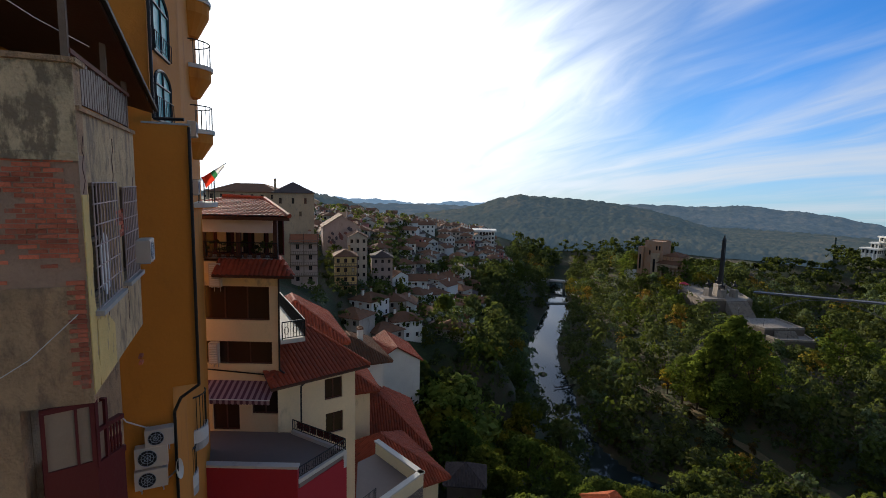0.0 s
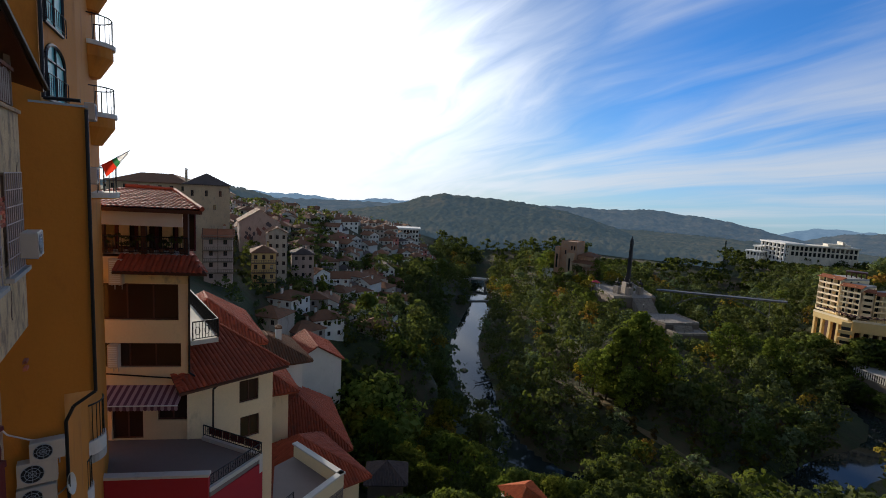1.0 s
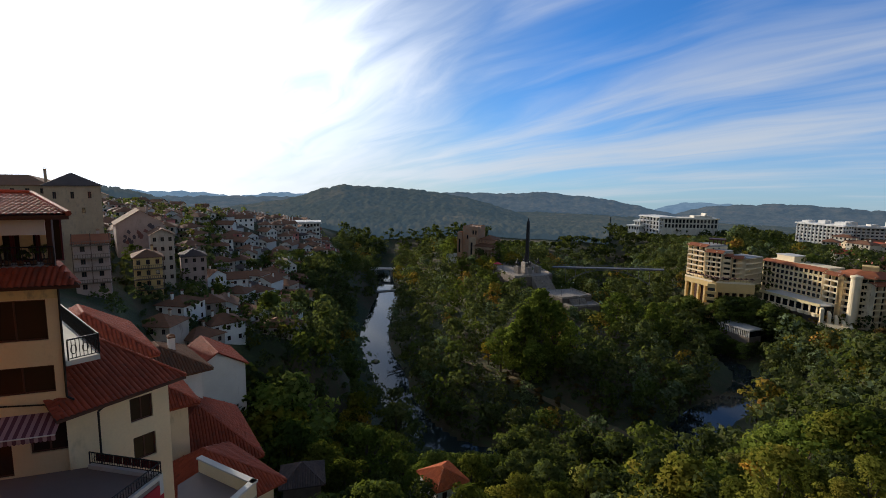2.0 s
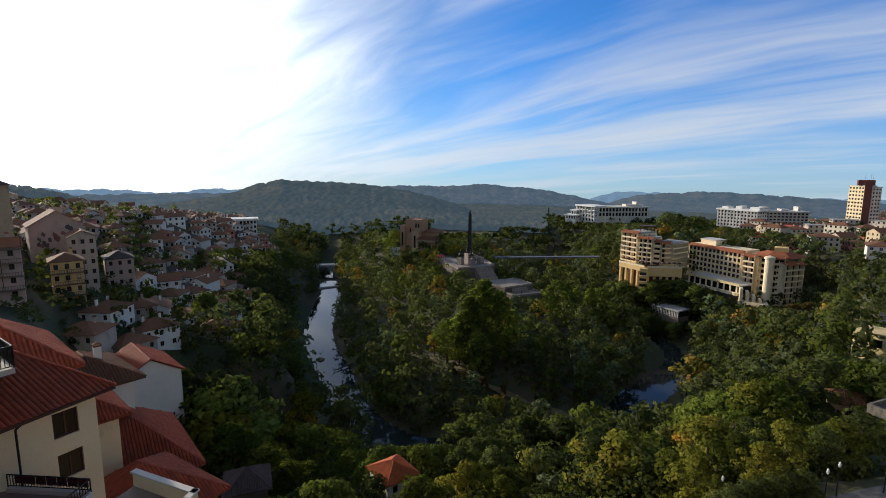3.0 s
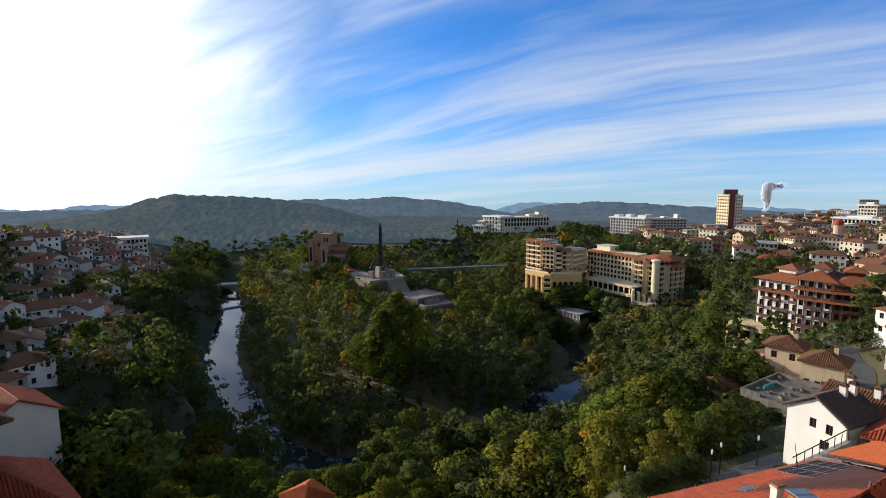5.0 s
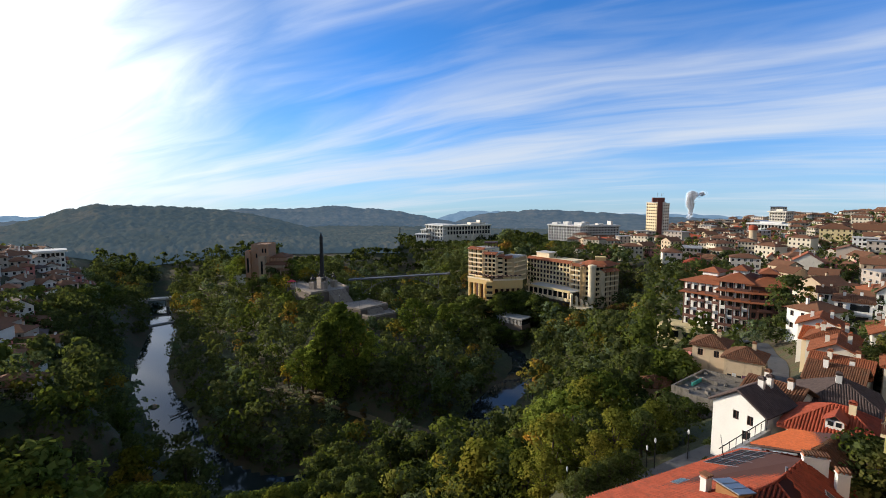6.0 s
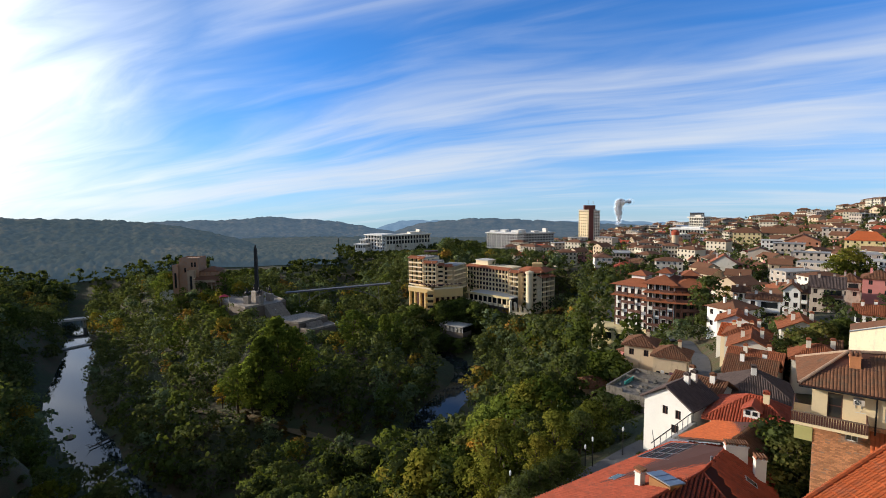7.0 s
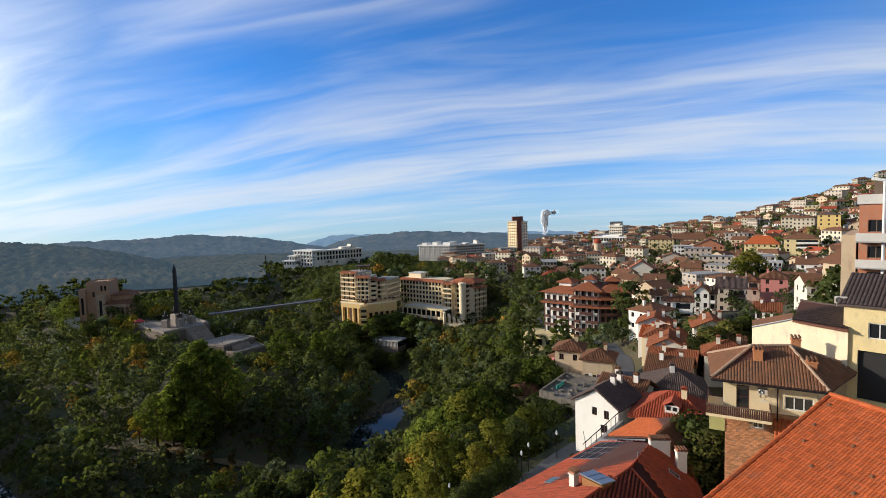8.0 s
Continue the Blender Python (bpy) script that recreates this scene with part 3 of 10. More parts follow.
def house(m, label, w, d, z0, z1, rise, form="hip", wall=None, roof=None, over=0.5, floors=2, cols=(3, 2), win=(0.9, 1.25), tiles=0.0,
          chimneys=((0.2, 0.1),), frames=None, glass=None, name="house", group="", panes=False, floor_h=2.9, sides="fblr", category="house", front_holes=None):
    """A house with its front to local -y, its plan centred on the origin of m, its walls from z0 to z1 above it."""
    wall, roof = wall or PLASTER_WHITE, roof or TILE_BROWN
    root = thing(name, m, label, category, group)
    c = [(-w / 2, -d / 2), (w / 2, -d / 2), (w / 2, d / 2), (-w / 2, d / 2)]
    s = Shape()
    todo = []
    for side, (p, q, n) in zip("frbl", ((c[0], c[1], cols[0]), (c[1], c[2], cols[1]), (c[2], c[3], cols[0]), (c[3], c[0], cols[1]))):
        length = math.hypot(q[0] - p[0], q[1] - p[1])
        holes = []
        if side in sides:
            for k in range(floors):
                zb = z1 - (k + 1) * floor_h + 0.95
                if zb < z0 + 0.3:
                    continue
                for i in range(n):
                    u = length * (i + 0.5) / n - win[0] / 2
                    holes.append((u, u + win[0], zb, zb + win[1]))
        if side == "f" and front_holes is not None:
            holes = list(front_holes)
        wall_with_openings(s, p, q, z0, z1, holes)
        todo += [(p, q, h) for h in holes]
    if form.startswith("gable") or form == "shed":
        if form == "gable_x":
            s.poly([(w / 2, -d / 2, z1), (w / 2, d / 2, z1), (w / 2, 0, z1 + rise * (d / 2) / (d / 2 + over))])
            s.poly([(-w / 2, d / 2, z1), (-w / 2, -d / 2, z1), (-w / 2, 0, z1 + rise * (d / 2) / (d / 2 + over))])
        elif form == "gable_y":
            s.poly([(-w / 2, -d / 2, z1), (w / 2, -d / 2, z1), (0, -d / 2, z1 + rise * (w / 2) / (w / 2 + over))])
            s.poly([(w / 2, d / 2, z1), (-w / 2, d / 2, z1), (0, d / 2, z1 + rise * (w / 2) / (w / 2 + over))])
        else:
            up = z1 + rise
            s.poly([(w / 2, -d / 2, z1), (w / 2, d / 2, z1), (w / 2, d / 2, up)])
            s.poly([(-w / 2, d / 2, z1), (-w / 2, -d / 2, z1), (-w / 2, d / 2, up)])
            s.poly([(w / 2, d / 2, z1), (-w / 2, d / 2, z1), (-w / 2, d / 2, up), (w / 2, d / 2, up)])
    part("wall", s, wall, root)
    for p, q, h in todo:
        window(root, p, q, h[0], h[2], h[1] - h[0], h[3] - h[2], frames, glass, pane=panes)
    planes = roof_planes(w, d, z1 + 0.02, rise, form, over)
    r = part("roof", roof_slab(planes), roof, root)
    if tiles:
        ts = Shape()
        for pl in planes:
            tiled(ts, pl, tiles, tiles * 1.6, tiles * 0.42, tiles * 0.13, 3)
        tagged(part("roof_tiles", ts, roof, r), kind="stuff")
        done = set()
        for pl in planes:
            for a, b in zip(pl[1:], pl[2:] + pl[:1]):
                key = tuple(sorted((tuple(round(v, 2) for v in a), tuple(round(v, 2) for v in b))))
                if key in done or (abs(a[2] - b[2]) < 0.01 and a[2] < z1 + rise * 0.5):
                    continue
                done.add(key)
                part("ridge_cap", cap_line((a[0], a[1], a[2] + 0.03), (b[0], b[1], b[2] + 0.03), 0.12), roof, r)
    for fx, fy in chimneys:
        x, y = fx * w, fy * d
        ch = Shape().box(x - 0.3, x + 0.3, y - 0.25, y + 0.25, z1 + 0.1, z1 + rise + 0.7)
        chim = part("chimney", ch, wall if wall is not BRICK else BRICK, root)
        cap = Shape().box(x - 0.36, x + 0.36, y - 0.31, y + 0.31, z1 + rise + 0.7, z1 + rise + 0.82)
        cap.prism([(x - 0.36, y - 0.31), (x + 0.36, y - 0.31), (x + 0.36, y + 0.31), (x - 0.36, y + 0.31)], z1 + rise + 0.95, z1 + rise + 1.12, top=0.3)
        cap.box(x - 0.33, x - 0.25, y - 0.28, y + 0.28, z1 + rise + 0.82, z1 + rise + 0.95).box(x + 0.25, x + 0.33, y - 0.28, y + 0.28, z1 + rise + 0.82, z1 + rise + 0.95)
        part("cap", cap, roof, chim)
    return root


def front(ax, ay, bx, by, d, z=0.0):
    """The pose of a building whose front runs from a to b, left to right as one looks at it, and its length."""
    t = Vector((bx - ax, by - ay, 0))
    inn = Vector((-t.y, t.x, 0)).normalized()
    c = Vector(((ax + bx) / 2, (ay + by) / 2, z)) + inn * d / 2
    return Matrix.Translation(c) @ Matrix.Rotation(math.atan2(t.y, t.x), 4, "Z"), t.length


def polar(az, r, z=0.0):
    return (r * math.sin(radians(az)), r * math.cos(radians(az)), z)


def bearing(x, y):
    return math.degrees(math.atan2(x, y))


# ---------------------------------------------------------------- the valley
RIVER = [(60, 640), (125, 520), (100, 430), (86, 358), (74, 319), (58, 270), (51, 233), (50, 205), (47, 174), (53, 143), (75, 126), (112, 118),
         (152, 131), (186, 144), (207, 168), (213, 200), (209, 235), (213, 270), (240, 315), (320, 380)]


def smooth_line(pts, n=8):
    out = []
    p = [np.array(a, float) for a in pts]
    p = [2 * p[0] - p[1]] + p + [2 * p[-1] - p[-2]]
    for i in range(1, len(p) - 2):
        for k in range(n):
            t = k / n
            a, b, c, d = p[i - 1], p[i], p[i + 1], p[i + 2]
            out.append(0.5 * (2 * b + (c - a) * t + (2 * a - 5 * b + 4 * c - d) * t * t + (3 * b - a - 3 * c + d) * t ** 3))
    out.append(p[-2])
    return np.array(out)


RIVER_LINE = smooth_line(RIVER, 6)
RIVER_LOOP = [tuple(p) for p in RIVER_LINE] + [(700, 500), (400, 1200)]


def line_distance(x, y, line):
    a, b = line[:-1], line[1:]
    ab = b - a
    L = (ab ** 2).sum(1)
    out = np.full(x.shape, 1e9)
    for i in range(len(a)):
        t = np.clip(((x - a[i, 0]) * ab[i, 0] + (y - a[i, 1]) * ab[i, 1]) / L[i], 0, 1)
        out = np.minimum(out, np.hypot(x - a[i, 0] - t * ab[i, 0], y - a[i, 1] - t * ab[i, 1]))
    return out


def line_index(x, y):
    """The river point, counted along its line, that lies nearest."""
    a = RIVER_LINE
    best, idx = np.full(x.shape, 1e18), np.zeros(x.shape)
    for i in range(len(a)):
        q = (x - a[i, 0]) ** 2 + (y - a[i, 1]) ** 2
        hit = q < best
        best, idx = np.where(hit, q, best), np.where(hit, i / 6, idx)
    return idx


def in_loop(x, y):
    hit = np.zeros(x.shape, bool)
    for (ax, ay), (bx, by) in zip(RIVER_LOOP, RIVER_LOOP[1:] + RIVER_LOOP[:1]):
        if ay == by:
            continue
        c = ((ay > y) != (by > y)) & (x < (bx - ax) * (y - ay) / (by - ay) + ax)
        hit ^= c
    return hit


def step(v, a, b):
    t = np.clip((v - a) / (b - a), 0, 1)
    return t * t * (3 - 2 * t)


def hill(az, r, a0, r0, wa, wr, h):
    return h * np.exp(-((az - a0) / wa) ** 2 - ((r - r0) / wr) ** 2)


RIDGES = [  # range, breadth, and the line of the crest: bearing, elevation
    (1100, 330, (-6, 0.4, 2.5, 4, 5.7, 6.8, 8.5, 11.3, 14.8, 17.2, 19.7, 23.5, 26.6, 29.8, 33, 35, 40, 50),
     (-3.6, -2.7, -2.4, -2.0, -1.4, -1.1, -0.8, -0.95, -1.1, -1.25, -1.55, -2.25, -3.1, -4.2, -5.4, -6.2, -7.5, -8.0)),
    (2000, 420, (14, 20.3, 23.5, 27.3, 29.2, 31.1, 33, 36.2, 38.7, 40.5, 42.4, 46, 52), (-2.2, -1.56, -1.57, -1.6, -1.45, -1.3, -1.6, -1.75, -2.15, -2.5, -2.9, -3.6, -4.5)),
    (2450, 300, (42, 44, 45.9, 48.2, 53.6, 58.7, 64.6, 72, 85, 100), (-4.6, -3.5, -2.7, -2.25, -1.85, -2.05, -2.4, -2.7, -2.9, -3.0)),
]
WEST_LINE = ((-40, -12, -10, -7.7, -4.7, -2.9, -1.5, 1.5, 4, 10, 16), (-1.5, -1.6, -1.8, -1.75, -1.95, -2.3, -2.2, -1.8, -1.95, -2.2, -3.0))
EAST_LINE = ((34, 42.4, 44.1, 45.9, 50, 54, 60, 64.6, 70, 74, 80, 90, 104), (-3.6, -2.95, -2.33, -2.03, -2.15, -2.3, -2.3, -2.3, -2.3, -2.5, -2.4, -2.5, -2.6))


def land(x, y):
    """Height of the ground, river at 0."""
    x, y = np.asarray(x, float), np.asarray(y, float)
    d = line_distance(x, y, RIVER_LINE)
    r, az = np.hypot(x, y), np.degrees(np.arctan2(x, y))
    cliff = np.interp(d, [0, 6, 11, 30, 57, 85, 97, 130, 200, 300], [-2, -1, 2, 31, 41, 56, 60, 64, 68, 70])
    slope = np.interp(d, [0, 6, 12, 30, 45, 72, 83, 100, 135, 170, 260], [-2, -1, 1.5, 8, 17, 34, 43, 53, 58, 63, 66])
    dell = np.interp(d, [0, 6, 12, 30, 60, 80, 93, 110, 130, 150, 170], [-2, -1, 1.5, 9, 22, 30, 36, 43, 53, 62, 66])
    k = step(az, 6, 22)
    outer = cliff * (1 - k) + slope * k
    k = step(az, -15, -6) * (1 - step(az, 44, 60)) * (1 - step(r, 118, 150))
    outer = outer * (1 - k) + dell * k
    top = np.interp(az, [-180, -60, 30, 60, 72, 81, 88, 92, 99, 112, 180], [66, 66, 36, 32, 38, 50, 62, 78, 106, 124, 80])
    far = 40 + (top - 40) * step(r, 170, 760)
    kk = step(r, 130, 260) * step(az, 55, 72)
    outer = outer * (1 - kk) + far * kk
    outer = outer + 0.34 * np.maximum(0, -y - 2) * step(x, 20, 60) * (1 - step(r, 150, 300))
    inner = np.interp(d, [0, 5, 10, 26, 45, 60, 90], [-2, -1, 1.5, 3.5, 8, 12, 15])
    crest = np.array([polar(28.8, 322)[:2], polar(27, 335)[:2], polar(23, 366)[:2], polar(19, 440)[:2]])
    inner = inner + (19 - inner) * (1 - step(line_distance(x, y, crest), 10, 30))
    z = np.where(in_loop(x, y), inner, outer)
    # the old quarter's land is capped along sight lines to fit the camera's skyline
    sky = EYE[2] + np.minimum(r, 420) * np.tan(np.radians(np.interp(az, [-40, -17, -14, -10, -5, 0, 4.5, 6.5, 9, 14, 18], [-0.6, -1.6, -2.2, -2.9, -3.3, -3.8, -4.6, -6.8, -9.4, -10.0, -10.0]))) - 8.5
    k = step(r, 150, 210) * (1 - step(az, 15, 18)) * step(az, -60, -40) * (1 - step(r, 480, 640))
    z = z * (1 - k) + np.minimum(z, sky) * k
    # low ground below and behind the hotel
    k = step(az, 40, 46) * (1 - step(az, 63, 68)) * step(r, 190, 235) * (1 - step(r, 318, 345))
    z = z * (1 - k) + np.minimum(z, 9 + 9 * step(az, 57, 62)) * k
    k = step(az, 34, 40) * (1 - step(az, 62, 70)) * step(r, 325, 350)
    z = z * (1 - k) + np.minimum(z, 37) * k
    z = z + (np.sin(x * 0.11 + 1.3) * np.cos(y * 0.09) + 0.5 * np.sin(x * 0.27 + y * 0.21)) * 0.9 * step(d, 10, 40)
    # beyond the town the land slopes down to fit the camera's low horizon, with hills on it
    base = 30 - 0.052 * np.maximum(0, r - 450)
    hills = 0 * r
    for r0, wide, azs, els in RIDGES:
        crest = EYE[2] + r0 * np.tan(np.radians(np.interp(az, azs, els))) - (30 - 0.052 * (r0 - 450)) - 9
        crest = crest + (np.sin(az * 2.3 + r0) + 0.6 * np.sin(az * 5.1)) * r0 * 0.0007
        hills = np.maximum(hills, np.maximum(0, crest) * np.exp(-((r - r0) / wide) ** 2))
    b = step(r, 430, 640) * (1 - step(az, 60, 72) * (1 - step(r, 800, 1300))) * (1 - (1 - step(az, -14, 0)) * (1 - step(r, 500, 1200)))
    z = z * (1 - b) + (base + hills) * b
    k = line_index(x, y)
    wide = np.interp(k, np.arange(len(RIVER)), (14, 14, 14, 14, 17, 21, 15, 13, 12, 9, 6, 6, 17, 10, 6, 6, 6, 6, 6, 6)) / 2
    return np.where((d > wide) & (d < 13), np.maximum(z, 0.35 + (d - wide) * 0.25), z)


def ground_at(x, y):
    return float(land(np.array([x]), np.array([y]))[0])


def build_ground():
    azs = np.concatenate([np.arange(-180, -45, 5.0), np.arange(-45, 110, 0.45), np.arange(110, 180.1, 5.0)])
    rs = np.concatenate([[0.02], np.linspace(2, 40, 12), np.geomspace(44, 480, 130), np.geomspace(492, 4900, 60)])
    A, Rr = np.meshgrid(np.radians(azs), rs)
    x, y = Rr * np.sin(A), Rr * np.cos(A)
    z = land(x.ravel(), y.ravel())
    v = np.column_stack([x.ravel(), y.ravel(), z])
    n, k = len(azs), len(rs)
    i = np.arange(k - 1)[:, None] * n + np.arange(n - 1)[None, :]
    f = np.stack([i, i + n, i + n + 1, i + 1], -1).reshape(-1, 4)
    me = bpy.data.meshes.new("ground")
    me.from_pydata(v.tolist(), [], f.tolist())
    me.materials.append(SOIL)
    me.polygons.foreach_set("use_smooth", [True] * len(f))
    me.update()
    tagged(new("ground", me), "wooded soil and grass of a river valley", "ground", kind="structure")


build_ground()


def ribbon(line, width, lift, z=None):
    """A strip along a line; it follows the ground unless z is given."""
    s = Shape()
    p = np.array(line, float)
    t = np.gradient(p, axis=0)
    t /= np.linalg.norm(t, axis=1)[:, None]
    nrm = np.column_stack([-t[:, 1], t[:, 0]])
    w = np.array(width) if np.ndim(width) else np.full(len(p), width)
    l, r = p + nrm * w[:, None] / 2, p - nrm * w[:, None] / 2
    zl = land(l[:, 0], l[:, 1]) if z is None else np.full(len(p), z)
    zr = land(r[:, 0], r[:, 1]) if z is None else zl
    zz = np.maximum(zl, zr) + lift
    for i in range(len(p) - 1):
        s.poly([(*r[i], zz[i]), (*r[i + 1], zz[i + 1]), (*l[i + 1], zz[i + 1]), (*l[i], zz[i])])
    return s


RIVER_WIDE = np.interp(np.arange(len(RIVER_LINE)) / 6, np.arange(len(RIVER)), (14, 14, 14, 14, 17, 21, 15, 13, 12, 9, 6, 6, 17, 10, 6, 6, 6, 6, 6, 6))
tagged(part("water", ribbon(RIVER_LINE, RIVER_WIDE + 4, 0.0, z=0.1), WATER), "calm dark river reflecting the bright sky", "river", kind="structure")
STREET = smooth_line([(46, 24), (56, 21), (66, 18), (76, 17), (92, 20), (108, 24), (124, 28), (146, 38), (165, 52), (190, 72), (215, 85)], 6)
tagged(part("road", ribbon(STREET, 3.6, 0.15), ASPHALT), "narrow grey street running down between the houses", "street", kind="structure")


FOOTPATH = smooth_line([polar(a, r)[:2] for a, r in ((20.5, 222), (23.2, 210), (25.8, 198), (29.9, 184), (34.7, 176), (40, 169), (44, 168))], 6)
tagged(part("path", ribbon(FOOTPATH, 3.0 + 1.2 * np.sin(np.arange(len(FOOTPATH)) * 0.9), 0.12), DRY_GRASS), "pale earth path through dry grass on the river meadow", "path", kind="structure")


def build_backdrop(name, label, azs, els, a0, a1, r):
    """A far ridge line as a flat sheet glowing in haze blue, standing behind everything."""
    s = Shape()
    n = 160
    pts = []
    for i in range(n + 1):
        az = a0 + (a1 - a0) * i / n
        el = float(np.interp(az, azs, els)) + 0.06 * math.sin(az * 3.1) + 0.035 * math.sin(az * 9.7)
        x, y, _ = polar(az, r)
        pts.append((x, y, EYE[2] + r * math.tan(radians(el))))
    for p, q in zip(pts, pts[1:]):
        s.poly([(p[0], p[1], -420), (q[0], q[1], -420), q, p])
    tagged(part(name, s, HAZE_GLOW), label, "backdrop", kind="structure")


build_backdrop("backdrop_west", "far hills on the horizon in painted blue haze", *WEST_LINE, -46, 15, 4700)
build_backdrop("backdrop_east", "far ridge beyond the town in painted blue haze", *EAST_LINE, 34, 104, 4600)

# ---------------------------------------------------------------- trees


def leaf_quads(rng, centres, radii, per, size):
    """Leaf sprays over a set of clumps: small tilted quads, and the normals of the crown that they cover."""
    c = np.repeat(centres, per, axis=0)
    rad = np.repeat(radii, per)
    n = rng.normal(size=(len(c), 3))
    n /= np.linalg.norm(n, axis=1)[:, None]
    n[:, 2] = np.where(n[:, 2] < -0.35, -n[:, 2], n[:, 2])
    p = c + n * (rad * (0.72 + 0.38 * rng.random(len(c))))[:, None] * np.array([1, 1, 0.82])
    f = n + rng.normal(size=n.shape) * 0.55
    f /= np.linalg.norm(f, axis=1)[:, None]
    a = np.cross(f, rng.normal(size=n.shape))
    a /= np.linalg.norm(a, axis=1)[:, None]
    b = np.cross(f, a)
    s = size * (0.6 + 0.8 * rng.random(len(c)))[:, None]
    e = 0.55 + 0.35 * rng.random(len(c))[:, None]
    v = np.stack([p - a * s, p - b * s * e + f * s * 0.25, p + a * s, p + b * s * e + f * s * 0.25], 1).reshape(-1, 3)
    whole = p - centres.mean(0)
    whole /= np.linalg.norm(whole, axis=1)[:, None] + 1e-6
    nrm = n * 0.55 + whole * 0.65 + f * 0.35
    nrm /= np.linalg.norm(nrm, axis=1)[:, None]
    return v, np.repeat(nrm, 4, axis=0)


def mesh_of_quads(name, leaves, material):
    v, nrm = leaves
    me = bpy.data.meshes.new(name)
    k = len(v) // 4
    me.vertices.add(len(v))
    me.vertices.foreach_set("co", v.astype(np.float32).ravel())
    me.loops.add(4 * k)
    me.loops.foreach_set("vertex_index", np.arange(4 * k, dtype=np.int32))
    me.polygons.add(k)
    me.polygons.foreach_set("loop_start", np.arange(0, 4 * k, 4, dtype=np.int32))
    me.materials.append(material)
    me.update(calc_edges=True)
    me.normals_split_custom_set_from_vertices(nrm.tolist())
    return me


def crown_clumps(rng, height, spread, count, low=0.25):
    """Clump centres of a crown of uneven outline, base at 0."""
    out, rad = [], []
    for i in range(count):
        h = low + (1 - low) * rng.random() ** 0.8
        w = math.sin(math.pi * min(0.97, max(0.12, (h - low) / (1 - low) * 0.8 + 0.17))) ** 0.7
        a, q = rng.random() * 2 * math.pi, spread * w * (0.35 + 0.65 * math.sqrt(rng.random()))
        k = 0.8 + 0.4 * math.sin(3 * a + height)
        out.append((q * k * math.cos(a), q * k * math.sin(a), h * height * 0.93))
        rad.append(spread * (0.24 + 0.16 * rng.random()))
    return np.array(out), np.array(rad)


def make_tree(label, seed, height, spread, clumps, per, leaf, material, low=0.25):
    rng = np.random.default_rng(seed)
    root = thing("tree", Matrix(), label, "tree", "valley trees")
    c, r = crown_clumps(rng, height, spread, clumps, low)
    s = Shape()
    th = height * 0.5
    s.rod((0, 0, -1.5), (0.15, 0.1, th * 0.5), spread * 0.075, spread * 0.055, 8)
    s.rod((0.15, 0.1, th * 0.5), (0.0, 0.2, height * 0.8), spread * 0.055, spread * 0.015, 7)
    for i in range(0, len(c), max(1, len(c) // 9)):
        z = th * (0.4 + 0.5 * rng.random())
        s.rod((0.1, 0.1, z), tuple(c[i]), spread * 0.03, spread * 0.008, 5)
    part("trunk", s, BARK, root)
    part("crown", mesh_of_quads("crown", leaf_quads(rng, c, r, per, leaf), material), None, root)
    return root


TREES = [
    make_tree("broad dark green tree with dense foliage", 1, 13, 5.0, 30, 52, 0.36, LEAF),
    make_tree("tall green tree with an uneven crown", 2, 16, 4.8, 34, 50, 0.36, LEAF),
    make_tree("rounded olive green tree turning autumnal", 3, 11, 4.8, 28, 60, 0.31, LEAF_WOODS_LIT),
    make_tree("bright green sunlit tree with loose crown", 4, 14, 5.4, 34, 66, 0.31, LEAF_BRIGHT),
    make_tree("tree with yellowing autumn leaves", 5, 11, 4.0, 26, 58, 0.30, LEAF_YELLOW),
    make_tree("low spreading grey-green willow by the water", 6, 8, 4.6, 26, 46, 0.32, LEAF_WILLOW),
    make_tree("bushy green undergrowth tree", 7, 6, 3.4, 18, 44, 0.30, LEAF, 0.08),
    make_tree("tall green poplar standing above the woods", 8, 30, 6.4, 84, 46, 0.46, LEAF_POPLAR, 0.06),
    make_tree("dark red-brown autumn bush", 9, 5, 2.8, 16, 40, 0.26, LEAF_RUST, 0.05),
    make_tree("dense dark green garden tree with fine leaves", 10, 9, 3.7, 38, 76, 0.185, LEAF, 0.05),
    make_tree("yellow-green sunlit tree with fine leaves", 11, 12, 4.6, 42, 80, 0.225, LEAF_LIME, 0.12),
]
for o in TREES:
    o.matrix_basis = pose(-300 - 20 * TREES.index(o), -300, ground_at(-300 - 20 * TREES.index(o), -300))

KEEP_CLEAR = []  # x, y, radius of spots where no tree stands


def clear(x, y, r):
    KEEP_CLEAR.append((x, y, r))


# views that must stay open: the river, the plaza and its steps, the gallery, the hotel front, the street and its roofs
for ax, r, rad in ((27.8, 325, 12), (29.9, 320, 13), (31.5, 305, 13), (33, 298, 10), (35.5, 300, 10), (23.4, 374, 13), (30, 290, 8),
                   (46, 328, 13), (49, 325, 15), (52, 325, 16), (55, 325, 16), (58, 320, 16), (61, 316, 13), (48.4, 304, 5), (50.6, 286, 7), (56.5, 302, 6)):
    clear(*polar(ax, r)[:2], rad)
for p in STREET[::3]:
    clear(p[0], p[1], 6)
for p in FOOTPATH[::2]:
    clear(p[0], p[1], 5.0)
for p in ((24, 60, 7), (82, 148, 3.5), (88, 145, 3.5), (95, 143, 3.5), (104, 138, 3.5)):
    clear(*p)


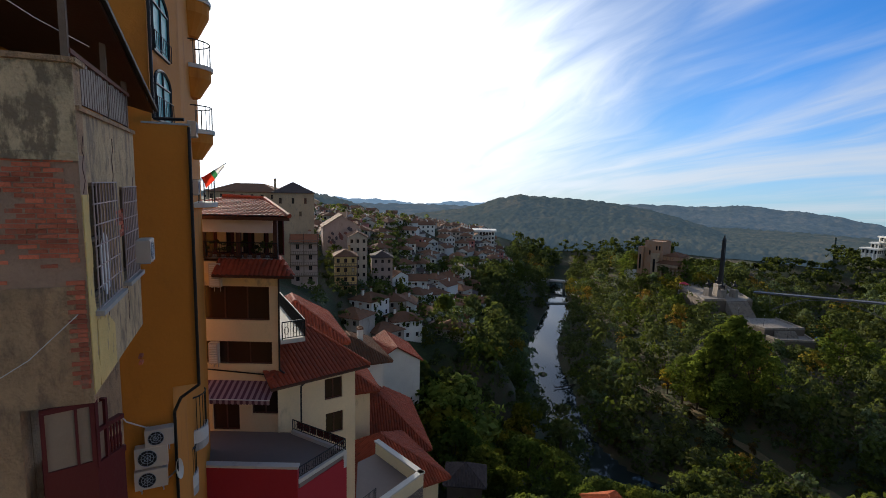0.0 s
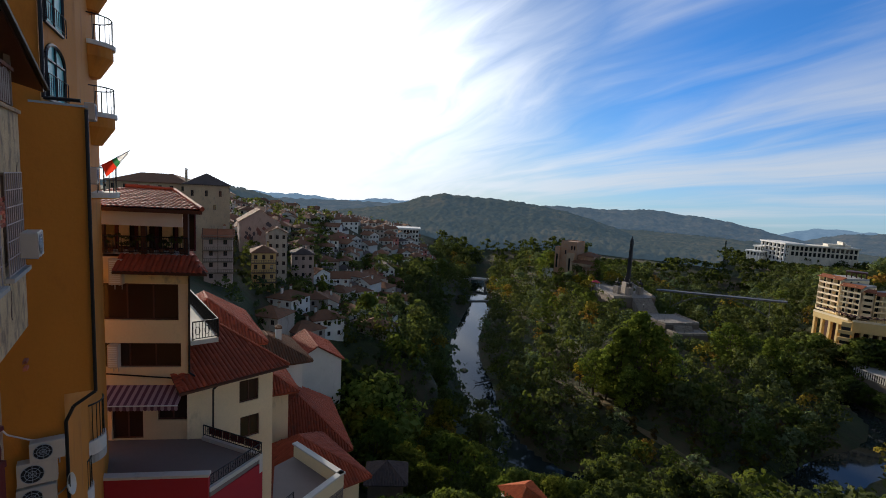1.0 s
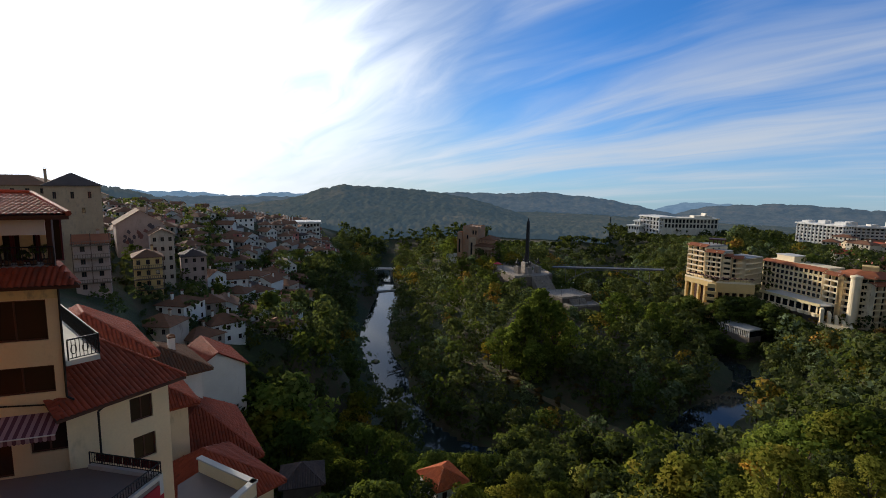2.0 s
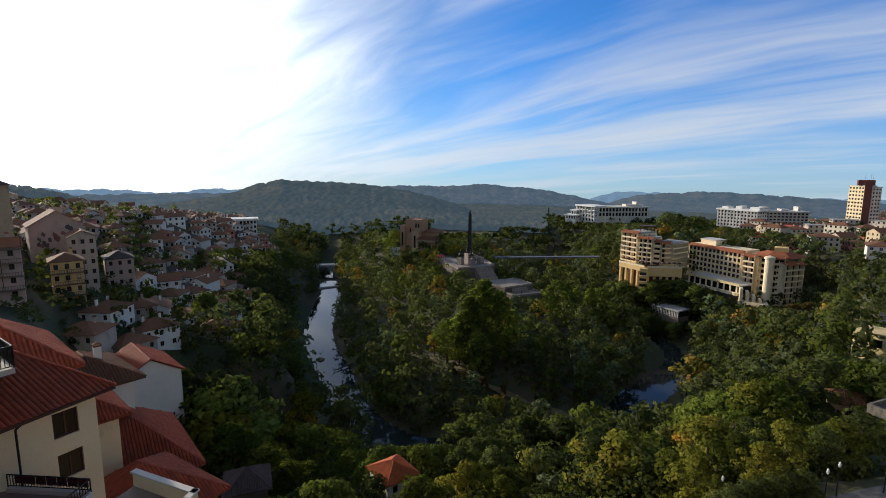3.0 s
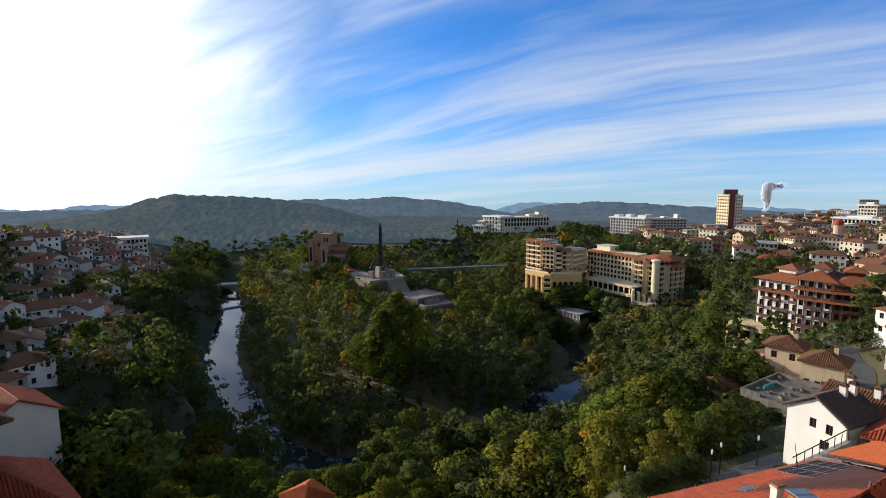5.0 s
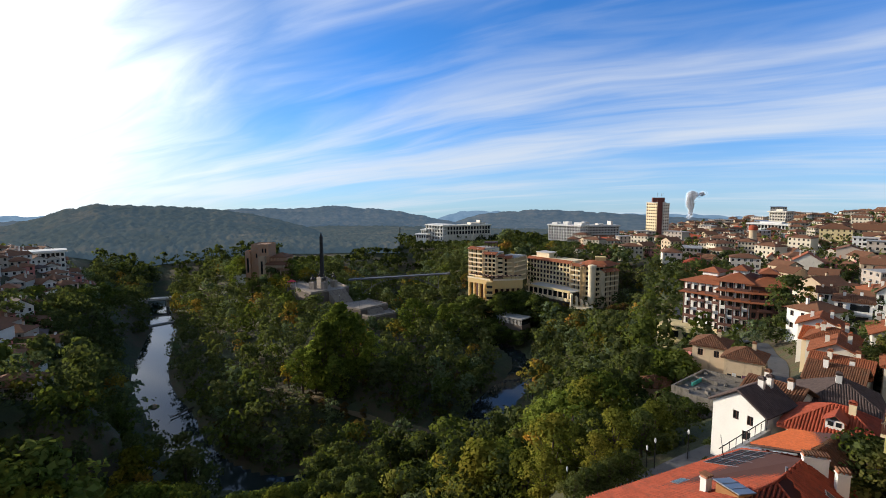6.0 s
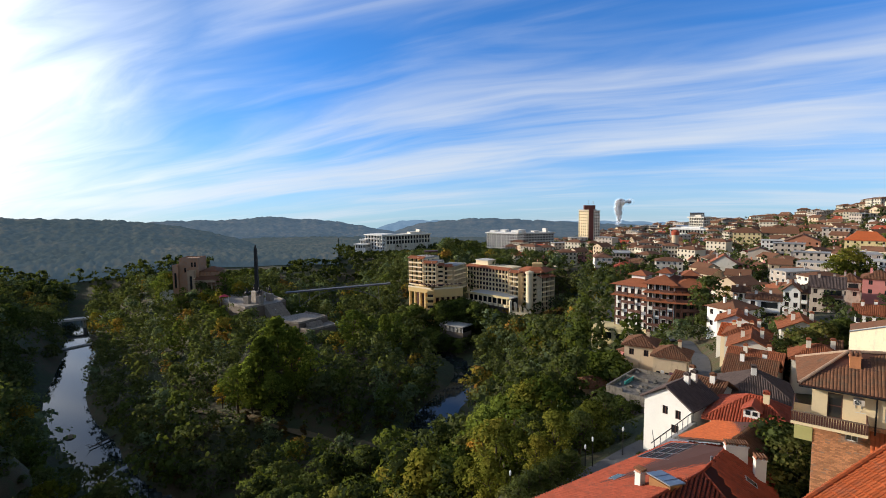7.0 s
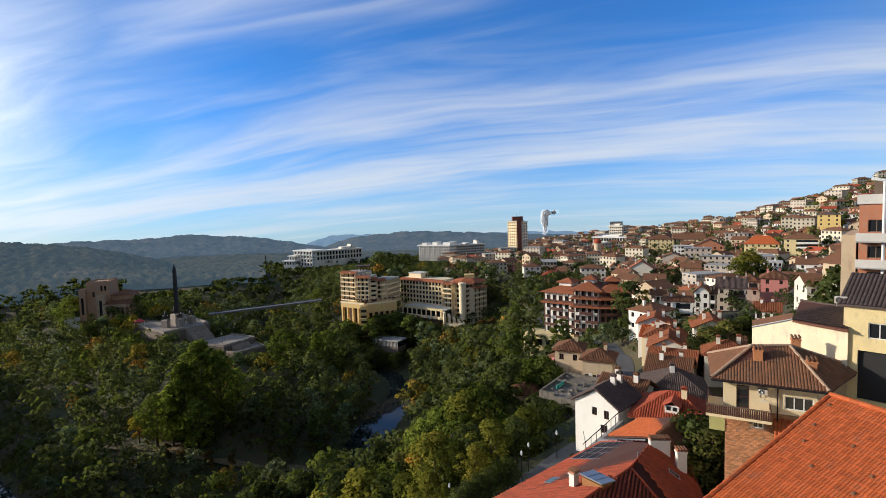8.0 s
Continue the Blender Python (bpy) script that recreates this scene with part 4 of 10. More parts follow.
def woods(seed, count, az0, az1, r0, r1, gap, ok):
    """Scattered places for trees, kept apart."""
    rng = np.random.default_rng(seed)
    az = az0 + (az1 - az0) * rng.random(count)
    r = np.sqrt(r0 ** 2 + (r1 ** 2 - r0 ** 2) * rng.random(count))
    x, y = r * np.sin(np.radians(az)), r * np.cos(np.radians(az))
    d = line_distance(x, y, RIVER_LINE)
    z = land(x, y)
    inn = in_loop(x, y)
    spots = np.array(KEEP_CLEAR)
    good, cells = [], {}
    for i in range(count):
        if d[i] < (13.0 if az[i] < 12 and r[i] < 330 else 9.5 if az[i] < 17 else 13.0 if 46 < az[i] < 54 and r[i] > 150 else 6.0) or not ok(x[i], y[i], az[i], r[i], d[i], inn[i]):
            continue
        if ((x[i] - spots[:, 0]) ** 2 + (y[i] - spots[:, 1]) ** 2 < spots[:, 2] ** 2).any():
            continue
        key = (int(x[i] // gap), int(y[i] // gap))
        if any((x[i] - a) ** 2 + (y[i] - b) ** 2 < gap * gap for u in (-1, 0, 1) for w in (-1, 0, 1) for a, b in cells.get((key[0] + u, key[1] + w), ())):
            continue
        cells.setdefault(key, []).append((x[i], y[i]))
        good.append((x[i], y[i], z[i]))
    return good


SIGHT = [  # bearing from, to, range: no treetop nearer than this stands above the last value, in degrees
    (-3, 0, 235, -12.3), (0, 5, 240, -12.6), (-3, 5, 420, -8.2), (5, 9.6, 420, -8.4), (10, 15, 440, -8.8), (15, 20.5, 440, -8.0), (20.5, 21.4, 440, -6.3), (26, 32, 600, -7.0), (32, 38, 600, -6.2), (38, 49, 585, -5.4), (24.5, 43, 172, -25.0), (19, 26.5, 152, -30.2),
        (24.8, 28.0, 330, -10.1), (28.0, 29.5, 330, -11.2), (29.5, 33.2, 303, -12.2), (33.2, 37.6, 300, -14.0), (21.4, 25.4, 352, -8.7), (32.3, 44.2, 334, -10.4),
    (45.4, 47.6, 318, -11.6), (47.4, 49.0, 305, -12.9), (49.0, 53.6, 291, -15.2), (49.0, 53.6, 303, -11.4), (53.6, 55.4, 303, -11.2), (55.4, 57.2, 300, -12.2), (57.2, 62.8, 302, -12.8), (47.4, 53.0, 192, -23.7),
    (9, 15.5, 160, -22.8), (9.6, 14.5, 355, -12.4), (54.4, 63.0, 560, -5.5), (39.6, 48.6, 610, -5.5), (15, 27, 120, -29.5), (67.5, 82, 100, -23.5), (64.5, 69.0, 99, -21.6), (-14, 1.2, 92, -21.0)]


def room_for_tree(x, y, z):
    """How high a tree may grow at a place."""
    az, r = bearing(x, y), math.hypot(x, y)
    top = 1e9
    for a0, a1, far_r, el in SIGHT:
        if a0 - 0.8 < az < a1 + 0.8 and r < far_r:
            top = min(top, EYE[2] + r * math.tan(radians(el)))
    return top - z


# ---------------------------------------------------------------- monument, gallery, footbridge


def build_monument():
    root = thing("monument_plaza", pose(0, 0, 0), "grey stone plaza with terraces and steps on the wooded peninsula", "plaza", kind="structure")
    top = 26.3
    ring = [(142.3, 266.4), (153.9, 266.8), (166.1, 267.3), (169.0, 267.4), (179.0, 316.8), (165.9, 321.7), (144.6, 304.4)]
    part("terrace", Shape().prism(ring, 8, top - 0.3), STONE_SHADED, root)
    part("paving", Shape().prism(ring, top - 0.29, top), PLAZA, root)
    for a, b in ((0, 1), (2, 3), (3, 4), (6, 0)):
        a, b = ring[a], ring[b]
        t = Vector((b[0] - a[0], b[1] - a[1], 0))
        m = Matrix.Translation((a[0], a[1], top)) @ Matrix.Rotation(math.atan2(t.y, t.x), 4, "Z")
        part("parapet", Shape().box(0, t.length, 0.05, 0.7, 0.004, 0.8, m=m), PLAZA, root)
    # a broad flight of steps falls towards the river, then two landings
    n, rise = 20, 0.34
    for i in range(n):
        z, y = top - rise * (i + 1), 266.6 - 0.46 * i
        part("step", Shape().box(154.2, 165.8, y - 0.46, y, z - 5, z), PLAZA, root)
    for ring, z in (([(149.9, 257.4), (155.8, 235.1), (176.4, 236.9), (175.3, 256.8)], 19.5), ([(156.2, 234.8), (157.2, 226.5), (174.0, 226.0), (176.4, 236.4)], 16.6)):
        part("landing", Shape().prism(ring, z - 9, z - 0.3), STONE_SHADED, root)
        part("paving", Shape().prism(ring, z - 0.29, z), PLAZA, root)
        for a, b in zip(ring, ring[1:]):
            t = Vector((b[0] - a[0], b[1] - a[1], 0))
            m = Matrix.Translation((a[0], a[1], z)) @ Matrix.Rotation(math.atan2(t.y, t.x), 4, "Z")
            part("parapet", Shape().box(0.3, t.length - 0.3, 0.0, 0.5, 0.004, 0.75, m=m), PLAZA, root)
    for i in range(8):
        part("step", Shape().box(160, 170, 234.6 - 0.4 * (i + 1), 234.6 - 0.4 * i, 10, 19.5 - 0.34 * (i + 1)), PLAZA, root)
    ob = thing("obelisk", pose(*polar(29.4, 322, top)), "tall dark sword-shaped monument obelisk on a stone base", "monument")
    part("plinth", Shape().box(-2.6, 2.6, -2.6, 2.6, 0, 6.5, chamfer=0.4), PLAZA, ob)
    blade = Shape()
    blade.prism([(-1.7, 0), (0, -1.25), (1.7, 0), (0, 1.25)], 6.5, 12, top=0.85)
    blade.prism([(-1.45, 0), (0, -1.06), (1.45, 0), (0, 1.06)], 12, 31.5, top=0.78)
    blade.prism([(-1.13, 0), (0, -0.83), (1.13, 0), (0, 0.83)], 31.5, 34.6, top=0.06)
    part("blade", blade, BRONZE, ob)
    for i, (dx, dy) in enumerate(((-7.5, -1.5), (-2.5, -6.5), (5.8, -4.0), (2.0, 6.5))):
        c = polar(29.4, 322)
        pd = thing("pedestal", pose(c[0] + dx, c[1] + dy, top, 0, 0, 20 + 90 * i), "stone pedestal carrying a bronze equestrian statue", "pedestal", "monument pedestals")
        part("block", Shape().box(-1.3, 1.3, -1.8, 1.8, 0, 4.4, chamfer=0.3), PLAZA, pd)
        st = Shape()
        st.lathe([(0.05, 1.4), (0.75, 1.55), (0.95, 2.1), (0.8, 2.7), (0.5, 3.0), (0.42, 3.6), (0.5, 4.2), (0.32, 4.7), (0.05, 5.0)], sides=8)
        st.rod((0, -1.6, 1.9), (0, 1.5, 2.0), 0.62, 0.7, 7)
        st.rod((0, -1.5, 2.1), (0, -2.3, 3.5), 0.42, 0.28, 6)
        st.rod((0, -2.1, 3.4), (0, -2.9, 3.0), 0.3, 0.16, 6)
        for x, y in ((-0.4, -1.2), (0.4, -1.2), (-0.4, 1.2), (0.4, 1.2)):
            st.rod((x, y, 1.8), (x, y * 1.1, 0.0), 0.2, 0.13, 6)
        tagged(part("statue", st, BRONZE, None, at=pose(c[0] + dx, c[1] + dy, top + 4.4, 0, 0, 20 + 90 * i)), "dark bronze statue of a mounted figure", "statue", "monument statues")
    for az, r, z in ((31.2, 300, 19.5), (34.6, 303, 19.5), (33.4, 289, 19.5), (35.4, 281, 16.6)):
        street_lamp(polar(az, r, z), 5.0, "small globe lamp standing on the plaza steps")


def street_lamp(p, h, label="slim street lamp with a white globe", globe=0.17):
    root = thing("street_lamp", pose(*p), label, "street lamp", "street lamps")
    part("pole", Shape().rod((0, 0, -0.3), (0, 0, h), 0.07, 0.045, 8), METAL_DARK, root)
    part("globe", Shape().lathe([(0.05, h), (globe * 0.8, h + 0.08), (globe, h + 0.28), (globe * 0.75, h + 0.48), (0.03, h + 0.58)], sides=10), METAL_WHITE, root)


def build_gallery():
    p, q = polar(21.4, 366), polar(25.35, 356)
    m, w = front(p[0], p[1], q[0], q[1], 16, 27.0)
    root = thing("gallery_building", m, "red-brick and stone art gallery with arched loggia among trees", "gallery")
    h = w / 2

    def block_of(x0, x1, y0, y1, z1, holes_f, holes_l, wall):
        s = Shape()
        wall_with_openings(s, (x0, y0), (x1, y0), -6, z1, holes_f, 0.5)
        wall_with_openings(s, (x0, y1), (x0, y0), -6, z1, holes_l, 0.5)
        wall_with_openings(s, (x1, y0), (x1, y1), -6, z1, [], 0.5)
        wall_with_openings(s, (x1, y1), (x0, y1), -6, z1, [], 0.5)
        s.poly([(x0, y0, z1 - 0.6), (x1, y0, z1 - 0.6), (x1, y1, z1 - 0.6), (x0, y1, z1 - 0.6)])
        ob = part("wing", s, wall, root)
        part("wing_core", Shape().box(x0 + 0.5, x1 - 0.5, y0 + 0.5, y1 - 0.5, -6, z1 - 0.8), GLASS, ob)
        return ob

    block_of(-h + 3, -h + 15, -4, 10, 23.4, [(3.0, 4.2, 14, 17), (7.4, 8.6, 17.5, 20.5), (9.4, 10.6, 17.5, 20.5)], [(3, 4.5, 8, 12), (7, 8.5, 8, 12), (3, 4.5, 15, 18)], GALLERY_STONE)
    block_of(-h - 0.5, -h + 2.99, -6, 2, 19.0, [(0.9, 2.4, 4, 14)], [(2, 3.5, 4, 14)], GALLERY_STONE)
    block_of(-h + 9, -h + 13.5, -7.2, -4.01, 15.5, [(1.4, 3.0, 3, 12)], [], STONE)
    hall = part("hall", Shape().box(-h + 15.01, h, -2, 11, -6, 14.2), GALLERY_STONE, root)
    part("roof", roof_slab(roof_planes(h * 2 - 15.5, 13.6, 0, 2.6, "hip", 0.6)), TILE_BROWN, hall, at=pose(7.5, 4.5, 14.25))
    x0, x1, n = -h + 13.6, h - 0.2, 5
    for i in range(n + 1):
        x = x0 + (x1 - x0) * i / n
        part("column", Shape().box(x - 0.35, x + 0.35, -7.4, -6.7, -4, 6.2), STONE, root)
    arcade = Shape().box(x0 - 0.4, x1 + 0.4, -7.4, -6.7, 8.2, 9.6)
    for i in range(n):
        c, hw = x0 + (x1 - x0) * (i + 0.5) / n, (x1 - x0) / n / 2
        for k in range(8):
            a0, a1 = math.pi * k / 8, math.pi * (k + 1) / 8
            arcade.poly([(c + hw * math.cos(a1), -7.4, 6.2 + 1.7 * math.sin(a1)), (c + hw * math.cos(a0), -7.4, 6.2 + 1.7 * math.sin(a0)), (c + hw * math.cos(a0), -7.4, 8.25), (c + hw * math.cos(a1), -7.4, 8.25)])
    part("arcade", arcade, STONE, root)
    part("loggia_roof", roof_slab([[(x0 - 0.8, -8.0, 9.6), (x1 + 0.8, -8.0, 9.6), (x1 + 0.8, -2.0, 11.4), (x0 - 0.8, -2.0, 11.4)]]), TILE_BROWN, root)
    for i in range(4):
        window(root, (x0, -2.03), (x1, -2.03), 1.0 + i * 2.2, 11.8, 1.0, 1.6, deep=0)
    part("yard_wall", Shape().box(-h - 9, -h - 0.6, -6.5, -6.0, -4, 3.0), CONCRETE_LIGHT, root)


def build_bridge():
    a, b = Vector(polar(32.3, 338, 28.0)), Vector(polar(43.8, 338, 31.0))
    L = (b - a).length
    t = (b - a)
    m = Matrix.Translation(a) @ Matrix.Rotation(math.atan2(t.y, t.x), 4, "Z") @ Matrix.Rotation(-math.asin(t.z / L), 4, "Y")
    root = thing("footbridge", m, "long iron arch footbridge over the river gorge", "bridge")
    part("deck", Shape().box(0, L, -2.2, 2.2, -0.3, 0), IRON, root)
    part("girder", Shape().box(0, L, -2.35, -2.22, -0.75, 0.05), IRON, root)
    for y in (-2.1, 2.1):
        s = Shape().line([(0, y, 1.1), (L, y, 1.1)], 0.06)
        for i in range(40):
            s.rod((L * i / 39, y, 0), (L * i / 39, y, 1.1), 0.03, sides=4)
        part("railing", s, IRON, root)
        ar = Shape()
        arc = [(L * (0.12 + 0.76 * i / 16), y, -1.2 - 9 * (2 * i / 16 - 1) ** 2) for i in range(17)]
        ar.line(arc, 0.16)
        for p in arc[::2]:
            ar.rod(p, (p[0], y, -0.9), 0.08, sides=4)
        part("arch", ar, IRON, root)
    # the low road bridge up the river
    a, b = Vector(polar(9.5, 436, 7.0)), Vector(polar(15.5, 430, 7.0))
    t = b - a
    m = Matrix.Translation(a) @ Matrix.Rotation(math.atan2(t.y, t.x), 4, "Z")
    rb = thing("road_bridge", m, "low concrete road bridge across the river", "bridge")
    part("deck", Shape().box(-10, t.length + 25, -3.5, 3.5, -1.2, 0), CONCRETE_LIGHT, rb)
    for x in (6, 20, 34):
        part("pier", Shape().box(x - 0.8, x + 0.8, -2.5, 2.5, -9, -1.2), CONCRETE, rb)
    wr = thing("weir", pose(83, 362, 0, 0, 0, 6), "low concrete weir with white water below", "weir")
    part("sill", Shape().box(-14, 14, -1.2, 1.2, -1.5, 0.9, chamfer=0.3), CONCRETE, wr)


def build_stall():
    st = thing("market_stall", pose(*polar(26.1, 330), 0, 0, -25), "small red parasol stall beside the plaza", "stall")
    z = 27.0
    part("canopy", Shape().prism([(-2.6, -1.8), (2.6, -1.8), (2.6, 1.8), (-2.6, 1.8)], z + 2.4, z + 3.6, top=0.15), plain("stall_red", (0.62, 0.06, 0.09), 0.7), st)
    for x in (-2.4, 2.4):
        for y in (-1.6, 1.6):
            part("post", Shape().rod((x, y, z - 4), (x, y, z + 2.45), 0.07), METAL_WHITE, st)


build_stall()
build_monument()
build_gallery()
build_bridge()


# ---------------------------------------------------------------- the hotel and the large far blocks


def block(m, label, w, d, z0, z1, wall, floors, cols, win=(1.4, 1.5), form="flat", rise=0.8, roof=None, name="apartment_building", ledge=None, frames=None, category="building", sides="fl", over=0.3, group="", chimneys=()):
    """A tall block whose floors fill its height, with a ledge along the front at each floor where given."""
    fh = (z1 - z0) / floors
    root = house(m, label, w, d, z0, z1, rise, form, wall, roof or CONCRETE_LIGHT, over, floors, (cols, 3), win, 0, chimneys, frames or METAL_WHITE, GLASS, name, group, floor_h=fh, sides=sides, category=category)
    if ledge:
        for k in range(1, floors):
            part("ledge", Shape().box(-w / 2 - 0.1, w / 2 + 0.1, -d / 2 - ledge, -d / 2 - 0.003, z0 + k * fh - 0.1, z0 + k * fh + 0.55), wall, root)
    return root


def build_hotel():
    root = thing("hotel", pose(0, 0, 0), "large cream concrete hotel with stacked balconies and terracotta parapets", "hotel")

    def loggias(p, q, d, z0, z1, floors, cols, deep=2.1, fin=0.22, sill=0.72, roof=True, wall=None, cut=1):
        """A wing whose front is a stack of open balconies: back wall, slabs, fins, parapets."""
        wall = wall or HOTEL_CREAM
        mm, w = front(p[0], p[1], q[0], q[1], d, 0)
        fh, y0 = (z1 - z0) / floors, -d / 2
        s = Shape()
        hs = [(w * (i + 0.5) / cols - 0.45 * w / cols, w * (i + 0.5) / cols + 0.45 * w / cols, z0 + k * fh + 0.12, z0 + k * fh + 2.5) for i in range(cols) for k in range(floors)]
        wall_with_openings(s, (-w / 2, y0 + deep), (w / 2, y0 + deep), z0, z1, hs, 0.2)
        side = [(d * (i + 0.5) / 4 - 0.7, d * (i + 0.5) / 4 + 0.7, z0 + k * fh + 0.9, z0 + k * fh + 2.3) for i in range(1, 4) for k in range(floors)]
        wall_with_openings(s, (-w / 2, d / 2), (-w / 2, y0), z0, z1, side, 0.4)
        wall_with_openings(s, (w / 2, y0), (w / 2, d / 2), z0, z1, side, 0.4)
        wall_with_openings(s, (w / 2, d / 2), (-w / 2, d / 2), z0, z1, [], 0.4)
        wing = part("wing", s, wall, root, at=mm)
        part("glazing", Shape().box(-w / 2 + 0.45, w / 2 - 0.45, y0 + deep + 0.22, d / 2 - 0.5, z0, z1 - 0.1), GLASS, wing)
        for k in range(floors + 1):
            z = z0 + k * fh
            part("slab", Shape().box(-w / 2 + 0.01, w / 2 - 0.01, y0, y0 + deep - 0.003, z - 0.16, z + 0.1), wall, wing)
        for i in range(cols + 1):
            x = min(max(-w / 2 + w * i / cols, -w / 2 + fin / 2), w / 2 - fin / 2)
            part("fin", Shape().box(x - fin / 2, x + fin / 2, y0 - 0.18, y0 + deep - 0.01, z0, z1 + (0.9 if i % 2 == 0 and roof else 0)), wall, wing)
        for i in range(cols):
            for k in range(floors):
                if (i + k) % cut == 0:
                    x = -w / 2 + w * i / cols + fin / 2 + 0.01
                    part("balcony_front", Shape().box(x, x + w / cols - fin - 0.02, y0 - 0.1, y0 + 0.04, z0 + k * fh + 0.1, z0 + k * fh + sill), wall, wing)
        if roof:
            skirt = [[(-w / 2 - 0.7, y0 - 0.8, z1 + 0.2), (w / 2 + 0.7, y0 - 0.8, z1 + 0.2), (w / 2 + 0.7, y0 + 2.6, z1 + 1.5), (-w / 2 - 0.7, y0 + 2.6, z1 + 1.5)]]
            part("roof", roof_slab(skirt, 0.2), TILE_TERRACOTTA, wing)
            part("roof_deck", Shape().box(-w / 2 + 0.3, w / 2 - 0.3, y0 + 2.62, d / 2 + 0.2, z1, z1 + 0.9), CONCRETE, wing)
        else:
            part("roof_deck", Shape().box(-w / 2 - 0.2, w / 2 + 0.2, y0 + 0.1, d / 2 + 0.2, z1 + 0.12, z1 + 0.5), CONCRETE, wing)
        return wing, mm, w

    loggias(polar(45.95, 331), polar(47.5, 322), 16, 31.0, 48.3, 6, 3)
    loggias(polar(47.6, 318), polar(49.0, 314.5), 14, 30.0, 46.2, 6, 3, cut=1)
    loggias(polar(49.1, 317), polar(49.9, 317), 14, 30.0, 44.6, 5, 1, deep=0.9, sill=1.4)
    loggias(polar(50.0, 320), polar(51.0, 323), 14, 29.0, 43.2, 5, 2)
    loggias(polar(51.1, 322), polar(52.5, 337), 12, 28.0, 43.2, 5, 4, roof=False)
    # the long wing: deep windows under a continuous eave
    p, q = polar(52.6, 341), polar(57.3, 318)
    mm, w = front(p[0], p[1], q[0], q[1], 14, 0)
    s, n, fh = Shape(), 13, 2.95
    hs = [(w * (i + 0.5) / n - 1.12, w * (i + 0.5) / n + 1.12, 26.4 + k * fh + 0.6, 26.4 + k * fh + 2.55) for i in range(n) for k in range(5)]
    wall_with_openings(s, (-w / 2, -7), (w / 2, -7), 22, 41.2, hs, 0.55)
    wall_with_openings(s, (-w / 2, 7), (-w / 2, -7), 22, 41.2, [], 0.4)
    wall_with_openings(s, (w / 2, -7), (w / 2, 7), 22, 41.2, [], 0.4)
    wall_with_openings(s, (w / 2, 7), (-w / 2, 7), 22, 41.2, [], 0.4)
    wing = part("wing", s, HOTEL_CREAM, root, at=mm)
    part("glazing", Shape().box(-w / 2 + 0.45, w / 2 - 0.45, -6.42, 6.5, 22.1, 41.1), GLASS, wing)
    for u0, u1, a, b in hs:
        window(wing, (-w / 2, -7), (w / 2, -7), u0, a, u1 - u0, b - a, WOOD_DARK, GLASS, deep=0.45, pane=False)
        part("sill", Shape().box(-w / 2 + u0 - 0.15, -w / 2 + u1 + 0.15, -7.5, -7.003, a - 0.35, a - 0.1), PLASTER_SUNNY, wing)
    for i in range(n + 1):
        x = min(max(-w / 2 + w * i / n, -w / 2 + 0.3), w / 2 - 0.3)
        part("pilaster", Shape().box(x - 0.22, x + 0.22, -7.3, -7.003, 22, 41.19), HOTEL_CREAM, wing)
    part("roof", roof_slab([[(-w / 2 - 0.5, -8.2, 41.2), (w / 2 + 0.5, -8.2, 41.2), (w / 2 + 0.5, -4.6, 42.6), (-w / 2 - 0.5, -4.6, 42.6)]], 0.22), TILE_TERRACOTTA, wing)
    part("attic", Shape().box(-w / 2 + 0.3, w / 2 - 0.3, -4.58, 6.9, 41.2, 42.5), HOTEL_CREAM, wing)
    at = Shape().box(-0.36 * w, -0.06 * w, -3.5, 5, 42.51, 45.4)
    part("roof_cabin", at, HOTEL_CREAM, wing)
    part("roof_cabin_deck", Shape().box(-0.37 * w, -0.05 * w, -3.9, 5.4, 45.41, 45.8), CONCRETE_LIGHT, wing)
    # the east end: stacked balconies, a recess, a round turret, a shaded wing
    loggias(polar(57.4, 311), polar(58.4, 307), 12, 18.0, 41.0, 8, 2)
    loggias(polar(58.45, 311), polar(59.3, 308.5), 10, 17.0, 41.0, 8, 2, deep=1.3, sill=0.9)
    loggias(polar(60.0, 306), polar(60.9, 306), 12, 17.0, 41.4, 8, 2, deep=1.3, sill=0.9)
    loggias(polar(61.0, 304), polar(62.4, 313), 12, 18.0, 38.6, 7, 3, deep=1.8)
    tc = polar(59.65, 304)
    part("round_turret", Shape().lathe([(2.1, 8), (2.1, 41), (2.5, 41.3), (2.5, 42.4), (0.1, 43.2)], sides=18), HOTEL_CREAM, root, at=pose(tc[0], tc[1], 0))
    part("roof_cabin", Shape().box(-3.2, 3.2, -2.6, 2.6, 41.6, 46.2, chamfer=0.3), PLASTER_OCHRE_PALE, root, at=pose(*polar(60.5, 318), 0, 0, -60))
    rr = Shape()
    rr.prism([polar(a, r)[:2] for a, r in ((58.2, 322), (59.2, 309), (61.4, 307), (62.6, 322))], 41.6, 44.0, top=0.45)
    part("roof", rr, TILE_TERRACOTTA, root)
    # podium on piers, with its long beam, and the yellow stair tower
    for (a0, r0), (a1, r1), zl, n in (((45.85, 319), (48.4, 306), 28.6, 5), ((48.75, 305.5), (52.1, 311), 26.2, 6)):
        p, q = polar(a0, r0), polar(a1, r1)
        mm, w = front(p[0], p[1], q[0], q[1], 15, 0)
        part("podium", Shape().box(-w / 2, w / 2, -7.5, 7.5, zl, 31.2), PLASTER_OCHRE_PALE, root, at=mm)
        part("podium_parapet", Shape().box(-w / 2, w / 2, -7.6, -7.3, 31.21, 32.2), HOTEL_CREAM, root, at=mm)
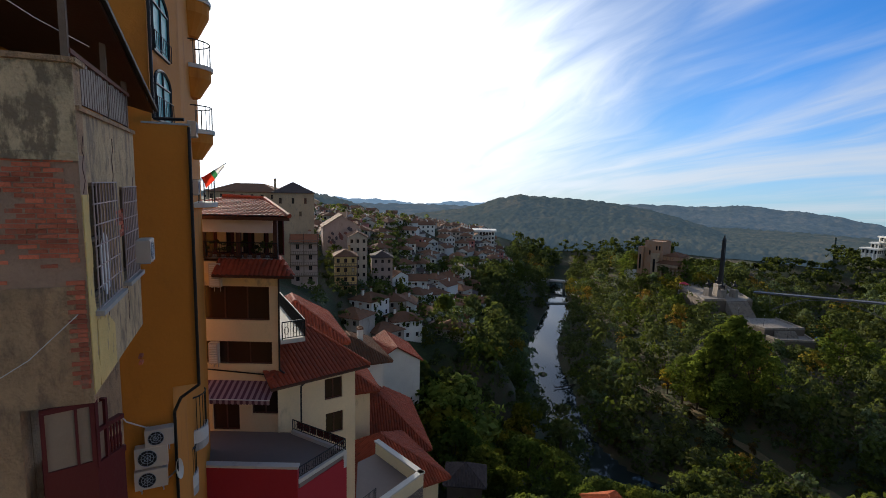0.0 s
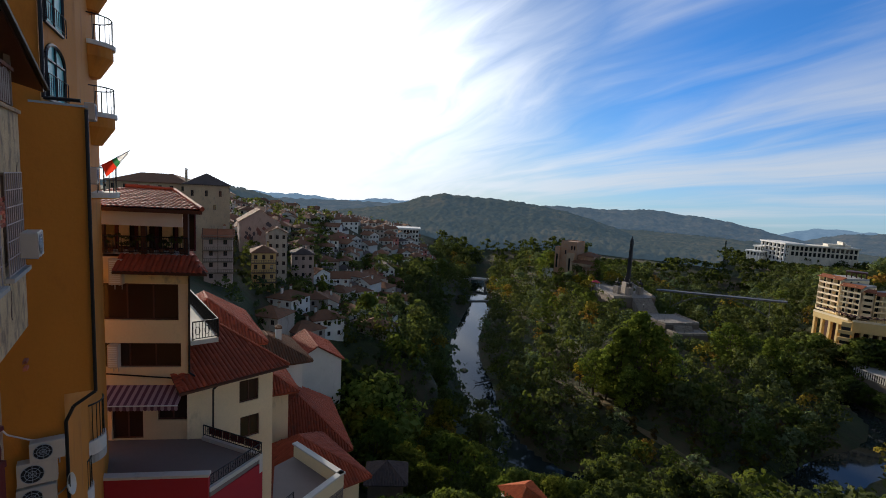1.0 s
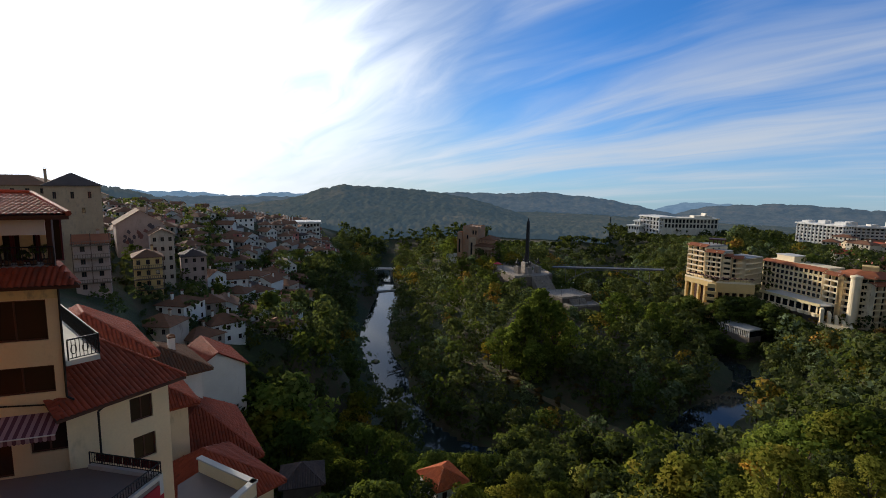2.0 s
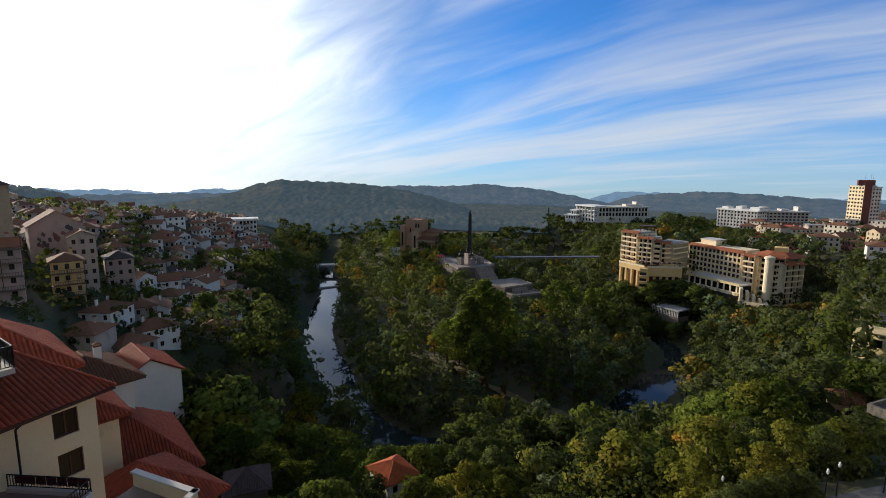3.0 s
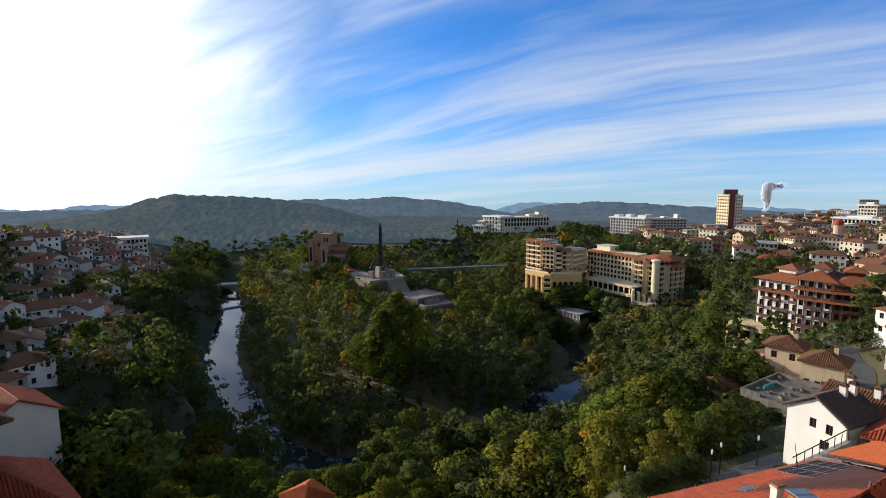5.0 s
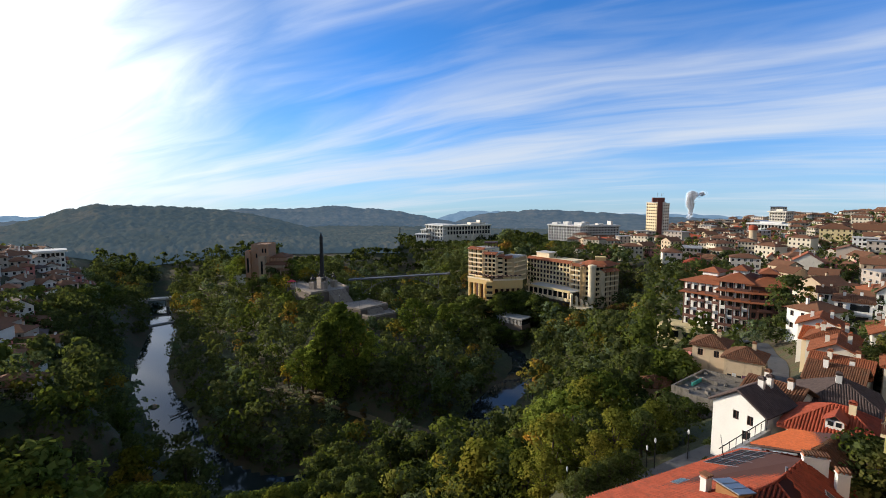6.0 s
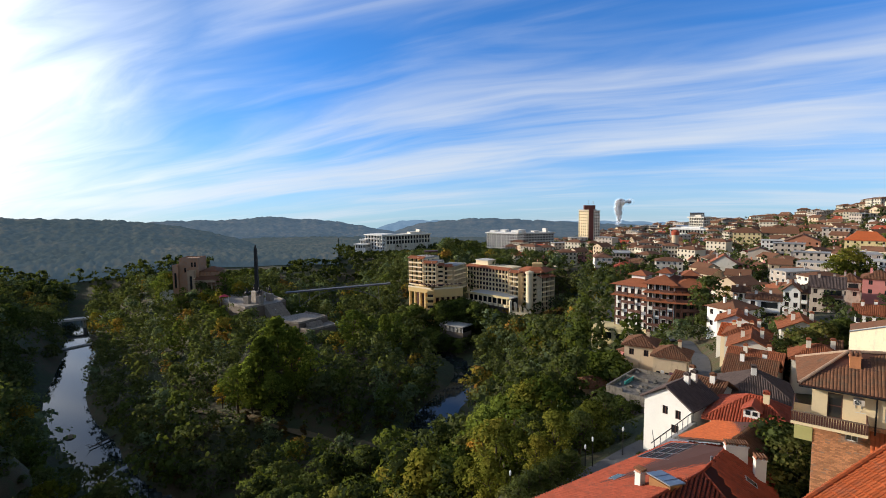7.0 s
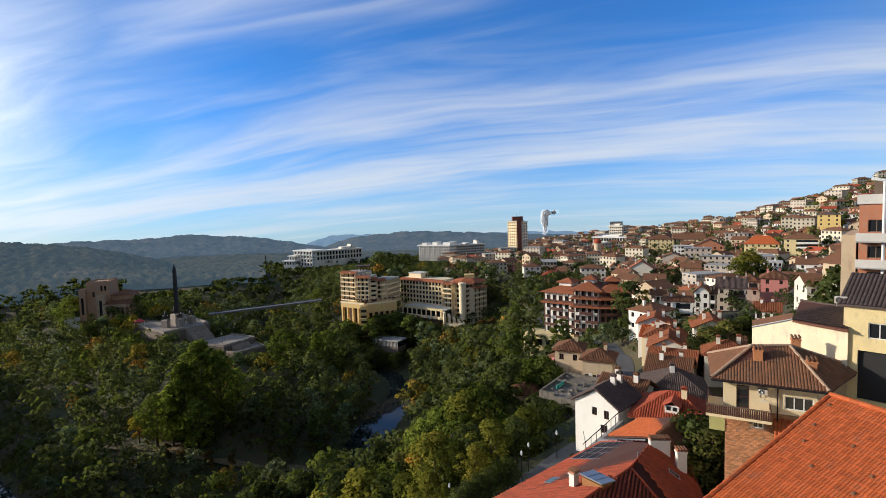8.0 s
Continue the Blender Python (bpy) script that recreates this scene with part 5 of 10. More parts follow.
        for i in range(n):
            x = -w / 2 + 0.8 + (w - 1.6) * i / (n - 1)
            part("pier", Shape().box(x - 0.55, x + 0.55, -7.3, -5.6, 4, zl - 0.01), PLASTER_OCHRE_PALE, root, at=mm)
        # dark colour stands in for the shade beneath the podium
        part("undercroft", Shape().box(-w / 2 + 0.6, w / 2 - 0.6, -2.5, 7.3, 4, zl - 0.02), WOOD_DARK, root, at=mm)
        for i in range(7):
            x = -w / 2 + 1 + (w - 2) * i / 6
            part("parasol", Shape().prism([(x - 1.1, -6.4), (x + 1.1, -6.4), (x + 1.1, -4.2), (x - 1.1, -4.2)], 33.6, 34.3, top=0.1).rod((x, -5.3, 31.3), (x, -5.3, 33.7), 0.06), WOOD_DARK, root, at=mm)
    at = pose(*polar(48.35, 302), 0, 0, -48)
    part("stair_tower", Shape().box(-1.8, 1.8, -1.4, 2.4, 4, 31.3), PLASTER_OCHRE_PALE, root, at=at)
    for k in range(6):
        part("stair_landing", Shape().box(-2.7, 2.3, -2.6, -1.41, 9.5 + k * 3.3, 9.5 + k * 3.3 + 1.5), PLASTER_OCHRE_PALE, root, at=at)
        # black panel painted in place of a shaded stair opening
        part("stair_opening", Shape().box(-1.7, 1.7, -1.46, -1.405, 11.1 + k * 3.3, 12.7 + k * 3.3), RUBBER, root, at=at)
    # terrace in front of the long wing, over a glazed storey with a scalloped parapet
    p, q = polar(52.5, 322), polar(57.35, 300)
    mm, w = front(p[0], p[1], q[0], q[1], 18, 0)
    part("terrace", Shape().box(-w / 2, w / 2, -9, 12, 26.0, 26.6), CONCRETE_LIGHT, root, at=mm)
    part("terrace_parapet", Shape().box(-w / 2, w / 2, -9.2, -8.9, 26.0, 27.4), PLASTER_SUNNY, root, at=mm)
    part("terrace_glazing", Shape().box(-w / 2 + 1, w / 2, -6.5, 9, 21.2, 25.99), GLASS, root, at=mm)
    part("terrace_base", Shape().box(-w / 2 + 0.5, w / 2, -6.4, 9, 2, 21.1), STONE_SHADED, root, at=mm)
    for i in range(9):
        x = -w / 2 + w * (i + 0.5) / 9
        part("column", Shape().box(x - 0.3, x + 0.3, -8.8, -8.2, 21.2, 25.99), HOTEL_CREAM, root, at=mm)
        ring = [(x + 0.46 * w / 9 * math.cos(math.pi + math.pi * k / 8), -8.9 + 1.6 * math.sin(math.pi + math.pi * k / 8)) for k in range(9)]
        part("bay_parapet", Shape().prism(ring, 21.1, 22.6), HOTEL_CREAM, root, at=mm)
    # ramp and buttresses below the east end
    for i in range(5):
        c = polar(57.5 + 0.55 * i, 300 - 0.4 * i)
        part("buttress", Shape().box(-0.7, 0.7, -3.5, 3, 2, 26.0 - 1.6 * i, chamfer=0.3), HOTEL_CREAM, root, at=pose(c[0], c[1], 0, 0, 0, -52))
    p, q = polar(57.3, 297), polar(59.6, 294)
    mm, w = front(p[0], p[1], q[0], q[1], 5, 0)
    part("ramp_wall", Shape().prism([(-w / 2, -2.5), (w / 2, -2.5), (w / 2, 2.5), (-w / 2, 2.5)], 2, 19.4), HOTEL_CREAM, root, at=mm)
    # slatted pavilion down the slope
    p, q = polar(49.3, 291), polar(52.0, 281)
    mm, w = front(p[0], p[1], q[0], q[1], 9, 0)
    pav = part("pavilion", Shape().box(-w / 2, w / 2, -4.0, 4.5, 2, 10.2), STONE_SHADED, root, at=mm)
    part("pavilion_roof", Shape().box(-w / 2 - 0.6, w / 2 + 0.6, -5, 5, 13.4, 14.0), CONCRETE, root, at=mm)
    for i in range(18):
        x = -w / 2 + 0.2 + (w - 0.4) * i / 17
        part("slat", Shape().box(x - 0.16, x + 0.16, -4.4, -4.0, 10.21, 13.39), CONCRETE_LIGHT, pav)
    part("pavilion_glazing", Shape().box(-w / 2 + 0.3, w / 2 - 0.3, -3.4, 4.2, 10.21, 13.39), GLASS, pav)
    rt = Shape().box(-4.4, 4.4, -3.5, 3.5, 51.6, 52.3)
    for x in (-4, -2, 0, 2, 4):
        rt.box(x - 0.2, x + 0.2, -3.3, -2.9, 48.5, 51.6).box(x - 0.2, x + 0.2, 2.9, 3.3, 48.5, 51.6)
    part("roof_pergola", rt, WOOD_DARK, root, at=pose(*polar(48.5, 336), 0, 0, -47))
    part("roof_cabin", Shape().box(-4, 4, -3, 3, 30, 48.4), HOTEL_CREAM, root, at=pose(*polar(48.7, 334), 0, 0, -47))


build_hotel()


def pilastered(label, p, q, d, z0, z1, floors, cols, wall, base=6, penthouse=(), side=4, name="institute_building", deep=0.9):
    """A long flat-roofed block: deep windows between pilasters, an overhanging roof slab and set-back roof storeys."""
    mm, w = front(p[0], p[1], q[0], q[1], d, 0)
    root = thing(name, mm, label, "building")
    fh = (z1 - z0) / floors
    s = Shape()
    c = [(-w / 2, -d / 2), (w / 2, -d / 2), (w / 2, d / 2), (-w / 2, d / 2)]
    todo = []
    for (a, b), n in zip(((c[0], c[1]), (c[1], c[2]), (c[2], c[3]), (c[3], c[0])), (cols, side, cols, side)):
        length = math.hypot(b[0] - a[0], b[1] - a[1])
        hs = [(length * (i + 0.5) / n - 0.33 * length / n, length * (i + 0.5) / n + 0.33 * length / n, z0 + k * fh + 0.9, z0 + (k + 1) * fh - 0.5) for i in range(n) for k in range(floors)]
        wall_with_openings(s, a, b, z0 - base, z1, hs, 0.5)
        todo += [(a, b, h) for h in hs] if (a, b) in ((c[0], c[1]), (c[3], c[0])) else []
    part("wall", s, wall, root)
    part("glazing", Shape().box(-w / 2 + 0.55, w / 2 - 0.55, -d / 2 + 0.55, d / 2 - 0.55, z0, z1 - 0.1), GLASS, root)
    for i in range(cols + 1):
        x = min(max(-w / 2 + w * i / cols, -w / 2 + 0.35), w / 2 - 0.35)
        part("pilaster", Shape().box(x - 0.3, x + 0.3, -d / 2 - deep, -d / 2 - 0.003, z0 - base, z1 - 0.01), wall, root)
    for k in range(floors):
        part("band", Shape().box(-w / 2, w / 2, -d / 2 - deep * 0.5, -d / 2 - 0.003, z0 + k * fh - 0.2, z0 + k * fh + 0.35), wall, root)
    part("roof", Shape().box(-w / 2 - 1.3, w / 2 + 1.3, -d / 2 - 1.8, d / 2 + 1.0, z1, z1 + 1.3, chamfer=0.2), wall, root)
    for x0, x1, h in penthouse:
        part("roof_storey", Shape().box(x0 * w, x1 * w, -d * 0.28, d * 0.3, z1 + 1.31, z1 + 1.3 + h), wall, root)
    return root


pilastered("white university building with a broad roof slab above the woods", polar(41.15, 622), polar(43.05, 600), 20, 28, 45.5, 4, 6, PLASTER_WHITE, base=8, deep=1.2)
pilastered("long shaded university wing with two rows of tall windows", polar(43.15, 602), polar(48.4, 628), 18, 34, 44.6, 2, 16, PLASTER_PALE, base=14, penthouse=((0.1, 0.42, 2.2), (0.3, 0.33, 5.0)), deep=0.7)
pilastered("low white annexe stepping down beside the university", polar(40.0, 612), polar(41.1, 606), 12, 30, 34.5, 1, 4, PLASTER_WHITE, base=8)
pilastered("low white step of the university annexe", polar(40.6, 618), polar(41.12, 615), 12, 30, 39.5, 2, 2, PLASTER_WHITE, base=8)
pilastered("bright white apartment block with rows of balconies and roof turrets", polar(54.9, 560), polar(58.3, 542), 16, 34, 49.5, 5, 12, PLASTER_WHITE, penthouse=((-0.45, -0.3, 1.8), (-0.1, 0.05, 2.8), (0.25, 0.48, 2.4)), name="apartment_building", deep=1.0)
# shaded side of the white block above; its shade is in the grey wall
pilastered("long apartment block in painted shade grey with stepped roof storeys", polar(58.6, 562), polar(62.3, 578), 16, 34, 48.0, 5, 12, CONCRETE_LIGHT, penthouse=((-0.44, -0.3, 3.4), (-0.05, 0.1, 1.6), (0.3, 0.36, 4.0)), name="apartment_building", deep=0.6)
pilastered("pale square hotel tower on the town skyline", polar(75.9, 640), polar(77.2, 632), 14, 44, 63.0, 6, 6, PLASTER_PALE, penthouse=((-0.2, 0.2, 2.0),), name="apartment_building", deep=0.5)
pilastered("long white department store below the tower on the skyline", polar(74.2, 600), polar(78.6, 585), 16, 38, 52.0, 3, 16, PLASTER_WHITE, penthouse=((-0.3, 0.1, 1.5),), name="office_building", deep=0.5)
pilastered("long white school building above the old quarter", polar(3.2, 385), polar(6.0, 385), 12, 40, 50.0, 3, 8, PLASTER_WHITE, name="school_building", deep=0.4)

# the residential tower: two slabs of flats round a red core
CORE_RED = surface("core_red", (0.17, 0.055, 0.04), vary=0.25, scale=0.4)
TOWER = thing("apartment_tower", pose(0, 0, 0), "cream fourteen-storey apartment tower with a dark red lift core", "building")


def tower_slab(p, q, d, z0, z1, floors, cols, wall):
    mm, w = front(p[0], p[1], q[0], q[1], d, 0)
    fh = (z1 - z0) / floors
    s = Shape()
    hs = [(w * (i + 0.5) / cols - 0.3 * w / cols, w * (i + 0.5) / cols + 0.3 * w / cols, z0 + k * fh + 0.9, z0 + k * fh + 2.3) for i in range(cols) for k in range(floors)]
    wall_with_openings(s, (-w / 2, -d / 2), (w / 2, -d / 2), z0 - 6, z1, hs, 0.4)
    for a, b in (((w / 2, -d / 2), (w / 2, d / 2)), ((w / 2, d / 2), (-w / 2, d / 2)), ((-w / 2, d / 2), (-w / 2, -d / 2))):
        wall_with_openings(s, a, b, z0 - 6, z1, [], 0.4)
    sl = part("slab_block", s, wall, TOWER, at=mm)
    for h in hs:
        window(sl, (-w / 2, -d / 2), (w / 2, -d / 2), h[0], h[2], h[1] - h[0], h[3] - h[2], WOOD_DARK, GLASS, deep=0.3, pane=False)
    for k in range(1, floors):
        part("band", Shape().box(-w / 2 - 0.05, w / 2 + 0.05, -d / 2 - 0.25, -d / 2 - 0.003, z0 + k * fh - 0.12, z0 + k * fh + 0.25), wall, sl)
    part("parapet", Shape().box(-w / 2 - 0.2, w / 2 + 0.2, -d / 2 - 0.3, d / 2 + 0.2, z1, z1 + 0.8), CONCRETE_LIGHT, sl)


tower_slab(polar(64.95, 522), polar(66.0, 512), 10, 37, 74.5, 13, 5, PLASTER_CREAM)
tower_slab(polar(66.55, 513), polar(67.15, 520), 10, 37, 73.5, 13, 3, PLASTER_PALE)
mm, w = front(*polar(66.0, 511)[:2], *polar(66.5, 511.5)[:2], 10, 0)
part("lift_core", Shape().box(-w / 2, w / 2, -4.2, 5, 31, 78.0), CORE_RED, TOWER, at=mm)
part("lift_core", Shape().box(-w * 1.4, w * 0.9, -3, 6, 75.4, 79.5), CORE_RED, TOWER, at=mm)
part("mast", Shape().rod((-2, 0, 80.4), (-2, 0, 84.5), 0.12).rod((1.5, 1, 80.4), (1.5, 1, 83.5), 0.1).rod((3, 3, 80.4), (3, 3, 83.8), 0.1), METAL_GREY, TOWER, at=mm)

# ---------------------------------------------------------------- town houses, spread over both slopes
PROTO = []


def proto(label, *a, **k):
    m = pose(-400 - 22 * len(PROTO), -340, ground_at(-400 - 22 * len(PROTO), -340) + 2.0)
    PROTO.append(house(m, label, *a, sides="fl", group="town houses", **k))


proto("white plastered house with a brown tiled hip roof", 9, 8, -5, 5.6, 1.9, "hip", PLASTER_WHITE, TILE_BROWN, cols=(3, 3), chimneys=((0.2, 0.1), (-0.25, 0.1)))
proto("white gabled house with dark wooden windows", 8, 9, -5, 5.4, 2.2, "gable_y", PLASTER_WHITE, TILE_BROWN, cols=(2, 3))
proto("cream house with a brown tiled gable roof", 10, 8, -5, 5.8, 2.3, "gable_x", PLASTER_PALE, TILE_BROWN, cols=(4, 2), chimneys=((0.3, 0.05),))
proto("grey plastered house with an aged brown roof", 9, 8, -5, 6.2, 2.0, "hip", PLASTER_GREY, TILE_BROWN, cols=(3, 2))
proto("small white house with a grey-brown roof", 7, 6.5, -4, 3.2, 1.7, "hip", PLASTER_WHITE, TILE_GREY, floors=1, cols=(2, 2))
proto("three storey cream house with a terracotta roof", 11, 9, -5, 8.6, 2.1, "hip", PLASTER_PALE, TILE_TERRACOTTA, floors=3, cols=(4, 3), chimneys=((0.2, 0.1), (-0.3, -0.1)))
proto("three storey beige house with a brown gable roof", 10, 10, -5, 8.4, 2.6, "gable_x", PLASTER_BEIGE, TILE_BROWN, floors=3, cols=(3, 3))
proto("long white house with a faded brown roof", 13, 7.5, -5, 5.2, 1.9, "gable_x", PLASTER_WHITE, TILE_BROWN, cols=(5, 2), chimneys=((0.35, 0.0), (-0.1, 0.1)))
proto("pink plastered house with a low tiled roof", 9, 8, -5, 5.8, 1.6, "hip", PLASTER_PINK, TILE_BROWN, cols=(3, 2))
proto("brick house with an orange hip roof", 9, 9, -5, 6.0, 2.0, "hip", BRICK, TILE_TERRACOTTA, cols=(3, 2))
proto("four storey cream apartment house with a tiled roof", 14, 10, -6, 11.4, 1.8, "hip", PLASTER_PALE, TILE_BROWN, floors=4, cols=(5, 3), win=(1.3, 1.4), frames=METAL_WHITE)
proto("four storey grey apartment block with a flat roof", 16, 10, -6, 12.0, 0.4, "flat", PLASTER_GREY, CONCRETE, floors=4, cols=(6, 3), win=(1.4, 1.4), frames=METAL_WHITE, chimneys=((0.3, 0.0),), over=0.2)
# plan, wall top, roof form, rise and materials of each kind, for the houses too far off to be told apart
FAR_SLOTS = [FAR_WHITE, FAR_PALE, PLASTER_BEIGE, PLASTER_GREY, PLASTER_PINK, BRICK, TILE_BROWN, TILE_RED, TILE_ORANGE, TILE_GREY, CONCRETE, GLASS]
FAR_KIND = ((9, 8, 5.6, 1.9, "hip", 0, 6), (8, 9, 5.4, 2.2, "gable_y", 0, 6), (10, 8, 5.8, 2.3, "gable_x", 1, 7), (9, 8, 6.2, 2.0, "hip", 3, 6), (7, 6.5, 3.2, 1.7, "hip", 0, 9),
            (11, 9, 8.6, 2.1, "hip", 1, 6), (10, 10, 8.4, 2.6, "gable_x", 2, 6), (13, 7.5, 5.2, 1.9, "gable_x", 0, 6), (9, 8, 5.8, 1.6, "hip", 4, 6), (9, 9, 6.0, 2.0, "hip", 5, 6),
            (14, 10, 11.4, 1.8, "hip", 1, 6), (16, 10, 12.0, 0.4, "flat", 3, 10))
FAR_TOWN = Shape()


def far_house(m, k):
    w, d, z1, rise, form, ws, rs = FAR_KIND[k]
    a, b, t = w / 2, d / 2, Shape()
    t.box(-a, a, -b, b, -6, z1, ws)
    for pl in roof_planes(w, d, z1 + 0.02, rise, form, 0.5):
        t.poly(pl, rs)
        t.poly([(x, y, z - 0.15) for x, y, z in pl][::-1], rs)
    if form == "gable_x":
        for x in (-a, a):
            t.poly([(x, -b, z1), (x, b, z1), (x, 0, z1 + rise * 0.9)], ws)
    if form == "gable_y":
        for y in (-b, b):
            t.poly([(-a, y, z1), (a, y, z1), (0, y, z1 + rise * 0.9)], ws)
    t.box(a * 0.4, a * 0.4 + 0.7, 0.4, 1.0, z1, z1 + rise + 0.8, ws)
    n, fl = max(2, round(w / 3)), max(1, round(z1 / 2.9))
    for j in range(fl):
        zb = z1 - (j + 1) * 2.9 + 1.0
        for i in range(n):
            x = -a + w * (i + 0.5) / n
            t.box(x - 0.55, x + 0.55, -b - 0.03, -b + 0.05, zb, zb + 1.35, 11)
            y = -b + d * (i + 0.5) / n
            t.box(-a - 0.03, -a + 0.05, y - 0.5, y + 0.5, zb, zb + 1.35, 11)
    o = len(FAR_TOWN.v)
    FAR_TOWN.v += [tuple(m @ Vector(p)) for p in t.v]
    FAR_TOWN.f += [tuple(o + i for i in q) for q in t.f]
    FAR_TOWN.k += t.k


PLACED = []


def free(x, y, r):
    q = np.array(PLACED)
    return bool(((x - q[:, 0]) ** 2 + (y - q[:, 1]) ** 2 > (r + q[:, 2]) ** 2).all())


def reserve(x, y, r):
    PLACED.append((x, y, r))
    clear(x, y, r * 0.7)


NAMED = ((26, 0, 16), (42, 0, 10), (52, -4, 9), (36, 10, 12), (62, 9, 9), (75, 10, 9), (66, 18, 7), (90, 24, 7), (89, 29.5, 8), (97, 27, 5), (101, 33, 5), (94, 40, 4), (178, 52, 26), 
         (-3, 40, 12), (-8, 28, 14), (-8, 54, 10), (-9, 101, 8), (-42, 142, 15), (-37, 188, 12), (-29, 174, 6), (-21, 183, 6), (-29, 157, 6), (28, 74, 6), (149, 58, 10), (96, 14, 7), (103, 15, 7), (111, 17, 7), (118, 19, 7), (126, 21, 7), (104, 32, 6), (113, 34, 6), (122, 36, 6), (78, 36, 5),
         (48, 10, 8), (52, 14, 8))
for p in NAMED:
    reserve(*p)
for p in STREET[::2]:
    PLACED.append((p[0], p[1], 2.6))
# houses of the right-hand quarter that stand out: az from, az to, distance, depth, eave, rise, form, wall, roof, floors, columns, balcony levels
QUARTER = (
    ("white apartment house with curved balconies and a brown roof", 81.3, 84.0, 150, 9, 59.2, 1.0, "hip", PLASTER_WHITE, TILE_BROWN, 3, 3, 2),
    ("white gabled apartment house with a brown roof", 84.15, 85.5, 176, 9, 57.9, 2.2, "gable_y", PLASTER_WHITE, TILE_BROWN, 3, 2, 0),
    ("pale apartment house with dark loggias", 85.5, 86.1, 177, 8, 57.4, 1.0, "shed", PLASTER_BEIGE, TILE_BROWN, 3, 1, 3),
    ("grey-roofed apartment house with stacked wooden balconies", 86.2, 88.7, 190, 10, 57.5, 2.9, "gable_x", PLASTER_GREY, TILE_GREY, 3, 3, 2),
    ("brown-roofed house with a white balcony", 88.3, 89.8, 212, 9, 57.0, 2.1, "hip", PLASTER_GREY, TILE_BROWN, 2, 2, 1),
    ("pink plastered house with a low tiled roof", 89.9, 92.1, 205, 9, 59.3, 2.3, "hip", PLASTER_PINK, TILE_BROWN, 2, 2, 0),
    ("flat white house with a glazed upper storey", 89.8, 91.6, 300, 10, 55.7, 1.6, "flat", PLASTER_WHITE, CONCRETE_LIGHT, 2, 5, 0),
    ("long white house with a low brown roof", 92.7, 95.6, 290, 10, 56.0, 2.9, "gable_x", PLASTER_WHITE, TILE_BROWN, 1, 3, 0),
    ("cream villa with a white balcony front", 91.7, 94.4, 373, 13, 63.0, 3.2, "hip", PLASTER_SUNNY, TILE_BROWN, 3, 4, 2),
    ("long yellow house with an orange roof", 88.5, 91.4, 400, 11, 58.0, 5.4, "hip", PLASTER_SUNNY, TILE_ORANGE, 2, 6, 0),
    ("brick gable building with a brown roof", 84.1, 86.8, 400, 16, 56.3, 4.8, "gable_y", BRICK, TILE_BROWN, 2, 5, 0),
    ("white terrace of flats beside the brick gable", 82.2, 84.0, 404, 10, 56.2, 1.2, "flat", PLASTER_WHITE, CONCRETE_LIGHT, 3, 5, 2),
    ("house with a blind grey gable wall", 77.9, 80.3, 305, 12, 50.2, 4.6, "gable_y", PLASTER_PALE, TILE_TERRACOTTA, 0, 1, 0),
    ("second house with a blind grey end wall", 81.15, 83.0, 360, 12, 52.2, 2.5, "gable_y", PLASTER_GREY, TILE_BROWN, 0, 1, 0),
    ("large cream school building with a brown roof", 79.8, 82.2, 465, 14, 57.4, 3.7, "hip", PLASTER_SUNNY, TILE_BROWN, 3, 6, 0),
    ("long school wing with a broad brown roof", 82.2, 85.1, 480, 14, 56.4, 4.2, "gable_x", PLASTER_CREAM, TILE_BROWN, 2, 8, 0),
    ("low hall with a pale curved roof", 70.2, 72.6, 470, 14, 45.3, 2.6, "hip", PLASTER_GREY, METAL_CREAM, 1, 5, 0),
    ("pink house with a red roof above the residence", 68.7, 70.9, 296, 10, 47.1, 2.9, "hip", PLASTER_PINK, TILE_RED, 2, 3, 0),
    ("tall yellow house on the hillside", 94.2, 95.9, 440, 10, 76.2, 1.5, "hip", YELLOW_MOTTLED, TILE_GREY, 3, 3, 0),
    ("long cream building high on the hillside", 93.2, 95.6, 560, 10, 82.0, 2.8, "flat", PLASTER_SUNNY, CONCRETE_LIGHT, 2, 8, 0),
    ("low white house with a faded orange roof", 89.5, 91.5, 138, 8, 60.0, 1.5, "gable_x", PLASTER_WHITE, TILE_TERRACOTTA, 1, 3, 0),
    ("street house with a brown hip roof", 78.85, 80.2, 236, 8, 48.4, 1.5, "hip", PLASTER_WHITE, TILE_BROWN, 2, 3, 0),
    ("street house with a red end wall and a brown roof", 80.05, 81.4, 190, 8, 54.2, 1.5, "gable_x", PLASTER_PALE, TILE_BROWN, 2, 3, 0),
    ("narrow beige town house with small balconies", 75.95, 76.65, 335, 8, 47.6, 2.7, "gable_y", PLASTER_BEIGE, TILE_TERRACOTTA, 2, 2, 1),
    ("narrow yellow town house with small balconies", 76.6, 77.25, 320, 8, 47.0, 2.8, "gable_y", PLASTER_SUNNY, TILE_RED, 2, 2, 1),
    ("narrow pink town house with small balconies", 77.2, 77.9, 306, 8, 47.4, 2.7, "gable_y", PLASTER_PINK, TILE_TERRACOTTA, 2, 2, 1),
)
for q in QUARTER:
    half = q[3] * math.radians(q[2] - q[1]) / 2
    reserve(*polar((q[1] + q[2]) / 2, q[3] + q[4] / 2)[:2], max(half, q[4] / 2) * 0.95)
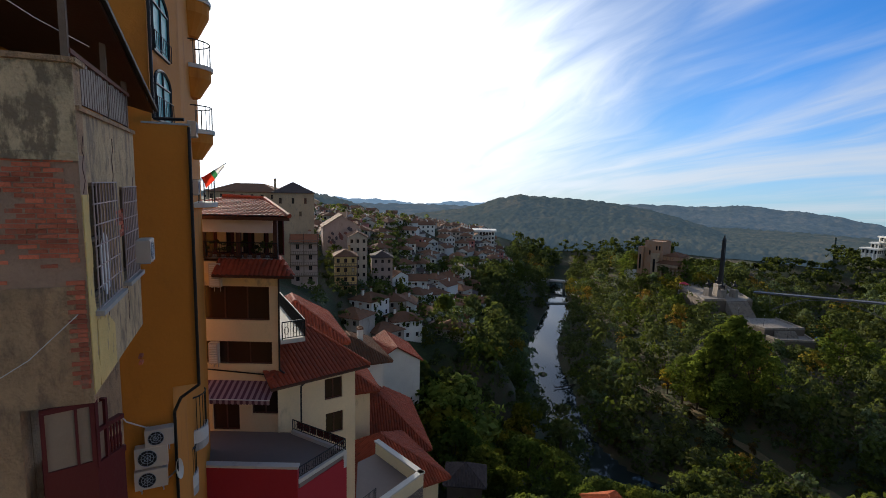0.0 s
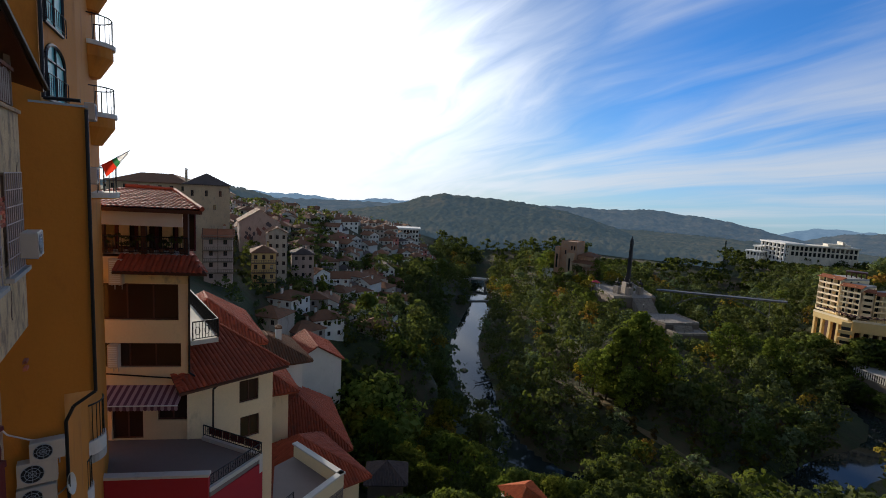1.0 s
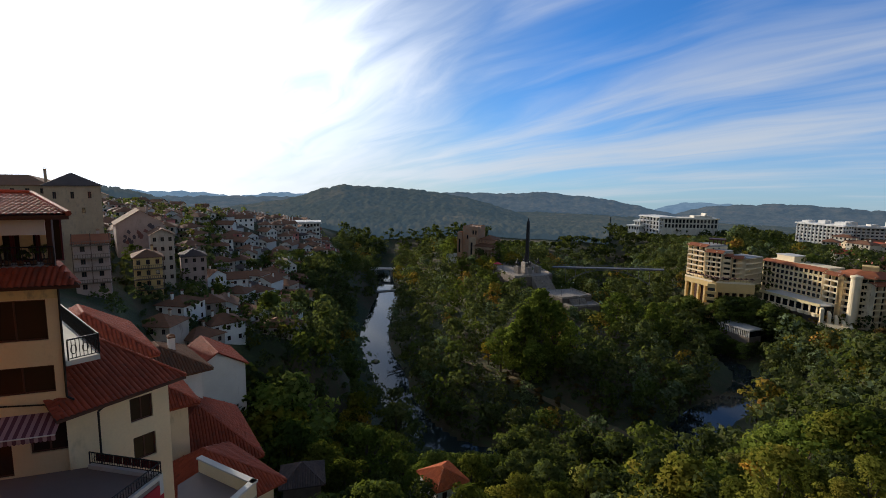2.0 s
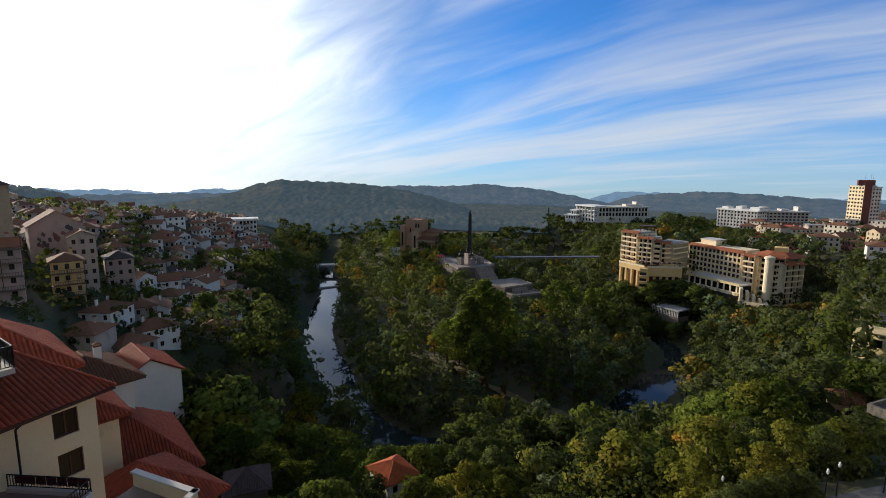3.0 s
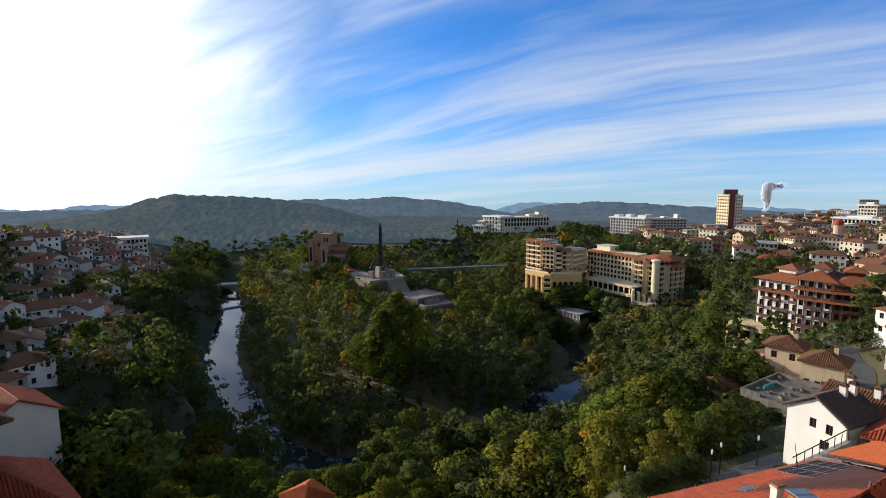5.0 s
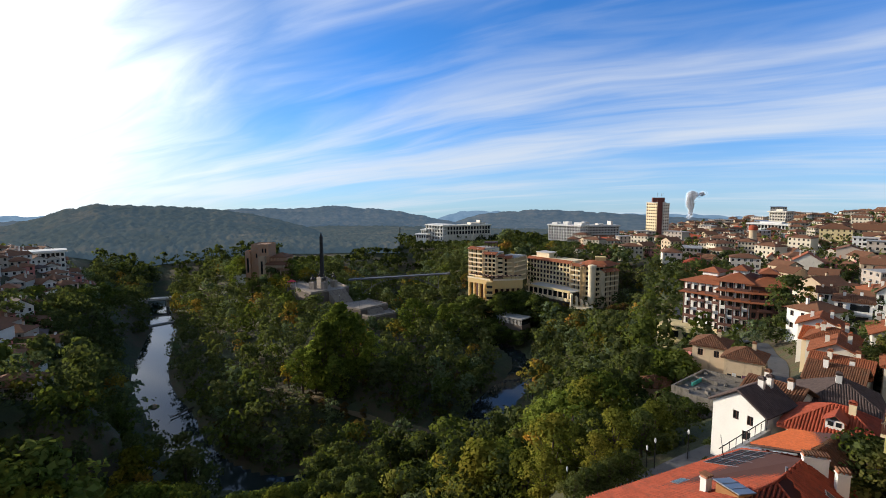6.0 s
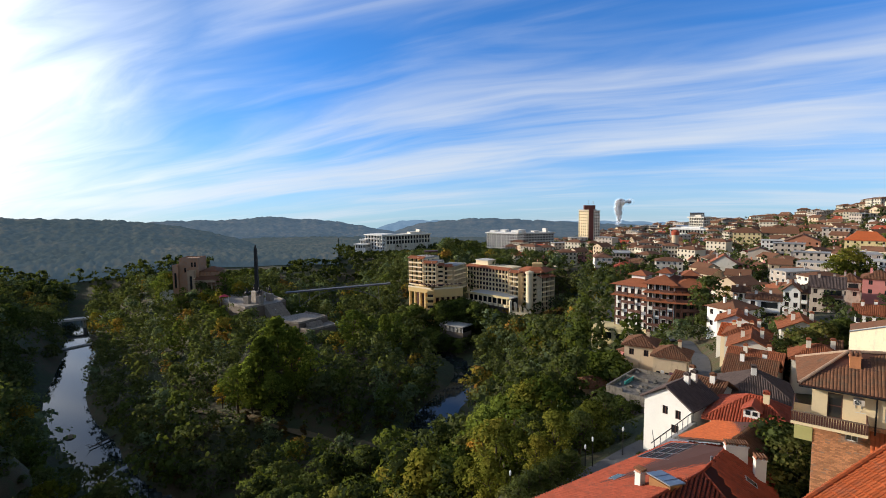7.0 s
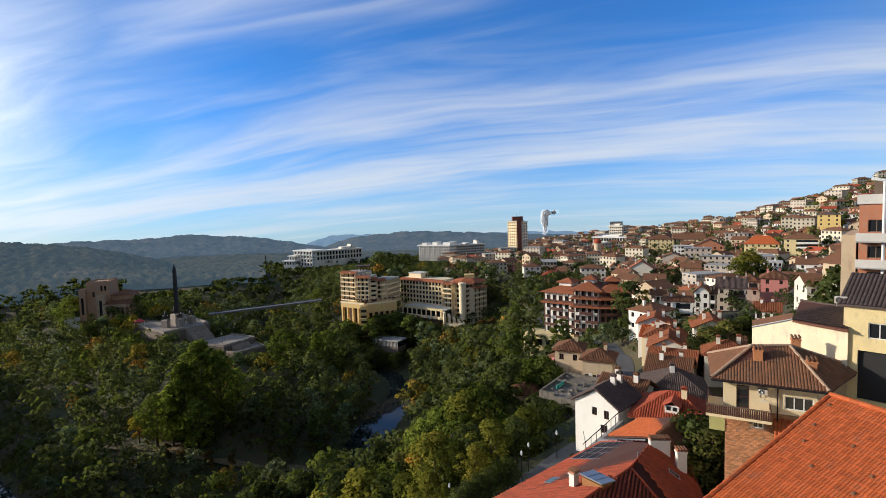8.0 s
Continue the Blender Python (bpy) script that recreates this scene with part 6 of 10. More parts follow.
# room for the dark gardens and the single large trees between them
GREENS = ((85.0, 106, 6.5), (87.0, 108, 6.5), (88.8, 112, 5.5), (86.0, 120, 6), (88.5, 124, 6), (88.4, 282, 9), (89.4, 290, 7), (92.6, 236, 8), (93.6, 242, 7), (82.4, 300, 6), (86.0, 134, 8), (84.6, 128, 6))
for a, r, q in GREENS:
    PLACED.append((*polar(a, r)[:2], q))
CLEAR_HOUSES = [(*polar(a, r)[:2], q) for a, r, q in ((66, 230, 24), (68, 208, 22), (67, 262, 22), (70, 250, 14), (64, 300, 20), (65, 345, 20), (46, 330, 22), (50, 330, 25), (54, 330, 28), (58, 318, 28), (62, 320, 24), (65.5, 516, 16), (58, 560, 30), (76, 600, 30))]


def spread_town(seed, tries, az0, az1, r0, r1, kinds, ok, lift=0.3, limit=260, tight=0.88):
    rng = random.Random(seed)
    pts = []
    for _ in range(tries):
        az = az0 + (az1 - az0) * rng.random()
        r = math.sqrt(r0 ** 2 + (r1 ** 2 - r0 ** 2) * rng.random())
        pts.append((az, r, *polar(az, r)[:2], rng.choice(kinds), rng.choice((-38, -20, 0, 15, 35, 52, 90)) + rng.uniform(-8, 8)))
    x, y = np.array([p[2] for p in pts]), np.array([p[3] for p in pts])
    d, inn, z = line_distance(x, y, RIVER_LINE), in_loop(x, y), land(x, y)
    for i, (az, r, px, py, k, turn) in enumerate(pts):
        rad = (6.2, 6.0, 6.4, 6.0, 4.9, 7.0, 7.0, 7.4, 6.0, 6.2, 8.6, 9.2)[k] * tight
        if inn[i] or not ok(az, r, d[i]) or not free(px, py, rad):
            continue
        if any((px - a) ** 2 + (py - b) ** 2 < (q + 2) ** 2 for a, b, q in CLEAR_HOUSES):
            continue
        m = pose(px, py, z[i] + lift, 0, 0, turn - az)
        if r < limit:
            copy_thing(PROTO[k], m)
        else:
            far_house(m, k)
        reserve(px, py, rad)


def left_ok(az, r, d):
    return (d > 36 if r < 330 else d > 26) and not (az < -9 and r < 135) and not (az > -4 and r < 155)


def right_ok(az, r, d):
    return d > (60 if az < 70 else 70) and (az > 66.5 or r > 365) and not (80.5 < az < 93.5 and 122 < r < 205)


spread_town(11, 3400, -21, 7.5, 108, 470, (0, 1, 4, 4, 7, 3, 0, 1, 3, 4, 8, 1), left_ok, lift=-2.2, limit=235, tight=0.70)
spread_town(12, 1500, -24, -4, 150, 480, (6, 6, 10, 6, 3, 3), left_ok, lift=-2.0, limit=235, tight=0.72)
spread_town(21, 700, 66, 99, 112, 260, (0, 2, 5, 5, 6, 9, 7, 10, 8, 1), right_ok)
spread_town(23, 700, 77, 93, 78, 125, (0, 1, 4, 4, 1, 7, 2), right_ok, lift=-1.6)
spread_town(22, 2900, 57.5, 100, 230, 800, (0, 1, 2, 3, 5, 5, 6, 6, 7, 8, 9, 10, 10, 11), right_ok, lift=-0.8, limit=330)
tagged(part("far_town_houses", FAR_TOWN, FAR_SLOTS), "crowded far town houses with pale walls and tiled roofs", "houses", kind="stuff")


# ---------------------------------------------------------------- named buildings
def at_front(label, ax, ay, bx, by, d, z0, z1, rise, form="hip", **k):
    m, w = front(ax, ay, bx, by, d, 0)
    return house(m, label, w, d, z0, z1, rise, form, **k)


def with_balconies(root, w, d, levels, deep):
    """Wooden balconies stacked along a front."""
    for z in levels:
        b = part("balcony", Shape().box(-w / 2 - 0.2, w / 2 + 0.3, -d / 2 - deep, -d / 2 - 0.003, z - 0.15, z), WOOD_OLD, root)
        part("handrail", Shape().box(-w / 2 - 0.2, w / 2 + 0.3, -d / 2 - deep, -d / 2 - deep + 0.08, z + 0.85, z + 0.95), WOOD_OLD, b)
        for i in range(16):
            x = -w / 2 - 0.15 + (w + 0.4) * i / 15
            part("baluster", Shape().box(x - 0.05, x + 0.05, -d / 2 - deep + 0.01, -d / 2 - deep + 0.06, z, z + 0.85), WOOD_OLD, b)
        for x in (-w / 2 - 0.1, 0.0, w / 2 + 0.2):
            part("post", Shape().box(x - 0.07, x + 0.07, -d / 2 - deep + 0.09, -d / 2 - deep + 0.23, z, z + 2.7), WOOD_DARK, b)


# left slope
at_front("tall grey stone building with hip roof and chimney on the ridge", -47.5, 142, -36.9, 145.4, 13, 52, 81.7, 3.0, "hip", wall=STONE, roof=TILE_GREY, floors=1, cols=(3, 3), win=(0.8, 1.5), chimneys=((-0.45, 0.0),), front_holes=((1.6, 2.3, 78.6, 80.2), (5.0, 5.7, 78.6, 80.2), (8.4, 9.1, 78.6, 80.2), (3.2, 3.9, 75.0, 76.4), (7.0, 7.7, 75.0, 76.4)))
at_front("long grey stone wing with a row of windows", -68, 146, -47.6, 146, 12, 52, 81.6, 2.4, "hip", wall=STONE, roof=TILE_BROWN, floors=2, cols=(7, 3), chimneys=())
STEPPED = at_front("stepped old house with wooden balconies on the slope", -40, 133, -33.5, 134.5, 9, 50, 69.0, 1.6, "gable_x", wall=PLASTER_PINKGREY, roof=TILE_TERRACOTTA, floors=4, cols=(2, 2))
with_balconies(STEPPED, 6.7, 9, (59.9, 62.8, 65.7, 68.6), 1.4)
MURAL_HOUSE = at_front("tall house with a painted blind gable wall", -43.5, 184, -30.5, 188, 11, 48, 68.5, 4.6, "gable_y", wall=PLASTER_PINKGREY, roof=TILE_BROWN, floors=4, cols=(5, 3), sides="rl")
mural_rng = random.Random(77)
for k in range(26):
    x, z = mural_rng.uniform(-5.2, 5.2), mural_rng.uniform(57.5, 68.0)
    ring = [(x + mural_rng.uniform(0.3, 0.9) * math.cos(q * math.pi / 3), -5.512, z + mural_rng.uniform(0.3, 1.3) * math.sin(q * math.pi / 3)) for q in range(6)]
    sh = Shape()
    sh.poly(ring)
    part("mural_patch", sh, MURAL_DARK if k % 3 else MURAL_RED, MURAL_HOUSE)
at_front("tall narrow brown house in the crowded row", -31.5, 170, -25.5, 171.5, 9, 46, 66.5, 1.9, "gable_y", wall=PLASTER_GREY, roof=TILE_BROWN, floors=5, cols=(3, 3), sides="fr")
at_front("tall pale house with a dark hip roof in the crowded row", -24.5, 178, -17.5, 179.5, 9, 44, 58.5, 2.0, "hip", wall=PLASTER_PINKGREY, roof=TILE_GREY, floors=5, cols=(3, 3), sides="fr")
ROW = at_front("old beige house with stacked wooden balconies", -32.5, 152, -26.0, 153.5, 8, 44, 62.5, 1.8, "hip", wall=PLASTER_OCHRE_PALE, roof=TILE_BROWN, floors=4, cols=(3, 3), sides="fr")
with_balconies(ROW, 6.7, 8, (53.8, 56.7, 59.6), 1.3)
at_front("white house with gabled terracotta roof above the trees", -12.9, 94.3, -3.8, 97.4, 11, 36, 50.0, 3.2, "gable_y", wall=PLASTER_WHITE, roof=TILE_RED, floors=1, cols=(2, 2), tiles=0.3, chimneys=(), sides="l")
at_front("small white gabled house on the wooded bank", 7.5, 247, 15, 249, 8, 33, 42.2, 3.2, "gable_y", wall=PLASTER_WHITE, roof=TILE_GREY, floors=2, cols=(3, 2))
at_front("small white house with an orange roof among trees", 25.2, 70.5, 30.5, 71.5, 6, 26, 35.2, 1.7, "hip", wall=PLASTER_WHITE, roof=TILE_ORANGE, floors=1, cols=(2, 2), tiles=0.28, chimneys=())
# right slope
at_front("white two-storey house with dark tiled gable roof by the street", 60.9, 19.65, 59.65, 14.1, 5.6, 48, 61.2, 2.1, "gable_y", wall=PLASTER_WHITE, roof=TILE_GREY, tiles=0.3, over=0.35, chimneys=((0.1, 0.1), (0.12, 0.36)), sides="", panes=True,
         front_holes=((2.3, 2.95, 59.85, 60.85), (3.85, 4.5, 59.7, 60.75), (3.4, 4.3, 57.9, 58.9)))
at_front("house with a broad dark grey hip roof", 71.8, 12.9, 73.4, 6.0, 8, 48, 59.4, 2.7, "hip", wall=PLASTER_WHITE, roof=TILE_GREY, floors=1, cols=(4, 3), tiles=0.26, over=0.8, chimneys=((-0.05, -0.12),))
at_front("small white house with a brown roof behind the white gable", 67.2, 18.6, 66.4, 13.2, 6, 48, 60.3, 1.8, "gable_x", wall=PLASTER_WHITE, roof=TILE_BROWN, floors=1, cols=(2, 2), tiles=0.28, chimneys=((0.3, -0.1), (-0.25, 0.1)), sides="r")
DORMER_HOUSE = at_front("house with a red tiled roof and a small dormer", 60.5, 12.4, 60.7, 4.6, 6.6, 50, 60.7, 2.3, "hip", wall=PLASTER_CREAM, roof=TILE_RED, floors=1, cols=(3, 2), tiles=0.28, over=0.7, chimneys=((0.14, -0.1),))
dm = part("dormer", Shape().box(-0.75, 0.75, -2.9, 0.2, 61.3, 62.35), PLASTER_WHITE, DORMER_HOUSE)
part("dormer_roof", roof_slab([[(-1.0, 0.6, 62.3), (-1.0, -3.2, 62.3), (0, -3.2, 62.95), (0, 0.6, 62.95)], [(1.0, -3.2, 62.3), (1.0, 0.6, 62.3), (0, 0.6, 62.95), (0, -3.2, 62.95)]], 0.08), TILE_RED, dm)
for x in (-0.55, 0.1):
    part("dormer_window", Shape().box(x, x + 0.45, -2.93, -2.905, 61.75, 62.2, chamfer=0.005), GLASS, dm)
TAGGED = at_front("beige rendered house with a blind end wall and graffiti", 95.1, 29.3, 95.8, 23.7, 6, 46, 56.0, 1.6, "hip", wall=PLASTER_BEIGE, roof=TILE_BROWN, floors=1, cols=(2, 2), tiles=0.3, sides="r")
for x, z, w, h, mt in ((-2.3, 52.7, 0.7, 0.45, METAL_DARK), (-1.5, 52.8, 0.6, 0.6, FLAG_WHITE), (-0.8, 52.6, 0.7, 0.5, METAL_DARK), (0.0, 52.75, 0.8, 0.55, CLOTH_PURPLE), (0.9, 52.7, 0.6, 0.4, FLAG_WHITE)):
    part("graffiti", Shape().box(x, x + w, -3.012, -3.003, z, z + h), mt, TAGGED)
at_front("low old house with a brown hip roof", 98.6, 36.0, 99.4, 30.6, 6, 44, 56.2, 1.5, "hip", wall=PLASTER_BEIGE, roof=TILE_BROWN, floors=1, cols=(2, 2), tiles=0.3)
at_front("small stone hut with a patched hip roof", 91.6, 41.6, 94.2, 37.6, 4.6, 38, 48.0, 1.6, "hip", wall=STONE, roof=TILE_BROWN, floors=1, cols=(1, 1), tiles=0.3, chimneys=(), sides="f")
ROWS_OF_HOUSES = ((95, 13.0, 7, "gable_x", PLASTER_PALE, TILE_TERRACOTTA), (97, 4.5, 7, "hip", PLASTER_PALE, TILE_TERRACOTTA), (103, 14.5, 6.4, "gable_y", PLASTER_PALE, TILE_TERRACOTTA), (105, 6.0, 7, "gable_x", PLASTER_BEIGE, TILE_BROWN),
                  (111, 16.5, 7, "hip", PLASTER_PALE, TILE_TERRACOTTA), (113, 8.0, 6.5, "gable_y", PLASTER_PALE, TILE_TERRACOTTA), (119, 19, 6.6, "gable_x", PLASTER_CREAM, TILE_ORANGE), (121, 10, 7, "hip", PLASTER_GREY, TILE_BROWN),
                  (127, 21, 7, "gable_y", PLASTER_WHITE, TILE_TERRACOTTA), (104, 31.5, 6.4, "hip", PLASTER_PALE, TILE_BROWN), (113, 34, 6.6, "gable_x", PLASTER_WHITE, TILE_TERRACOTTA), (122, 36.5, 6.6, "hip", PLASTER_WHITE, TILE_TERRACOTTA), (88, 12.5, 6.0, "gable_x", PLASTER_WHITE, TILE_BROWN))
for i, (x, y, w, form, wl, rf) in enumerate(ROWS_OF_HOUSES):
    z = ground_at(x, y)
    at_front("small old street house with pale walls and a tiled roof", x - 3 - 0.4 * (i % 3), y + w / 2, x - 3 + 0.4 * (i % 2), y - w / 2, 6.5, z - 6, z + 4.6 + 0.5 * (i % 3), 1.9, form, wall=wl, roof=rf, floors=2, cols=(3, 2), win=(0.75, 1.0), floor_h=2.4, tiles=0.27, chimneys=((0.25, 0.1), (-0.2, -0.15)), sides="fl", group="street houses")
for label, a0, a1, r, d, ze, rise, form, wl, rf, fl, n, bal in QUARTER:
    A, B = polar(a0, r), polar(a1, r)
    zg = ground_at(*polar((a0 + a1) / 2, r)[:2])
    root = at_front(label, A[0], A[1], B[0], B[1], d, min(zg, ze) - 7, ze, 0.3 if form == "flat" else rise, "hip" if form == "flat" else form, wall=wl, roof=rf, floors=fl, cols=(n, 2), win=(1.0, 1.35),
                    floor_h=2.8, tiles=0.34 if r < 215 else 0.0, over=0.5, chimneys=((0.2, 0.1), (-0.25, -0.1)) if r < 330 else (), sides="fl" if fl else "")
    w = math.hypot(B[0] - A[0], B[1] - A[1])
    for k in range(bal):
        z = ze - 2.75 * (k + 1)
        u0, u1 = (-w / 2 + 0.2, w / 2 - 0.2) if w < 5 else (-w * 0.12, w / 2 - 0.3)
        slab = part("balcony", Shape().box(u0, u1, -d / 2 - 1.2, -d / 2 - 0.003, z - 0.14, z), CONCRETE_LIGHT, root)
        part("parapet", Shape().box(u0, u1, -d / 2 - 1.2, -d / 2 - 1.1, z, z + 0.9), WOOD_BROWN if wl is PLASTER_GREY else PLASTER_WHITE, slab)
        part("balcony_door", Shape().box(u0 + 0.3, u1 - 0.3, -d / 2 - 0.05, -d / 2 - 0.004, z + 0.05, z + 2.15), GLASS, slab)
# round brick chimney tower with a red head
cx, cy, _ = polar(74.65, 420)
ct = thing("water_tower", pose(cx, cy, 0), "round pale brick tower with a red top", "tower")
part("shaft", Shape().lathe([(0.1, 36), (2.6, 36), (2.4, 57.6), (0.1, 57.6)], sides=18), PLASTER_BEIGE, ct)
part("head", Shape().lathe([(0.1, 57.6), (2.9, 57.6), (2.9, 60.2), (1.6, 61.2), (0.1, 61.4)], sides=18), TILE_RED, ct)
# large white block on the skyline with a tower behind it
for label, a0, a1, r, d, ze, fl, n in (("long white office block with rows of windows", 74.7, 77.5, 640, 16, 53.6, 3, 12), ("grey office tower on the skyline", 75.95, 77.25, 700, 14, 67.0, 6, 7)):
    A, B = polar(a0, r), polar(a1, r)
    at_front(label, A[0], A[1], B[0], B[1], d, 38, ze, 0.4, "hip", wall=FAR_WHITE if n > 8 else CONCRETE, roof=METAL_GREY, floors=fl, cols=(n, 3), win=(1.5, 1.7), floor_h=3.4, chimneys=(), sides="fl", name="office_building", category="building")


# near right
def build_blind_house():
    """A house whose cream end wall has no openings; its top steps up to a brown tiled roof."""
    root = thing("house", pose(0, 0, 0), "cream rendered house with a blind stained wall and brown roof", "house")
    P = [Vector(polar(a, r, 0)) for a, r in ((89.25, 54.8), (92.5, 52.3), (96.6, 49.2))]
    back = [p * 1.012 for p in P]
    top = (73.45, 74.95, 75.15)
    s = Shape()
    at = lambda p, z: (p.x, p.y, z)
    for i in (0, 1):
        j = i + 1
        s.poly([at(P[i], 62), at(P[j], 62), at(P[j], top[j]), at(P[i], top[i])])
        s.poly([at(back[j], 62), at(back[i], 62), at(back[i], top[i]), at(back[j], top[j])])
        s.poly([at(P[i], top[i]), at(P[j], top[j]), at(back[j], top[j]), at(back[i], top[i])])
    s.poly([at(back[0], 62), at(P[0], 62), at(P[0], top[0]), at(back[0], top[0])])
    part("wall", s, PLASTER_BLIND, root)
    part("flashing", Shape().rod(at(P[0] * 0.999, top[0] + 0.05), at(P[1] * 0.999, top[1] + 0.05), 0.06, sides=6), METAL_GREY, root)
    low = [[at(back[0], 73.3), at(back[1], 74.7), at(P[1] * 1.07, 74.9), at(P[0] * 1.05, 73.6)]]
    part("lean_to_roof", roof_slab(low, 0.1), TILE_BROWN, root)
    ridge = [Vector(polar(a, r, 76.0)) for a, r in ((93.1, 56.6), (97.0, 54.0))]
    main = [[at(P[1] * 0.992, 75.0), at(P[2] * 0.992, 75.2), tuple(ridge[1]), tuple(ridge[0])]]
    r = part("roof", roof_slab(main, 0.12), ROOF_SHADE, root)
    ts = Shape()
    tiled(ts, main[0], 0.24, 0.38, 0.11, 0.035, 5, gap=0.1)
    tagged(part("roof_tiles", ts, TILE_GREY, r), kind="stuff")
    part("ridge_cap", cap_line(tuple(ridge[0]), tuple(ridge[1]), 0.12), TILE_GREY, r)
    part("gutter", Shape().rod(at(P[1] * 0.99, 74.9), at(P[2] * 0.99, 75.08), 0.06, sides=6), METAL_RUST, root)


build_blind_house()


def custom_house(label, plan, z0, planes, wall, roof, tiles=0.26):
    """A house with a roof of its own form: plan corners, and roof planes with the eave edge first."""
    root = thing("house", pose(0, 0, 0), label, "house")
    s = Shape()
    for a, b in zip(plan, plan[1:] + plan[:1]):
        s.poly([(a[0], a[1], z0), (b[0], b[1], z0), b, a])
    part("wall", s, wall, root)
    r = part("roof", roof_slab(planes), ROOF_SHADE, root)
    ts = Shape()
    for pl in planes:
        tiled(ts, pl, tiles, tiles * 1.6, tiles * 0.5, tiles * 0.16, 5, gap=0.13)
    tagged(part("roof_tiles", ts, roof, r), kind="stuff")
    return root


# the ridge runs away from the street corner; the slope to the street is lit, a hip falls to the near end
E0, E1, R0, R1, S0, S1, Q0 = (33.5, 19.6, 61.0), (51.6, 13.5, 61.0), (41.4, 8.85, 63.8), (47.0, 8.2, 63.8), (35.5, 1.2, 60.5), (50.0, 5.6, 61.6), (34.0, 11.0, 63.9)
RED_ROOF = custom_house("house with a red tiled roof carrying solar panels", [(35.2, 18.2, 60.9), (37.0, 2.4, 60.9), (49.4, 6.4, 61.5), (50.8, 13.2, 61.0)], 48,
                        [[E1, E0, Q0, R0, R1], [Q0, S0, R0], [S0, S1, R1, R0], [S1, E1, R1]], PLASTER_WHITE, TILE_RED, 0.3)
custom_house("low house with a plain orange roof slope", [(51.8, 12.8, 61.5), (50.6, 6.0, 61.6), (56.2, 4.8, 61.6), (57.2, 10.9, 61.5)], 48,
             [[(57.6, 11.3, 61.6), (51.7, 13.3, 61.5), (48.7, 8.5, 63.6), (54.5, 7.4, 63.6)]], PLASTER_WHITE, TILE_ORANGE, 0.16)
custom_house("low house with a dark brown tiled slope", [(50.8, 6.2, 61.5), (51.2, 5.8, 61.5), (56.0, 4.9, 61.5), (54.5, 6.8, 61.5)], 48,
             [[(50.3, 5.4, 61.6), (56.5, 4.2, 61.6), (54.5, 7.38, 63.58), (48.7, 8.48, 63.58)]], PLASTER_WHITE, TILE_BROWN, 0.3)

# ---------------------------------------------------------------- roofs below the terrace house
at_front("red tiled house below the terrace", -6.0, 38.0, 0.2, 41.8, 8, 48, 59.4, 2.9, "hip", over=0.8, wall=PLASTER_CREAM, roof=TILE_RED, floors=1, cols=(2, 2), tiles=0.26, sides="", chimneys=())
at_front("house with a long dull red roof and a skylight", -9.6, 47.5, -1.6, 49.5, 11, 46, 57.9, 4.4, "hip", over=0.9, wall=PLASTER_WHITE, roof=TILE_RED, floors=1, cols=(2, 2), tiles=0.28, sides="", chimneys=())
at_front("house with a faded orange roof behind the terrace house", -15.5, 42.0, -9.2, 44.6, 10, 58, 70.6, 3.2, "hip", over=0.9, wall=PLASTER_BEIGE, roof=TILE_RED, floors=1, cols=(2, 2), tiles=0.28, sides="", chimneys=())
at_front("small house with a brown roof and a brick chimney", -12.0, 53.0, -6.4, 55.5, 8, 52, 65.0, 2.2, "hip", over=0.9, wall=PLASTER_WHITE, roof=TILE_BROWN, floors=1, cols=(2, 2), tiles=0.28, sides="", chimneys=((0.2, -0.1),))

at_front("small house with a dull red hip roof beside the terrace house", -11.8, 44.6, -6.6, 46.6, 6, 52, 65.3, 2.2, "hip", wall=PLASTER_CREAM, roof=TILE_RED, floors=1, cols=(2, 2), tiles=0.28, over=0.8, sides="", chimneys=((0.1, -0.1),))
at_front("small stone shed with a weathered shingle roof", 1.4, 61.2, 6.0, 60.8, 4.5, 36, 46.4, 1.8, "hip", wall=WOOD_OLD, roof=TILE_GREY, floors=1, cols=(1, 1), tiles=0.2, over=0.5, sides="", chimneys=())

# ---------------------------------------------------------------- near left: the two tall houses and the terrace house


def along(p, q, z=0.0):
    """A frame on a wall: x along it from p to q, y into the wall, z up."""
    t = Vector((q[0] - p[0], q[1] - p[1], 0))
    return Matrix.Translation((p[0], p[1], z)) @ Matrix.Rotation(math.atan2(t.y, t.x), 4, "Z"), t.length


